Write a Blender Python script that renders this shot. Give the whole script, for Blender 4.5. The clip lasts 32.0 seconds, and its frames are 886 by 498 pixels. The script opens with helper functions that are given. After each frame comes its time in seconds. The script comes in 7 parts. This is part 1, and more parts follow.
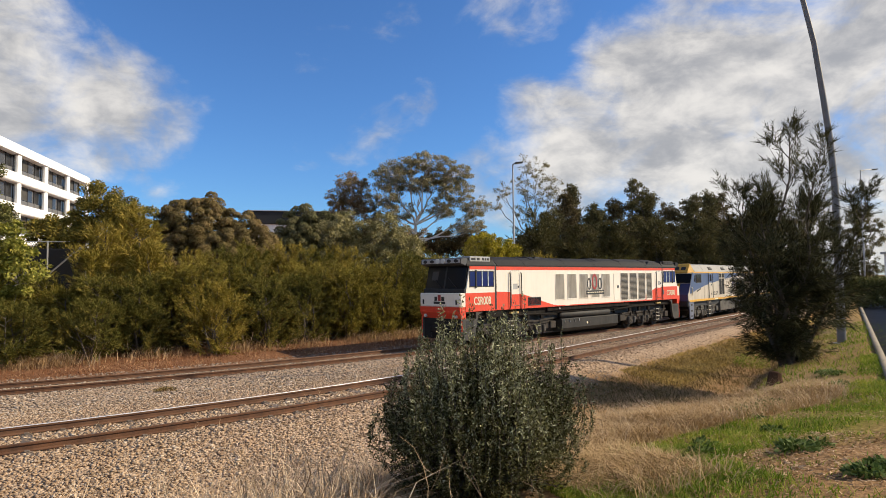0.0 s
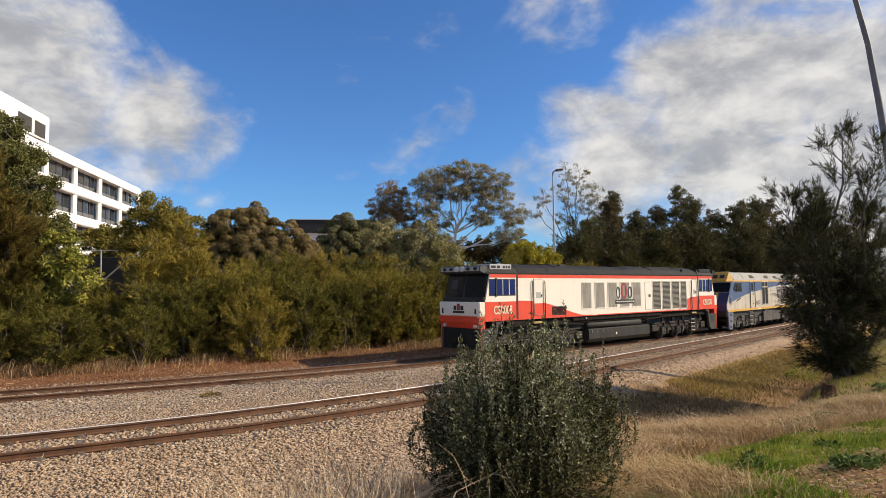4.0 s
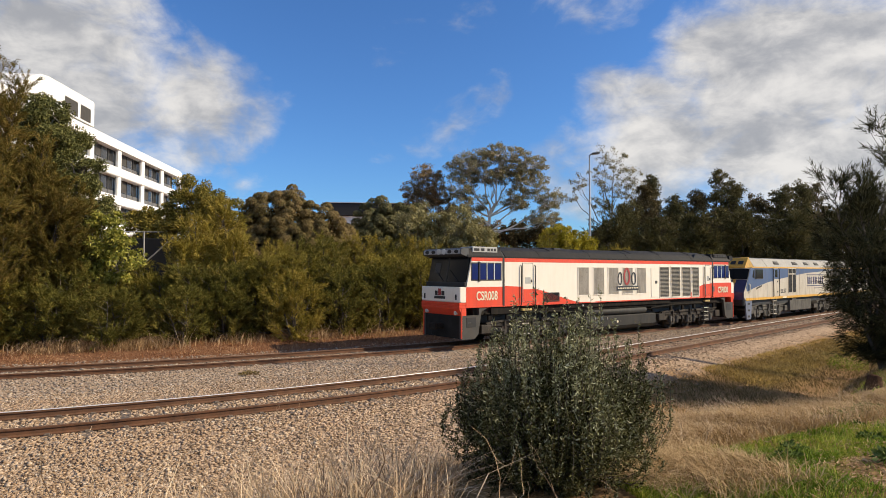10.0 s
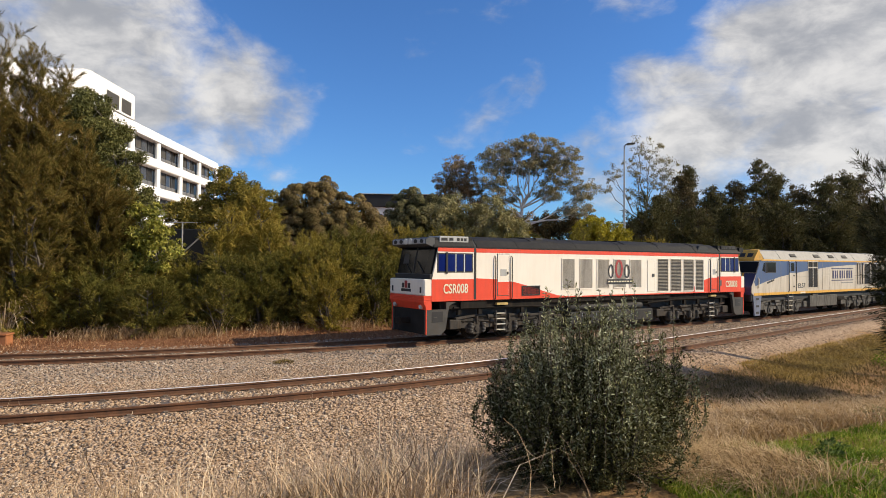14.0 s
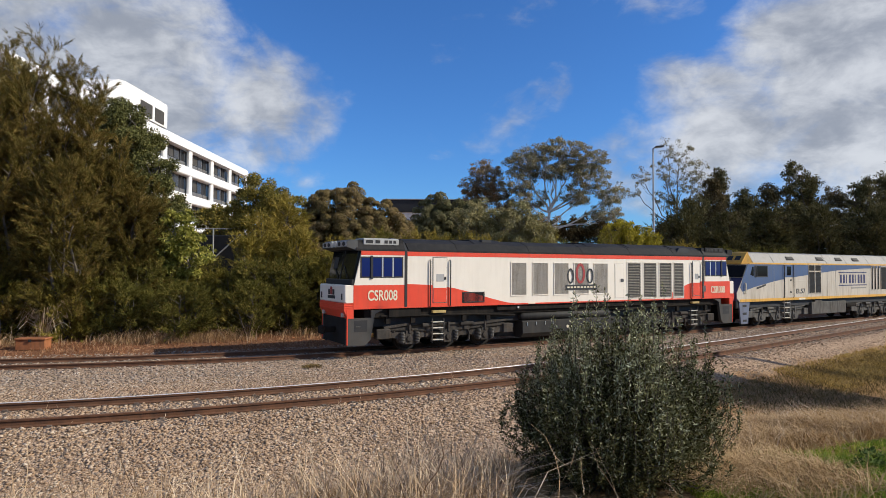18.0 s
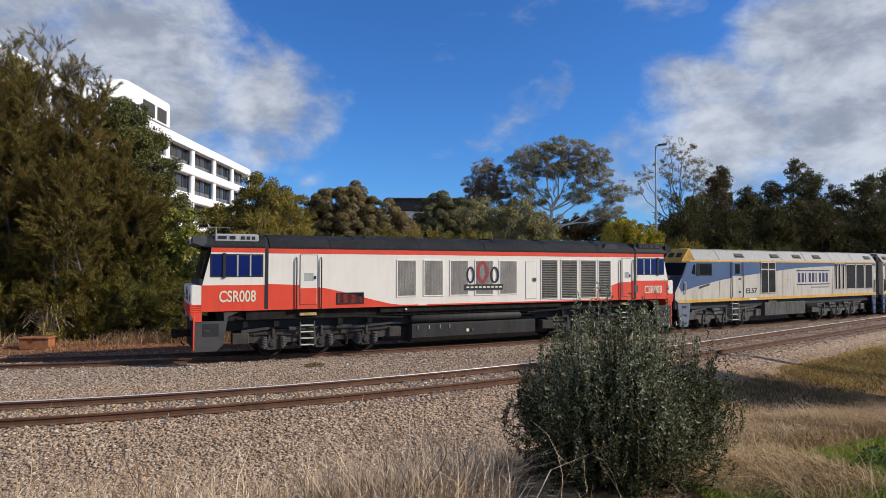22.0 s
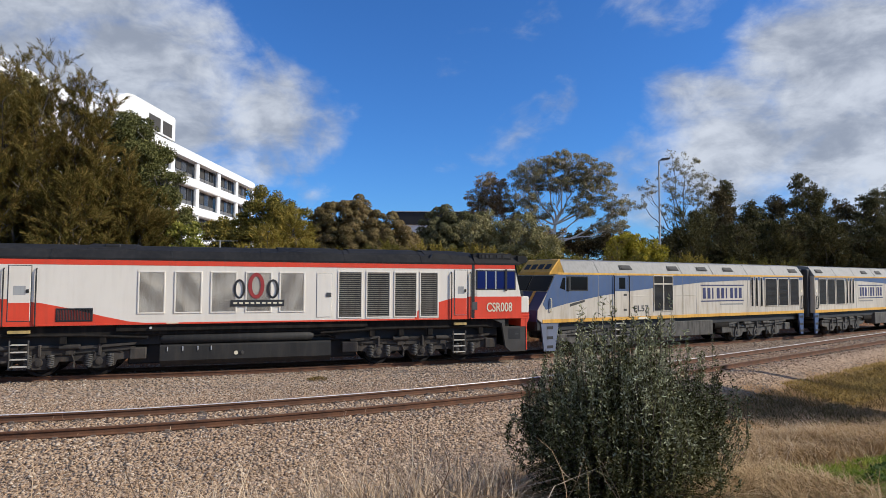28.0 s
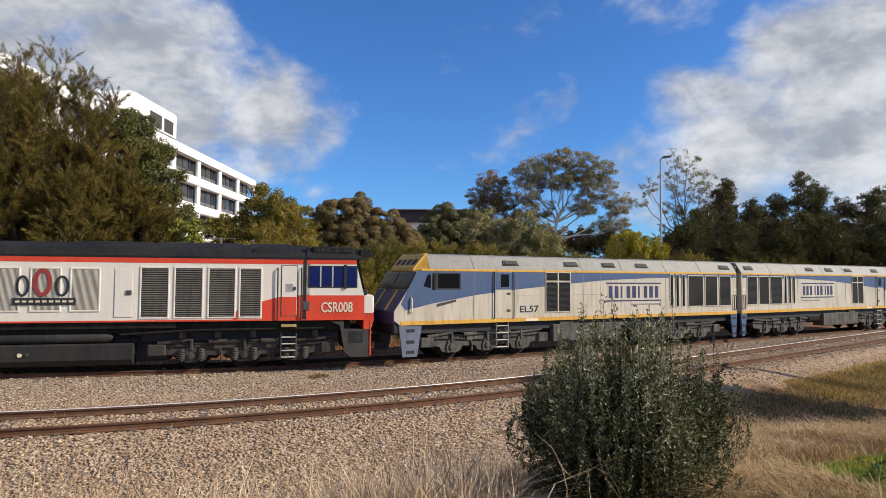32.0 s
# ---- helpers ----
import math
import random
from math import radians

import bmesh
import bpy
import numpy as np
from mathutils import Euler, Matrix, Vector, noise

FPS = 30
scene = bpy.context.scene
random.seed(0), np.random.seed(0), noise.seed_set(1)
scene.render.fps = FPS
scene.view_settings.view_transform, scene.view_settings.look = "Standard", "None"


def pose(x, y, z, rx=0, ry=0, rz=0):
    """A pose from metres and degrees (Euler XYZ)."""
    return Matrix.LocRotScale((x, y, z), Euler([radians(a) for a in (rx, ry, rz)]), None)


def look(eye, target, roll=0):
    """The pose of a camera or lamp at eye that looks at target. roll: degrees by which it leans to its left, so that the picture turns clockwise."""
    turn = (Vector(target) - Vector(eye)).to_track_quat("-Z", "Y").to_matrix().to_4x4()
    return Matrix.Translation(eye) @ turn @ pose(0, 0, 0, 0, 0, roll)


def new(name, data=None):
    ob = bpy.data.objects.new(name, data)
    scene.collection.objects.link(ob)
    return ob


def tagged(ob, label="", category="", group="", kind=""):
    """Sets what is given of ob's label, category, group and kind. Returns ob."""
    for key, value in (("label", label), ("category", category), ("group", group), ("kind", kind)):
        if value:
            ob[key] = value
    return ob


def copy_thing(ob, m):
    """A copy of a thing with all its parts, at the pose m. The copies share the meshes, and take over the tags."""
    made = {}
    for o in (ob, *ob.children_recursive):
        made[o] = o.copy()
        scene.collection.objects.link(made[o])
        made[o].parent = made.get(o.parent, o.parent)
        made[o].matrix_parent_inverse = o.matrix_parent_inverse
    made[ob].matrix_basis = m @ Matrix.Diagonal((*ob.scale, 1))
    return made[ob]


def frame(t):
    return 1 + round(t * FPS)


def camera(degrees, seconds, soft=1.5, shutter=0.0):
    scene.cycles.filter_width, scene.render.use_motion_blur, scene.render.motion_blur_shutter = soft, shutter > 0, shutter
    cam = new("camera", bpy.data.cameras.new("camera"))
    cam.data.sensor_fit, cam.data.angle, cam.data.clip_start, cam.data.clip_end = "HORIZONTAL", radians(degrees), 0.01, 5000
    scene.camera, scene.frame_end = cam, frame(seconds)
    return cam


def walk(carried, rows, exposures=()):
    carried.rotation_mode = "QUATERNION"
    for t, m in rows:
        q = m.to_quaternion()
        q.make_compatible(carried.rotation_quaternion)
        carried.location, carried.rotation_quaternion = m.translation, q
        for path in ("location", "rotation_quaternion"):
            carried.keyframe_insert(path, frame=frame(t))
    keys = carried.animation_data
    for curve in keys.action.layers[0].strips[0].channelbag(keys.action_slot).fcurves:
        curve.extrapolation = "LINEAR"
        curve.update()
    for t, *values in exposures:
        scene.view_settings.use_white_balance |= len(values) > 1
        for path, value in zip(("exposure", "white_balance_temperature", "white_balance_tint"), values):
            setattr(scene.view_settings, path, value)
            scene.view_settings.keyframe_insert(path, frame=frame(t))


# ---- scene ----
cam = camera(70.96, 32.0, soft=0.5)
EYE = (0.0, 0.0, 3.33)


def aim(tilt, turn, roll):
    return pose(*EYE, 0, 0, -turn) @ pose(0, 0, 0, tilt) @ pose(0, 0, 0, 0, 0, roll)


walk(cam, [(t, aim(a, b, c)) for t, a, b, c in [
    (0.0, 92.83, 12.35, -0.67), (0.5, 92.86, 11.88, -0.59), (1.0, 93.05, 11.47, -0.61), (1.5, 93.20, 11.06, -0.55), (2.0, 93.47, 10.29, -0.55),
    (2.5, 93.53, 9.88, -0.58), (3.0, 93.58, 9.51, -0.55), (3.5, 93.63, 9.14, -0.53), (5.5, 93.50, 7.50, -0.66), (6.0, 93.40, 7.29, -0.61),
    (6.5, 93.13, 6.97, -0.51), (7.0, 92.96, 6.81, -0.42), (7.5, 92.82, 6.64, -0.33), (8.0, 92.74, 6.50, -0.32), (8.5, 92.60, 6.32, -0.25),
    (9.0, 92.44, 6.13, -0.06), (9.5, 92.26, 5.85, -0.04), (10.0, 92.12, 5.56, 0.04), (10.5, 92.00, 5.23, 0.20), (11.0, 91.79, 4.86, 0.29),
    (11.5, 91.55, 4.57, 0.31), (12.0, 91.38, 4.29, 0.35), (12.5, 91.22, 3.85, 0.46), (13.0, 91.18, 3.52, 0.44), (13.5, 91.20, 3.13, 0.38),
    (14.0, 91.31, 2.62, 0.38), (14.5, 91.53, 1.82, 0.26), (16.5, 91.67, 0.58, 0.09), (17.0, 91.68, 0.46, 0.08), (17.5, 91.75, 0.31, 0.14),
    (18.0, 91.75, 0.15, 0.21), (18.5, 91.69, -0.03, 0.27), (19.0, 91.61, -0.12, 0.20), (19.5, 91.54, -0.15, 0.22), (20.0, 91.51, -0.22, 0.26),
    (20.5, 91.55, -0.29, 0.20), (21.0, 91.55, -0.32, 0.18), (21.5, 91.57, -0.28, 0.10), (22.0, 91.62, -0.07, 0.12), (22.5, 91.67, -0.02, 0.11),
    (23.0, 91.68, 0.00, 0.10), (23.5, 91.64, -0.02, 0.05), (24.0, 91.60, -0.11, -0.02), (24.5, 91.56, -0.15, -0.02), (25.0, 91.61, -0.21, 0.06),
    (25.5, 91.73, -0.14, 0.10), (27.5, 92.65, -0.41, 0.11), (28.0, 92.88, -0.38, 0.27), (28.5, 92.88, -0.34, 0.28), (29.0, 92.87, -0.35, 0.30),
    (29.5, 92.86, -0.36, 0.27), (30.0, 92.80, -0.42, 0.32), (30.5, 92.74, -0.47, 0.32), (31.0, 92.68, -0.51, 0.35), (31.5, 92.65, -0.52, 0.35),
    (32.0, 92.67, -0.48, 0.35),
]], exposures=[(0.0, 0.27, 6800, 10), (3.0, 0.22, 6750, 10), (13.0, 0.24, 6700, 10), (16.5, 0.08, 6150, 10), (19.0, 0.0, 5900, 10), (25.0, -0.08, 5600, 10),
               (28.0, 0.01, 5700, 10), (30.0, 0.15, 5950, 10), (32.0, 0.17, 6180, 10)])

# ---- light ----
scene.view_settings.exposure = 0.0
SUN = Vector((0.95, -0.13, 0.58)).normalized()
sun = new("sun", bpy.data.lights.new("sun", "SUN"))
sun.data.energy, sun.data.angle, sun.data.color = 5.0, radians(0.6), (1.0, 0.86, 0.64)
sun.matrix_world = look((0, 0, 60), Vector((0, 0, 60)) - SUN)


def make_world():
    w = bpy.data.worlds.new("sky")
    scene.world = w
    w.use_nodes = True
    nt = w.node_tree
    N, L = nt.nodes, nt.links
    N.clear()
    out, bg = N.new("ShaderNodeOutputWorld"), N.new("ShaderNodeBackground")
    sky = N.new("ShaderNodeTexSky")
    sky.sky_type, sky.sun_disc = "NISHITA", False
    sky.sun_elevation = math.asin(SUN.z)
    sky.sun_rotation = math.atan2(SUN.x, SUN.y)
    sky.altitude, sky.air_density, sky.dust_density, sky.ozone_density = 0, 1.0, 0.3, 2.5
    tc = N.new("ShaderNodeTexCoord")

    def m(op, a, b=None, c=None):
        n = N.new("ShaderNodeMath")
        n.operation = op
        for i, v in enumerate((a, b, c)):
            if v is None:
                continue
            if isinstance(v, (int, float)):
                n.inputs[i].default_value = v
            else:
                L.new(v, n.inputs[i])
        return n.outputs[0]

    def smooth(v, lo, hi):
        n = N.new("ShaderNodeMapRange")
        n.interpolation_type = "SMOOTHSTEP"
        n.inputs["From Min"].default_value, n.inputs["From Max"].default_value = lo, hi
        L.new(v, n.inputs["Value"])
        return n.outputs[0]

    # heaped clouds: noise over the directions of the sky
    comb = N.new("ShaderNodeMapping")
    comb.inputs["Scale"].default_value = (1, 1, 1.7)
    L.new(tc.outputs["Generated"], comb.inputs[0])

    def fbm(scale, detail, rough, shift, distort=0.0):
        mp = N.new("ShaderNodeMapping")
        mp.inputs["Location"].default_value = shift
        L.new(comb.outputs[0], mp.inputs[0])
        n = N.new("ShaderNodeTexNoise")
        n.inputs["Scale"].default_value, n.inputs["Detail"].default_value = scale, detail
        n.inputs["Roughness"].default_value, n.inputs["Distortion"].default_value = rough, distort
        L.new(mp.outputs[0], n.inputs["Vector"])
        return n.outputs["Fac"]

    big, fine, shade = fbm(5.0, 7, 0.56, (3.1, 0.4, 0.8), 0.5), fbm(16.0, 6, 0.6, (7.7, 1.3, 0), 0.3), fbm(9.0, 6, 0.55, (1.7, 9.2, 0), 0.4)

    def lobe(az, el, r0, r1, amount):
        """a wide soft bank of cloud round one direction (azimuth clockwise from +y)"""
        c = (math.sin(radians(az)) * math.cos(radians(el)), math.cos(radians(az)) * math.cos(radians(el)), math.sin(radians(el)))
        d = N.new("ShaderNodeVectorMath")
        d.operation = "DOT_PRODUCT"
        nm = N.new("ShaderNodeVectorMath")
        nm.operation = "NORMALIZE"
        L.new(tc.outputs["Generated"], nm.inputs[0])
        L.new(nm.outputs[0], d.inputs[0])
        d.inputs[1].default_value = c
        return m("MULTIPLY", smooth(d.outputs["Value"], math.cos(radians(r1)), math.cos(radians(r0))), amount)

    banks = None
    for b in CLOUDS:
        v = lobe(*b)
        banks = v if banks is None else m("MAXIMUM", banks, v)
    dens = m("ADD", m("ADD", m("MULTIPLY", big, 3.4), m("MULTIPLY", fine, 1.0)), banks)
    mask = m("MULTIPLY", smooth(dens, 2.52, 3.78), 0.95)
    ramp = N.new("ShaderNodeMixRGB")
    ramp.inputs[1].default_value = (4.9, 5.05, 5.4, 1)
    ramp.inputs[2].default_value = (10.4, 10.2, 9.9, 1)
    L.new(smooth(m("ADD", shade, m("MULTIPLY", fine, 0.55)), 0.55, 1.03), ramp.inputs[0])
    tint = N.new("ShaderNodeMixRGB")
    tint.blend_type = "MULTIPLY"
    tint.inputs[0].default_value = 1.0
    tint.inputs[2].default_value = SKY_TINT
    L.new(sky.outputs[0], tint.inputs[1])
    mix = N.new("ShaderNodeMixRGB")
    L.new(mask, mix.inputs[0])
    L.new(tint.outputs[0], mix.inputs[1])
    L.new(ramp.outputs[0], mix.inputs[2])
    L.new(mix.outputs[0], bg.inputs["Color"])
    bg.inputs["Strength"].default_value = 0.0687
    L.new(bg.outputs[0], out.inputs["Surface"])


CLOUDS = [(-40, 19, 9, 21, 1.45), (-48, 12, 14, 28, 1.6), (-26, 16.5, 2, 11, 1.25), (-15, 13, 1, 9, 1.2), (-24, 10, 2, 10, 1.0),
          (42, 12, 8, 20, 1.7), (54, 22, 12, 26, 1.7), (31, 17, 2, 8, 1.15), (25, 10.5, 2, 9, 1.3), (18, 9, 1, 6.5, 1.1), (20, 25, 1, 6, 0.7), (38, 27, 3, 10, 1.0),
          (10.2, 17.0, 0.3, 3.0, 0.30), (5.0, 13.4, 0.3, 4.5, 0.36), (21, 14, 1, 5, 0.9),
          # unseen banks behind and beside the camera, added to whiten the fill light
          (180, 30, 25, 75, 0.95), (120, 40, 10, 45, 0.8), (-110, 40, 10, 50, 0.9)]
SKY_TINT = (0.74, 1.26, 1.92, 1)
make_world()

# ---- materials ----


def surf(name, c1, c2, scale=4.0, rough=0.7, metal=0.0, bump=0.15, fine=40.0, rand=0.0, spec=0.4, grime=None, grime_amt=0.0, stretch=(1, 1, 1)):
    """A surface of two colours mixed by coarse and fine noise, with fine relief; grime: a third colour in streaks."""
    m = bpy.data.materials.new(name)
    m.use_nodes = True
    nt = m.node_tree
    N, L = nt.nodes, nt.links
    b = N["Principled BSDF"]
    tc, mp = N.new("ShaderNodeTexCoord"), N.new("ShaderNodeMapping")
    mp.inputs["Scale"].default_value = stretch
    L.new(tc.outputs["Object"], mp.inputs[0])
    n1, n2 = N.new("ShaderNodeTexNoise"), N.new("ShaderNodeTexNoise")
    for n, s, d in ((n1, scale, 5), (n2, fine, 4)):
        n.inputs["Scale"].default_value, n.inputs["Detail"].default_value = s, d
        L.new(mp.outputs[0], n.inputs["Vector"])
    add = N.new("ShaderNodeMath")
    add.operation = "MULTIPLY_ADD"
    add.inputs[1].default_value = 0.45
    L.new(n2.outputs["Fac"], add.inputs[0])
    L.new(n1.outputs["Fac"], add.inputs[2])
    fac = add.outputs[0]
    if rand:
        oi, ad = N.new("ShaderNodeObjectInfo"), N.new("ShaderNodeMath")
        ad.operation = "MULTIPLY_ADD"
        ad.inputs[1].default_value = rand
        L.new(oi.outputs["Random"], ad.inputs[0])
        L.new(fac, ad.inputs[2])
        fac = ad.outputs[0]
    r = N.new("ShaderNodeValToRGB")
    r.color_ramp.elements[0].position, r.color_ramp.elements[1].position = 0.45 + rand * 0.2, 0.95 + rand * 0.7
    r.color_ramp.elements[0].color, r.color_ramp.elements[1].color = (*c1, 1), (*c2, 1)
    L.new(fac, r.inputs[0])
    col = r.outputs[0]
    if grime:
        n3, r3, mx = N.new("ShaderNodeTexNoise"), N.new("ShaderNodeValToRGB"), N.new("ShaderNodeMixRGB")
        mg = N.new("ShaderNodeMapping")
        mg.inputs["Scale"].default_value = (3.0, 3.0, 0.35)
        L.new(tc.outputs["Object"], mg.inputs[0])
        L.new(mg.outputs[0], n3.inputs["Vector"])
        n3.inputs["Scale"].default_value, n3.inputs["Detail"].default_value = 2.2, 7
        r3.color_ramp.elements[0].position, r3.color_ramp.elements[1].position = 0.46, 0.75
        r3.color_ramp.elements[1].color = (grime_amt, grime_amt, grime_amt, 1)
        r3.color_ramp.elements[0].color = (0, 0, 0, 1)
        L.new(n3.outputs["Fac"], r3.inputs[0])
        L.new(r3.outputs[0], mx.inputs[0])
        L.new(col, mx.inputs[1])
        mx.inputs[2].default_value = (*grime, 1)
        col = mx.outputs[0]
    L.new(col, b.inputs["Base Color"])
    b.inputs["Metallic"].default_value = metal
    rr = N.new("ShaderNodeMapRange")
    rr.inputs["To Min"].default_value, rr.inputs["To Max"].default_value = max(rough - 0.12, 0.02), min(rough + 0.12, 1)
    L.new(n1.outputs["Fac"], rr.inputs["Value"])
    L.new(rr.outputs[0], b.inputs["Roughness"])
    b.inputs["Specular IOR Level"].default_value = spec
    if bump:
        bp = N.new("ShaderNodeBump")
        bp.inputs["Strength"].default_value, bp.inputs["Distance"].default_value = bump, 0.02
        L.new(n2.outputs["Fac"], bp.inputs["Height"])
        L.new(bp.outputs[0], b.inputs["Normal"])
    return m


def leafy(name, dark, light, tip=None, tip_amt=0.3, through_light=0.25, patch=0.5, gloss=0.1):
    """Leaves: every leaf its own tone, patches of tone across the crown, some light passing through."""
    m = bpy.data.materials.new(name)
    m.use_nodes = True
    nt = m.node_tree
    N, L = nt.nodes, nt.links
    b = N["Principled BSDF"]
    geo, tc, n1 = N.new("ShaderNodeNewGeometry"), N.new("ShaderNodeTexCoord"), N.new("ShaderNodeTexNoise")
    n1.inputs["Scale"].default_value, n1.inputs["Detail"].default_value = patch, 3
    L.new(tc.outputs["Object"], n1.inputs["Vector"])
    mx = N.new("ShaderNodeMath")
    mx.operation = "MULTIPLY_ADD"
    mx.inputs[1].default_value = 0.55
    L.new(geo.outputs["Random Per Island"], mx.inputs[0])
    L.new(n1.outputs["Fac"], mx.inputs[2])
    r = N.new("ShaderNodeValToRGB")
    e = r.color_ramp.elements
    e[0].position, e[1].position = 0.38, 0.95
    e[0].color, e[1].color = (*dark, 1), (*light, 1)
    if tip:
        t = r.color_ramp.elements.new(0.95 - tip_amt * 0.5)
        t.color = (*light, 1)
        e[len(e) - 1].color = (*tip, 1)
    L.new(mx.outputs[0], r.inputs[0])
    L.new(r.outputs[0], b.inputs["Base Color"])
    b.inputs["Roughness"].default_value, b.inputs["Specular IOR Level"].default_value = 0.65, gloss
    tr, ms = N.new("ShaderNodeBsdfTranslucent"), N.new("ShaderNodeMixShader")
    L.new(r.outputs[0], tr.inputs[0])
    ms.inputs[0].default_value = through_light
    L.new(b.outputs[0], ms.inputs[1])
    L.new(tr.outputs[0], ms.inputs[2])
    L.new(ms.outputs[0], N["Material Output"].inputs["Surface"])
    return m


def glass(name, tint, rough=0.05, spec=0.45):
    m = bpy.data.materials.new(name)
    m.use_nodes = True
    b = m.node_tree.nodes["Principled BSDF"]
    b.inputs["Base Color"].default_value = (*tint, 1)
    b.inputs["Roughness"].default_value, b.inputs["Specular IOR Level"].default_value = rough, spec
    return m


CREAM = surf("cream_paint", (0.76, 0.70, 0.60), (0.83, 0.775, 0.68), 0.7, 0.45, bump=0.02, grime=(0.50, 0.43, 0.34), grime_amt=0.14)
RED = surf("red_paint", (0.66, 0.056, 0.024), (0.76, 0.078, 0.034), 1.0, 0.45, bump=0.02, grime=(0.36, 0.08, 0.045), grime_amt=0.3)
ROOF_DARK = surf("roof_grey", (0.012, 0.012, 0.0125), (0.026, 0.0255, 0.026), 0.8, 0.65, bump=0.05, spec=0.15, grime=(0.05, 0.046, 0.043), grime_amt=0.4)
VISOR = surf("visor_grey", (0.05, 0.05, 0.05), (0.085, 0.085, 0.084), 1.5, 0.5, bump=0.03, grime=(0.1, 0.1, 0.1), grime_amt=0.4)
UNDER = surf("underframe_grey", (0.012, 0.0112, 0.0104), (0.028, 0.0258, 0.0235), 1.5, 0.9, bump=0.2, spec=0.05, grime=(0.050, 0.039, 0.030), grime_amt=0.6)
BOGIE = surf("bogie_iron", (0.034, 0.031, 0.028), (0.078, 0.071, 0.064), 2.0, 0.85, bump=0.25, spec=0.06, grime=(0.115, 0.092, 0.072), grime_amt=0.5)
TANK = surf("tank_grey", (0.020, 0.020, 0.019), (0.036, 0.035, 0.034), 0.8, 0.65, bump=0.06, spec=0.25, grime=(0.065, 0.056, 0.046), grime_amt=0.5)
PILOT = surf("pilot_grey", (0.050, 0.048, 0.045), (0.080, 0.077, 0.073), 1.5, 0.7, bump=0.05, spec=0.2, grime=(0.075, 0.062, 0.050), grime_amt=0.5)
BLACK = surf("black_rubber", (0.012, 0.012, 0.013), (0.028, 0.028, 0.03), 2.0, 0.6, bump=0.05)
LOUVRE = surf("louvre_beige", (0.46, 0.43, 0.375), (0.58, 0.545, 0.48), 2.0, 0.6, bump=0.05, grime=(0.26, 0.215, 0.165), grime_amt=0.5)
LOUVRE_DIM = surf("radiator_slats", (0.11, 0.098, 0.08), (0.18, 0.16, 0.13), 2.0, 0.65, bump=0.05, grime=(0.05, 0.042, 0.03), grime_amt=0.7)
GRILLE = surf("grille_dark", (0.012, 0.0115, 0.011), (0.030, 0.028, 0.026), 2.0, 0.8, bump=0.1, spec=0.15)
MESH_BACK = surf("filter_mesh_brown", (0.13, 0.11, 0.086), (0.20, 0.172, 0.138), 2.0, 0.8, bump=0.1, spec=0.1)
BRIGHT = surf("bare_aluminium", (0.55, 0.55, 0.55), (0.70, 0.70, 0.69), 3.0, 0.35, metal=0.6, bump=0.03)
GLASS_BLUE = glass("blue_cab_blind", (0.004, 0.012, 0.105), 0.15, 0.3)
GLASS_DARK = glass("dark_cab_glass", (0.008, 0.009, 0.011), 0.10, 0.08)
TYRE = surf("wheel_steel", (0.010, 0.009, 0.008), (0.026, 0.023, 0.021), 3.0, 0.7, metal=0.2, bump=0.1, spec=0.2)
SPRING = surf("spring_steel", (0.05, 0.047, 0.044), (0.115, 0.108, 0.10), 5.0, 0.65, bump=0.1, spec=0.2)
LETTER = surf("letter_cream", (0.70, 0.62, 0.44), (0.76, 0.69, 0.52), 3.0, 0.5, bump=0.0)
LETTER_DARK = surf("letter_black", (0.02, 0.02, 0.022), (0.04, 0.04, 0.042), 3.0, 0.5, bump=0.0)
LOGO_RED = surf("logo_red", (0.27, 0.035, 0.035), (0.34, 0.05, 0.045), 3.0, 0.5, bump=0.0)
STEP_YELLOW = surf("step_yellow", (0.42, 0.30, 0.10), (0.55, 0.40, 0.16), 3.0, 0.6, bump=0.05, grime=(0.1, 0.08, 0.05), grime_amt=0.6)
EL_BODY = surf("pearl_paint", (0.48, 0.43, 0.35), (0.58, 0.525, 0.44), 0.8, 0.45, bump=0.02, grime=(0.30, 0.235, 0.155), grime_amt=0.6)
EL_ROOF = surf("roof_silver", (0.19, 0.184, 0.172), (0.28, 0.27, 0.252), 0.8, 0.55, bump=0.03, grime=(0.11, 0.10, 0.09), grime_amt=0.4)
EL_BLUE = surf("blue_paint", (0.048, 0.082, 0.180), (0.07, 0.112, 0.225), 1.0, 0.45, bump=0.02, grime=(0.10, 0.11, 0.13), grime_amt=0.45)
EL_YELLOW = surf("yellow_paint", (0.60, 0.315, 0.038), (0.70, 0.395, 0.065), 1.0, 0.5, bump=0.02, grime=(0.25, 0.16, 0.06), grime_amt=0.5)
EL_LETTER = surf("letter_navy", (0.022, 0.024, 0.085), (0.04, 0.042, 0.12), 3.0, 0.5, bump=0.0)
EL_GREY = surf("bogie_grey", (0.055, 0.052, 0.047), (0.135, 0.128, 0.117), 2.0, 0.75, bump=0.15, spec=0.2, grime=(0.022, 0.019, 0.016), grime_amt=0.85)
EL_PALE_BLUE = surf("pale_blue_paint", (0.10, 0.12, 0.175), (0.15, 0.17, 0.235), 1.0, 0.5, bump=0.02, grime=(0.09, 0.08, 0.07), grime_amt=0.5)
VISOR_FACE = surf("visor_front", (0.34, 0.34, 0.33), (0.44, 0.44, 0.43), 1.5, 0.5, bump=0.03, grime=(0.15, 0.14, 0.13), grime_amt=0.4)
LAMP_GLASS = glass("lamp_glass", (0.55, 0.55, 0.52), 0.2)
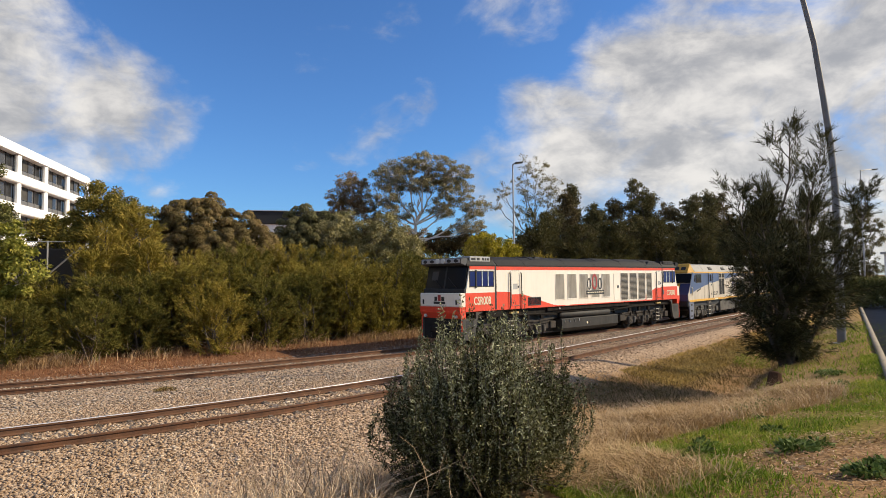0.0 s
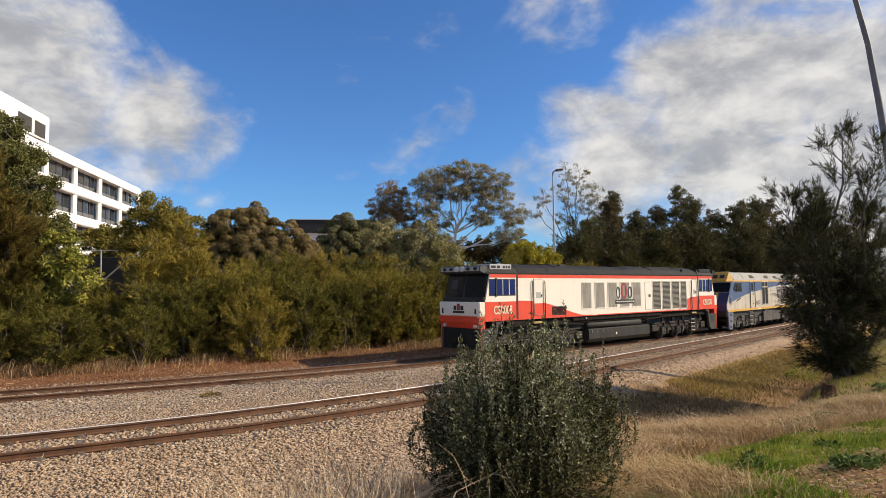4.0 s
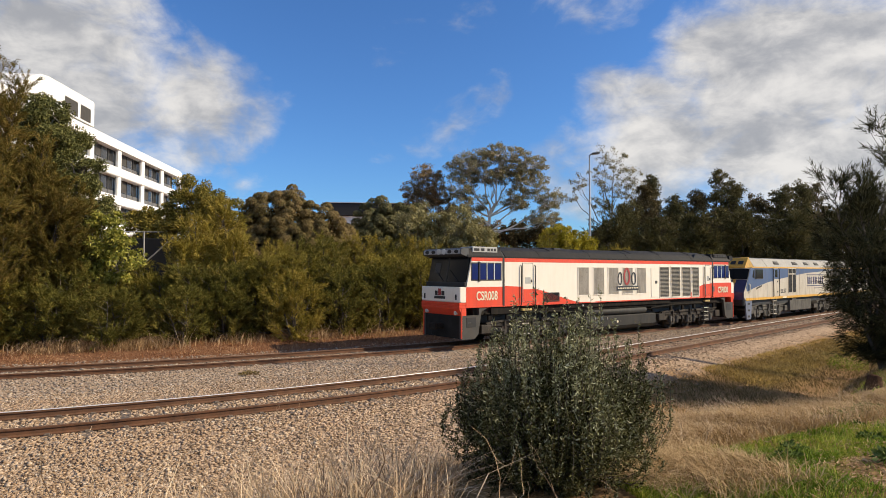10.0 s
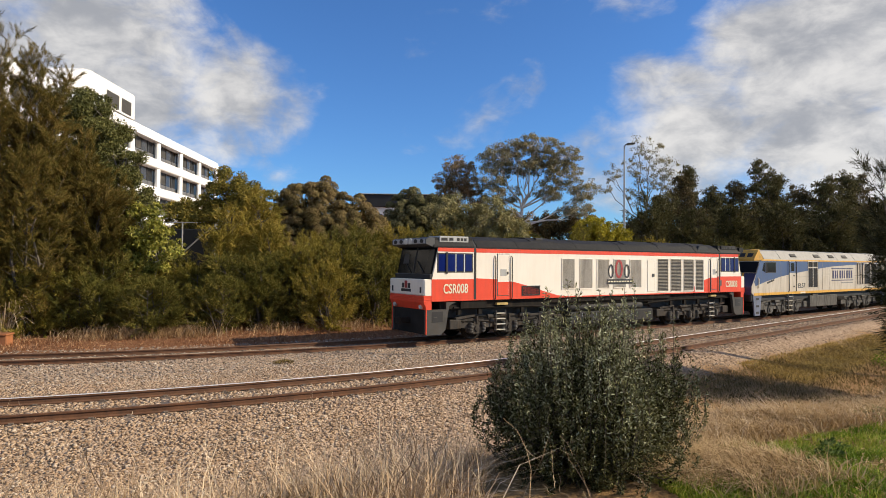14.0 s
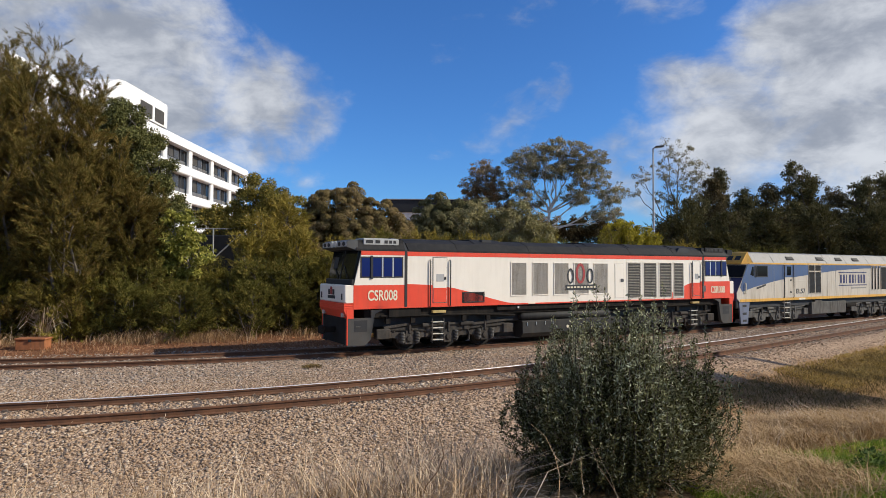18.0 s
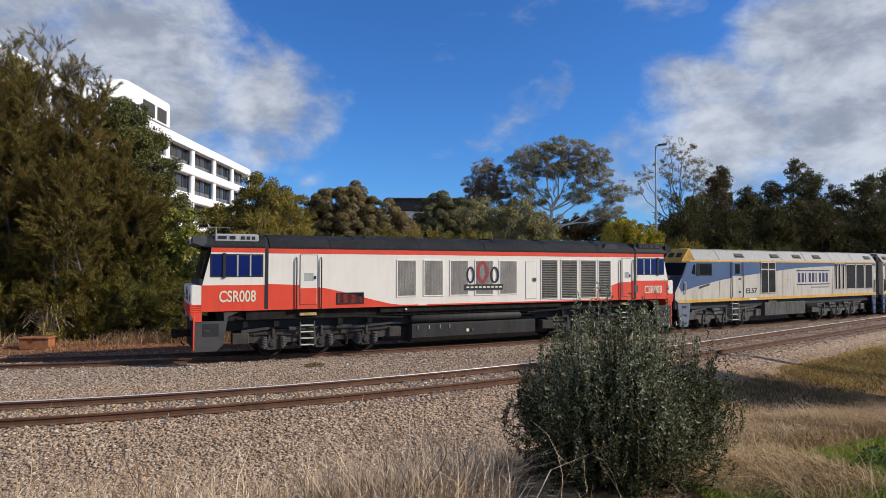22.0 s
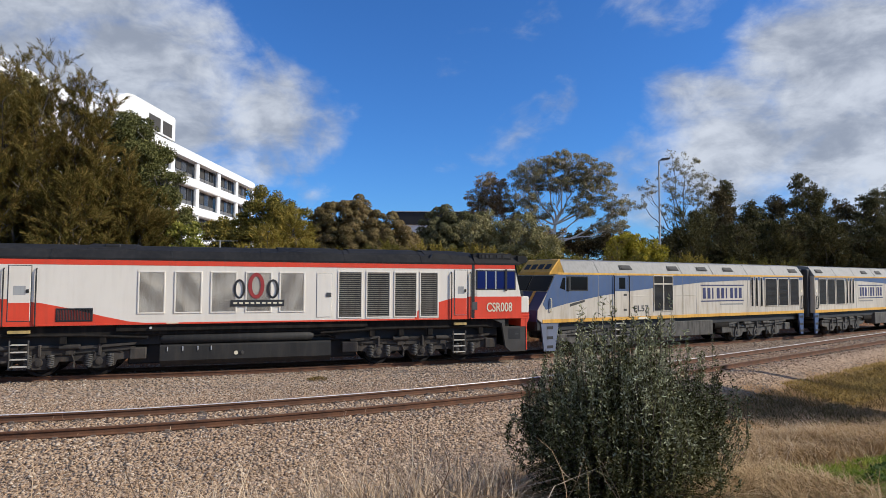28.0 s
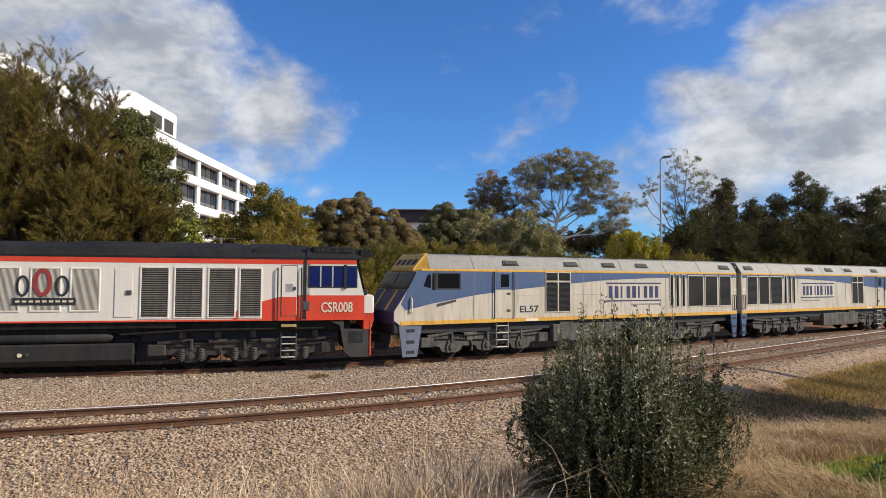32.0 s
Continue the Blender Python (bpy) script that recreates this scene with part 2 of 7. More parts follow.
RUST = surf("rail_rust", (0.075, 0.033, 0.017), (0.165, 0.078, 0.040), 3.0, 0.85, bump=0.2, grime=(0.045, 0.028, 0.020), grime_amt=0.6)
RAIL_SIDE = surf("rail_web", (0.075, 0.035, 0.019), (0.155, 0.078, 0.043), 3.0, 0.85, bump=0.2)
# Near-white base colour stands in for the sky's reflection on polished rail tops.
POLISHED = surf("sky_white_rail_steel", (0.80, 0.79, 0.77), (0.92, 0.91, 0.89), 2.0, 0.45, metal=0.4, bump=0.01)
WORN_STEEL = surf("dull_rail_steel", (0.17, 0.088, 0.050), (0.30, 0.175, 0.108), 2.0, 0.55, metal=0.3, bump=0.02)
SLEEPER = surf("sleeper_timber", (0.07, 0.052, 0.040), (0.16, 0.125, 0.10), 3.0, 0.9, bump=0.4, rand=0.4)
STONE, STONE_GREY = bpy.data.materials.new("ballast_stone"), bpy.data.materials.new("grey_ballast_stone")
WHITE_WALL = surf("white_render", (0.76, 0.76, 0.75), (0.82, 0.82, 0.81), 0.2, 0.7, bump=0.05, fine=10, grime=(0.6, 0.59, 0.57), grime_amt=0.3)
SPANDREL = surf("spandrel_grey", (0.10, 0.10, 0.105), (0.16, 0.158, 0.155), 0.5, 0.5, bump=0.02)
WIN_GLASS = glass("tinted_window", (0.035, 0.037, 0.042), 0.08)
BLACK_CLAD = surf("black_cladding", (0.012, 0.013, 0.015), (0.025, 0.026, 0.03), 0.3, 0.7, bump=0.05)
GALV = surf("galvanised_steel", (0.36, 0.36, 0.36), (0.47, 0.47, 0.46), 3.0, 0.5, metal=0.4, bump=0.03)
POLE_GREY = surf("pole_grey", (0.14, 0.14, 0.145), (0.21, 0.21, 0.215), 2.0, 0.6, metal=0.2, bump=0.03)
BARK_GUM = surf("gum_bark", (0.56, 0.50, 0.42), (0.82, 0.77, 0.69), 2.0, 0.8, bump=0.2)
BARK_DARK = surf("dark_bark", (0.055, 0.045, 0.036), (0.12, 0.10, 0.08), 4.0, 0.9, bump=0.5)
STUMP_WOOD = surf("rotten_stump", (0.040, 0.021, 0.013), (0.085, 0.045, 0.027), 6.0, 0.95, bump=0.6, spec=0.05)
BARK_GREY = surf("grey_bark", (0.16, 0.145, 0.125), (0.29, 0.265, 0.23), 4.0, 0.9, bump=0.3)
ASPHALT = surf("asphalt", (0.045, 0.045, 0.047), (0.085, 0.084, 0.083), 1.5, 0.9, bump=0.3, fine=120)
CONCRETE = surf("concrete", (0.17, 0.14, 0.105), (0.28, 0.24, 0.185), 2.0, 0.9, bump=0.3)

L_CAS = leafy("casuarina_needles", (0.076, 0.065, 0.013), (0.225, 0.192, 0.036), (0.35, 0.275, 0.066), 0.25, 0.25, 0.5, 0.03)
L_CAS_Y = leafy("yellowing_casuarina_needles", (0.105, 0.085, 0.016), (0.285, 0.230, 0.042), (0.41, 0.305, 0.076), 0.3, 0.25, 0.6, 0.03)
L_CAS_D = leafy("deep_casuarina_needles", (0.048, 0.046, 0.012), (0.155, 0.145, 0.032), (0.27, 0.215, 0.055), 0.25, 0.22, 0.5, 0.03)
L_CAS_R = leafy("cool_casuarina_needles", (0.013, 0.014, 0.007), (0.046, 0.047, 0.021), (0.115, 0.11, 0.055), 0.2, 0.2, 0.5, 0.03)
L_CAS_W = leafy("drooping_casuarina_needles", (0.030, 0.030, 0.011), (0.098, 0.090, 0.032), (0.16, 0.135, 0.055), 0.25, 0.2, 0.3)
L_CAS_BIG = leafy("dark_casuarina_needles", (0.048, 0.041, 0.010), (0.140, 0.116, 0.028), (0.24, 0.165, 0.050), 0.3, 0.22, 0.35, 0.03)
L_LUMP = leafy("rounded_shrub_leaves", (0.098, 0.078, 0.027), (0.18, 0.138, 0.053), (0.28, 0.195, 0.088), 0.35, 0.06, 0.6)
L_LUMP_D = leafy("dark_rounded_shrub_leaves", (0.065, 0.066, 0.027), (0.145, 0.138, 0.060), (0.22, 0.195, 0.095), 0.3, 0.08, 0.5)
L_LUMP_G = leafy("grey_green_shrub_leaves", (0.135, 0.122, 0.050), (0.32, 0.285, 0.125), (0.43, 0.38, 0.19), 0.3, 0.15, 0.4, 0.04)
L_BRIGHT = leafy("bright_shrub_leaves", (0.080, 0.092, 0.016), (0.27, 0.27, 0.050), (0.46, 0.42, 0.10), 0.3, 0.3, 0.7)
L_YELLOW = leafy("wattle_leaves", (0.13, 0.115, 0.012), (0.37, 0.315, 0.032), (0.52, 0.43, 0.05), 0.3, 0.25, 0.6)
L_AUTUMN = leafy("turning_leaves", (0.070, 0.068, 0.016), (0.20, 0.175, 0.042), (0.36, 0.28, 0.06), 0.35, 0.25, 0.5)
L_GUM = leafy("gum_leaves", (0.105, 0.098, 0.050), (0.29, 0.262, 0.140), (0.45, 0.385, 0.23), 0.35, 0.32, 0.3, 0.06)
L_GUM_B = leafy("brown_gum_leaves", (0.095, 0.077, 0.038), (0.25, 0.195, 0.100), (0.39, 0.27, 0.16), 0.35, 0.3, 0.3, 0.06)
L_DARK = leafy("dark_tree_leaves", (0.030, 0.030, 0.012), (0.118, 0.108, 0.041), (0.22, 0.185, 0.080), 0.2, 0.12, 0.3)
L_DARK_B = leafy("brownish_tree_leaves", (0.037, 0.030, 0.013), (0.115, 0.091, 0.040), (0.20, 0.15, 0.072), 0.2, 0.12, 0.3)
L_BROAD = leafy("broadleaf_leaves", (0.042, 0.046, 0.015), (0.125, 0.128, 0.040), (0.21, 0.20, 0.07), 0.2, 0.15, 0.3)
# Two tones of one olive: dark inside carries shade, pale outside carries light.
L_OLIVE = leafy("shade_dark_olive_leaves", (0.012, 0.0125, 0.004), (0.062, 0.061, 0.020), (0.18, 0.175, 0.078), 0.3, 0.06, 1.2, 0.04)
L_OLIVE_TIP = leafy("lit_pale_olive_leaves", (0.080, 0.084, 0.038), (0.25, 0.25, 0.128), (0.47, 0.47, 0.30), 0.4, 0.08, 1.2, 0.05)
L_STRAW = leafy("dry_grass", (0.24, 0.150, 0.066), (0.45, 0.305, 0.150), (0.60, 0.45, 0.265), 0.3, 0.22, 0.6)
L_STALK = leafy("dead_stalk", (0.28, 0.185, 0.105), (0.48, 0.345, 0.215), (0.68, 0.54, 0.38), 0.35, 0.1, 0.9)
# Grass pair: the hollow's tone carries shade, the strip's tone carries sunlight.
L_HOLLOW = leafy("shade_toned_grass", (0.085, 0.060, 0.022), (0.20, 0.145, 0.056), (0.29, 0.21, 0.09), 0.3, 0.2, 0.6)
L_SUNNY = leafy("sun_toned_grass", (0.24, 0.165, 0.045), (0.43, 0.30, 0.090), (0.56, 0.42, 0.15), 0.25, 0.3, 0.5)
BOX_ORANGE = surf("rusty_orange_paint", (0.24, 0.085, 0.030), (0.38, 0.15, 0.06), 3.0, 0.8, bump=0.1, grime=(0.12, 0.07, 0.04), grime_amt=0.6)
L_RUSTY = leafy("rusty_litter_grass", (0.15, 0.062, 0.028), (0.33, 0.155, 0.075), (0.47, 0.29, 0.16), 0.3, 0.15, 0.6)
L_FRINGE = leafy("brown_dead_fronds", (0.16, 0.095, 0.045), (0.34, 0.215, 0.110), (0.52, 0.37, 0.22), 0.3, 0.2, 0.7, 0.03)
L_GRASS = leafy("green_grass", (0.062, 0.115, 0.010), (0.185, 0.275, 0.022), (0.38, 0.39, 0.065), 0.25, 0.3, 0.9)
L_WEED = leafy("weed_leaves", (0.030, 0.055, 0.012), (0.11, 0.16, 0.038), (0.24, 0.30, 0.10), 0.3, 0.15, 1.0)
L_MULCH = leafy("bark_mulch", (0.17, 0.088, 0.038), (0.38, 0.225, 0.110), (0.58, 0.41, 0.25), 0.3, 0.0, 0.8)


def stone_nodes(mat, shades, dust):
    """Crushed stone: every lump its own shade, wide patches of dust."""
    mat.use_nodes = True
    nt = mat.node_tree
    N, L = nt.nodes, nt.links
    b = N["Principled BSDF"]
    geo, tc, n1, n2 = N.new("ShaderNodeNewGeometry"), N.new("ShaderNodeTexCoord"), N.new("ShaderNodeTexNoise"), N.new("ShaderNodeTexNoise")
    n1.inputs["Scale"].default_value, n1.inputs["Detail"].default_value = 0.5, 4
    n2.inputs["Scale"].default_value, n2.inputs["Detail"].default_value = 35, 3
    L.new(tc.outputs["Object"], n1.inputs["Vector"])
    L.new(tc.outputs["Object"], n2.inputs["Vector"])
    r = N.new("ShaderNodeValToRGB")
    e = r.color_ramp.elements
    e[0].position, e[0].color = 0.0, (*shades[0], 1)
    e[1].position, e[1].color = 1.0, (*shades[-1], 1)
    for q, c in zip((0.25, 0.6, 0.85), shades[1:-1]):
        x = e.new(q)
        x.color = (*c, 1)
    L.new(geo.outputs["Random Per Island"], r.inputs[0])
    mx, mr = N.new("ShaderNodeMixRGB"), N.new("ShaderNodeMapRange")
    mr.inputs["From Min"].default_value, mr.inputs["From Max"].default_value, mr.inputs["To Max"].default_value = 0.42, 0.75, 0.6
    L.new(n1.outputs["Fac"], mr.inputs["Value"])
    L.new(mr.outputs[0], mx.inputs[0])
    L.new(r.outputs[0], mx.inputs[1])
    mx.inputs[2].default_value = (*dust, 1)
    L.new(mx.outputs[0], b.inputs["Base Color"])
    b.inputs["Roughness"].default_value, b.inputs["Specular IOR Level"].default_value = 0.9, 0.2
    bp = N.new("ShaderNodeBump")
    bp.inputs["Strength"].default_value, bp.inputs["Distance"].default_value = 0.3, 0.01
    L.new(n2.outputs["Fac"], bp.inputs["Height"])
    L.new(bp.outputs[0], b.inputs["Normal"])


stone_nodes(STONE, ((0.166, 0.111, 0.072), (0.298, 0.207, 0.133), (0.393, 0.284, 0.191), (0.472, 0.357, 0.252), (0.594, 0.500, 0.388)), (0.376, 0.255, 0.167))
stone_nodes(STONE_GREY, ((0.140, 0.105, 0.077), (0.254, 0.195, 0.146), (0.341, 0.273, 0.209), (0.419, 0.344, 0.271), (0.525, 0.455, 0.374)), (0.288, 0.218, 0.160))

# ---- mesh tools ----


class Build:
    """Collects faces of one part."""

    def __init__(self):
        self.v, self.f = [], []

    def put(self, vs, fs):
        k = len(self.v)
        self.v += [tuple(p) for p in vs]
        self.f += [tuple(k + i for i in f) for f in fs]
        return self

    def box(self, x0, x1, y0, y1, z0, z1, c=0.012):
        lo, hi = (min(x0, x1), min(y0, y1), min(z0, z1)), (max(x0, x1), max(y0, y1), max(z0, z1))
        c = min(c, *[0.3 * (hi[i] - lo[i]) for i in range(3)])
        vs, ix = [], {}
        for sx in (0, 1):
            for sy in (0, 1):
                for sz in (0, 1):
                    s = (sx, sy, sz)
                    for a in range(3):
                        p = [(hi[i] if s[i] else lo[i]) + (0 if i == a else (-c if s[i] else c)) for i in range(3)]
                        ix[s, a] = len(vs)
                        vs.append(p)
        fs = []
        for a in range(3):
            b, d = [i for i in range(3) if i != a]
            for s in (0, 1):
                q = []
                for u, w in ((0, 0), (1, 0), (1, 1), (0, 1)):
                    k = [0, 0, 0]
                    k[a], k[b], k[d] = s, u, w
                    q.append(ix[tuple(k), a])
                fs.append(q)
            for u in (0, 1):
                for w in (0, 1):
                    k0, k1 = [0, 0, 0], [0, 0, 0]
                    k0[b], k0[d], k1[b], k1[d], k1[a] = u, w, u, w, 1
                    fs.append([ix[tuple(k0), b], ix[tuple(k1), b], ix[tuple(k1), d], ix[tuple(k0), d]])
        for sx in (0, 1):
            for sy in (0, 1):
                for sz in (0, 1):
                    fs.append([ix[(sx, sy, sz), a] for a in range(3)])
        return self.put(vs, fs)

    def prism(self, pts, axis, lo, hi):
        """A flat outline pushed from lo to hi along an axis. Outline axes: x: (y, z), y: (x, z), z: (x, y)."""
        def at(p, h):
            return {"x": (h, p[0], p[1]), "y": (p[0], h, p[1]), "z": (p[0], p[1], h)}[axis]
        n = len(pts)
        return self.put([at(p, lo) for p in pts] + [at(p, hi) for p in pts],
                        [tuple(range(n))[::-1], tuple(range(n, 2 * n))] + [(i, (i + 1) % n, n + (i + 1) % n, n + i) for i in range(n)])

    def tube(self, pts, radii, n=8):
        pts = [Vector(p) for p in pts]
        if isinstance(radii, (int, float)):
            radii = [radii] * len(pts)
        k = len(self.v)
        for i, p in enumerate(pts):
            d = (pts[min(i + 1, len(pts) - 1)] - pts[max(i - 1, 0)]).normalized()
            a = d.cross(Vector((0, 0, 1)) if abs(d.z) < 0.9 else Vector((1, 0, 0))).normalized()
            b = d.cross(a)
            for j in range(n):
                t = 2 * math.pi * j / n
                self.v.append(tuple(p + (a * math.cos(t) + b * math.sin(t)) * radii[i]))
        for i in range(len(pts) - 1):
            for j in range(n):
                q = k + i * n
                self.f.append((q + j, q + (j + 1) % n, q + n + (j + 1) % n, q + n + j))
        self.f.append(tuple(range(k, k + n)))
        self.f.append(tuple(range(k + (len(pts) - 1) * n, k + len(pts) * n)))
        return self

    def lathe(self, c, prof, n=20):
        """A round part about the y axis through c; prof: (radius, y)."""
        k = len(self.v)
        for r, y in prof:
            for j in range(n):
                t = 2 * math.pi * j / n
                self.v.append((c[0] + r * math.cos(t), c[1] + y, c[2] + r * math.sin(t)))
        m = len(prof)
        for i in range(m - 1):
            for j in range(n):
                q = k + i * n
                self.f.append((q + j, q + (j + 1) % n, q + n + (j + 1) % n, q + n + j))
        self.f.append(tuple(range(k, k + n)))
        self.f.append(tuple(range(k + (m - 1) * n, k + m * n)))
        return self


def mesh_of(name, b, material):
    me = bpy.data.meshes.new(name)
    me.from_pydata(b.v, [], b.f)
    bm = bmesh.new()
    bm.from_mesh(me)
    bmesh.ops.recalc_face_normals(bm, faces=bm.faces)
    bm.to_mesh(me)
    bm.free()
    me.materials.append(material)
    return me


def part(name, b, material, parent=None, label="", smooth=False):
    """One mesh object: a part of its parent, or a thing of one piece."""
    me = mesh_of(name, b, material)
    if smooth:
        me.polygons.foreach_set("use_smooth", [True] * len(me.polygons))
        me.set_sharp_from_angle(angle=radians(40))
    ob = new(name, me)
    if parent:
        ob.parent = parent
    return tagged(ob, label)


def raw_mesh(name, V, F, material, smooth=False):
    """A mesh from arrays of corners and of equal-sided faces."""
    me = bpy.data.meshes.new(name)
    n, k = F.shape
    me.vertices.add(len(V))
    me.vertices.foreach_set("co", np.ascontiguousarray(V, dtype=np.float32).ravel())
    me.loops.add(n * k)
    me.loops.foreach_set("vertex_index", np.ascontiguousarray(F, dtype=np.int32).ravel())
    me.polygons.add(n)
    me.polygons.foreach_set("loop_start", np.arange(0, n * k, k, dtype=np.int32))
    if smooth:
        me.polygons.foreach_set("use_smooth", np.ones(n, dtype=bool))
    me.update(calc_edges=True)
    me.materials.append(material)
    return me


def text_part(name, body, size, at, material, parent, label="", narrow=1.0, bold=0.012):
    """Raised lettering from the built-in font, at a pose."""
    cu = bpy.data.curves.new(name, "FONT")
    cu.body, cu.size, cu.extrude, cu.offset, cu.align_x, cu.align_y = body, size, 0.003, bold, "CENTER", "CENTER"
    tmp = bpy.data.objects.new(name + "_tmp", cu)
    scene.collection.objects.link(tmp)
    dg = bpy.context.evaluated_depsgraph_get()
    me = bpy.data.meshes.new_from_object(tmp.evaluated_get(dg))
    bpy.data.objects.remove(tmp)
    me.transform(Matrix.Diagonal((narrow, 1, 1, 1)))
    me.materials.clear()
    me.materials.append(material)
    ob = new(name, me)
    ob.parent = parent
    ob.matrix_local = at
    return tagged(ob, label)


def thing(name, label, category, group="", m=None):
    ob = new(name)
    ob.empty_display_size = 0.3
    if m is not None:
        ob.matrix_world = m
    return tagged(ob, label, category, group)

# ---- ground and tracks ----
NEAR = (16.7507, 0.562073, 0.013913, -0.000172, -13.0, 10.0, 0.0)
FAR = (27.1298, 0.4934, 0.007228, -0.0001537, -13.0, 24.0, 0.0188)


def line(c, x):
    """y and slope of a track's centre line over x (arrays); straight past its ends."""
    a, b, d, e, lo, hi, g = c
    xc = np.clip(x, lo, hi)
    s = b + 2 * d * xc + 3 * e * xc ** 2
    q = np.clip(x - hi, 0, 12)
    return a + b * xc + d * xc ** 2 + e * xc ** 3 + s * (x - xc) + 0.5 * g * q ** 2 + g * q * np.maximum(x - hi - 12, 0), s + g * q


def off_line(c, x, y):
    """signed distance from a centre line, positive on the camera's side"""
    yc, s = line(c, x)
    return (yc - y) / np.sqrt(1 + s * s)


def crest_swing(x):
    """how far the crest of the bank lies further from the track, over x"""
    return np.interp(x, [4.5, 6.4, 7.6, 8.9, 10.0, 13.0, 18.0, 24.0], [0.0, 0.25, 0.6, 1.0, 1.3, 1.0, 0.4, 0.0])


def bank_line(x, y):
    """distance from the near track, where the bank draws in towards the track past x = 25"""
    d = off_line(NEAR, x, y)
    d = d - crest_swing(x) * np.clip((d - 4.0) / 2.0, 0, 1)
    return np.where(d > 2.5, 2.5 + (d - 2.5) * (1 + np.clip((x - 25) / 20, 0, 1.6) * 1.5), d)


def wave(x, y, f, seed=0.0):
    return (np.sin(x * f + seed) * np.cos(y * f * 0.83 + seed * 1.7) + 0.5 * np.sin(x * f * 2.3 + y * f * 1.9 + seed * 3.1)) / 1.5


def height(x, y):
    x, y = np.asarray(x, float), np.asarray(y, float)
    dn, df = bank_line(x, y), off_line(FAR, x, y)
    z = np.interp(dn, [-6.5, -5.0, -3.0, -1.7, 1.7, 3.4, 5.2, 6.2, 7.1, 7.9, 14.0, 40.0], [-0.16, -0.13, 0.02, 0.162, 0.162, -0.28, -0.60, -0.58, 0.36, 0.55, 1.66, 1.75])
    zf = np.interp(df, [-60.0, -20.0, -4.2, -2.8, -1.7, 1.8], [1.2, 0.4, -0.25, -0.35, -0.172, -0.172])
    k = np.clip((1.8 - df) / 0.6, 0, 1)
    z = z * (1 - k) + zf * k
    soft = np.clip((dn - 5.2) / 3, 0, 1)
    z = z + soft * (0.05 * wave(x, y, 1.3) + 0.025 * wave(x, y, 3.7, 1.0))
    # flat shelf of the car park, right of its kerb
    u = (0.9885 * (x - 15.77) - (y - 14.45)) / 1.406
    k = np.clip((u + 1.2) / 1.0, 0, 1) * np.clip((x - 11) / 4, 0, 1) * (dn > 5)
    flat = np.where(u < -0.14, 0.93, 0.80)
    return z * (1 - k) + flat * k


def lift(x, y):
    return float(height(x, y))


def ground_material():
    m = bpy.data.materials.new("bank_soil")
    m.use_nodes = True
    nt = m.node_tree
    N, L = nt.nodes, nt.links
    b = N["Principled BSDF"]
    tc = N.new("ShaderNodeTexCoord")
    att, sep = N.new("ShaderNodeAttribute"), N.new("ShaderNodeSeparateColor")
    att.attribute_name = "cover"
    L.new(att.outputs["Color"], sep.inputs[0])

    def noise_of(s, d=5):
        n = N.new("ShaderNodeTexNoise")
        n.inputs["Scale"].default_value, n.inputs["Detail"].default_value = s, d
        L.new(tc.outputs["Object"], n.inputs["Vector"])
        return n.outputs["Fac"]

    def ramp(f, a, c, lo=0.35, hi=0.7):
        r = N.new("ShaderNodeValToRGB")
        r.color_ramp.elements[0].position, r.color_ramp.elements[1].position = lo, hi
        r.color_ramp.elements[0].color, r.color_ramp.elements[1].color = (*a, 1), (*c, 1)
        L.new(f, r.inputs[0])
        return r.outputs[0]

    def mix(f, a, c):
        x = N.new("ShaderNodeMixRGB")
        L.new(f, x.inputs[0])
        L.new(a, x.inputs[1])
        L.new(c, x.inputs[2])
        return x.outputs[0]

    n1, n2, n3 = noise_of(0.8), noise_of(14), noise_of(55, 3)
    mul = N.new("ShaderNodeMath")
    mul.operation = "MULTIPLY_ADD"
    mul.inputs[1].default_value, mul.inputs[2].default_value = 0.5, 0.0
    L.new(n3, mul.inputs[0])
    ad = N.new("ShaderNodeMath")
    L.new(mul.outputs[0], ad.inputs[0])
    L.new(n2, ad.inputs[1])
    soil = ramp(ad.outputs[0], (0.13, 0.072, 0.032), (0.46, 0.275, 0.128), 0.5, 1.0)
    cell = N.new("ShaderNodeTexVoronoi")
    cell.inputs["Scale"].default_value = 21.0
    L.new(tc.outputs["Object"], cell.inputs["Vector"])
    one = N.new("ShaderNodeSeparateColor")
    L.new(cell.outputs["Color"], one.inputs[0])
    gravel = ramp(one.outputs[0], (0.19, 0.125, 0.078), (0.60, 0.44, 0.30), 0.0, 1.0)
    gap = N.new("ShaderNodeMapRange")
    gap.inputs["From Min"].default_value, gap.inputs["From Max"].default_value = 0.25, 0.75
    gap.inputs["To Min"].default_value, gap.inputs["To Max"].default_value = 1.0, 0.35
    L.new(cell.outputs["Distance"], gap.inputs["Value"])
    green = ramp(ad.outputs[0], (0.07, 0.085, 0.012), (0.26, 0.24, 0.04), 0.45, 1.0)
    straw = ramp(ad.outputs[0], (0.15, 0.095, 0.042), (0.44, 0.31, 0.145), 0.5, 1.0)
    rusty = ramp(ad.outputs[0], (0.085, 0.040, 0.020), (0.32, 0.155, 0.080), 0.5, 1.0)
    c = mix(att.outputs["Alpha"], rusty, soil)
    c = mix(sep.outputs[1], c, straw)
    c = mix(sep.outputs[0], c, green)
    c = mix(sep.outputs[2], c, gravel)
    L.new(c, b.inputs["Base Color"])
    b.inputs["Roughness"].default_value, b.inputs["Specular IOR Level"].default_value = 0.95, 0.1
    bp = N.new("ShaderNodeBump")
    bp.inputs["Strength"].default_value, bp.inputs["Distance"].default_value = 0.6, 0.05
    rise = N.new("ShaderNodeMath")
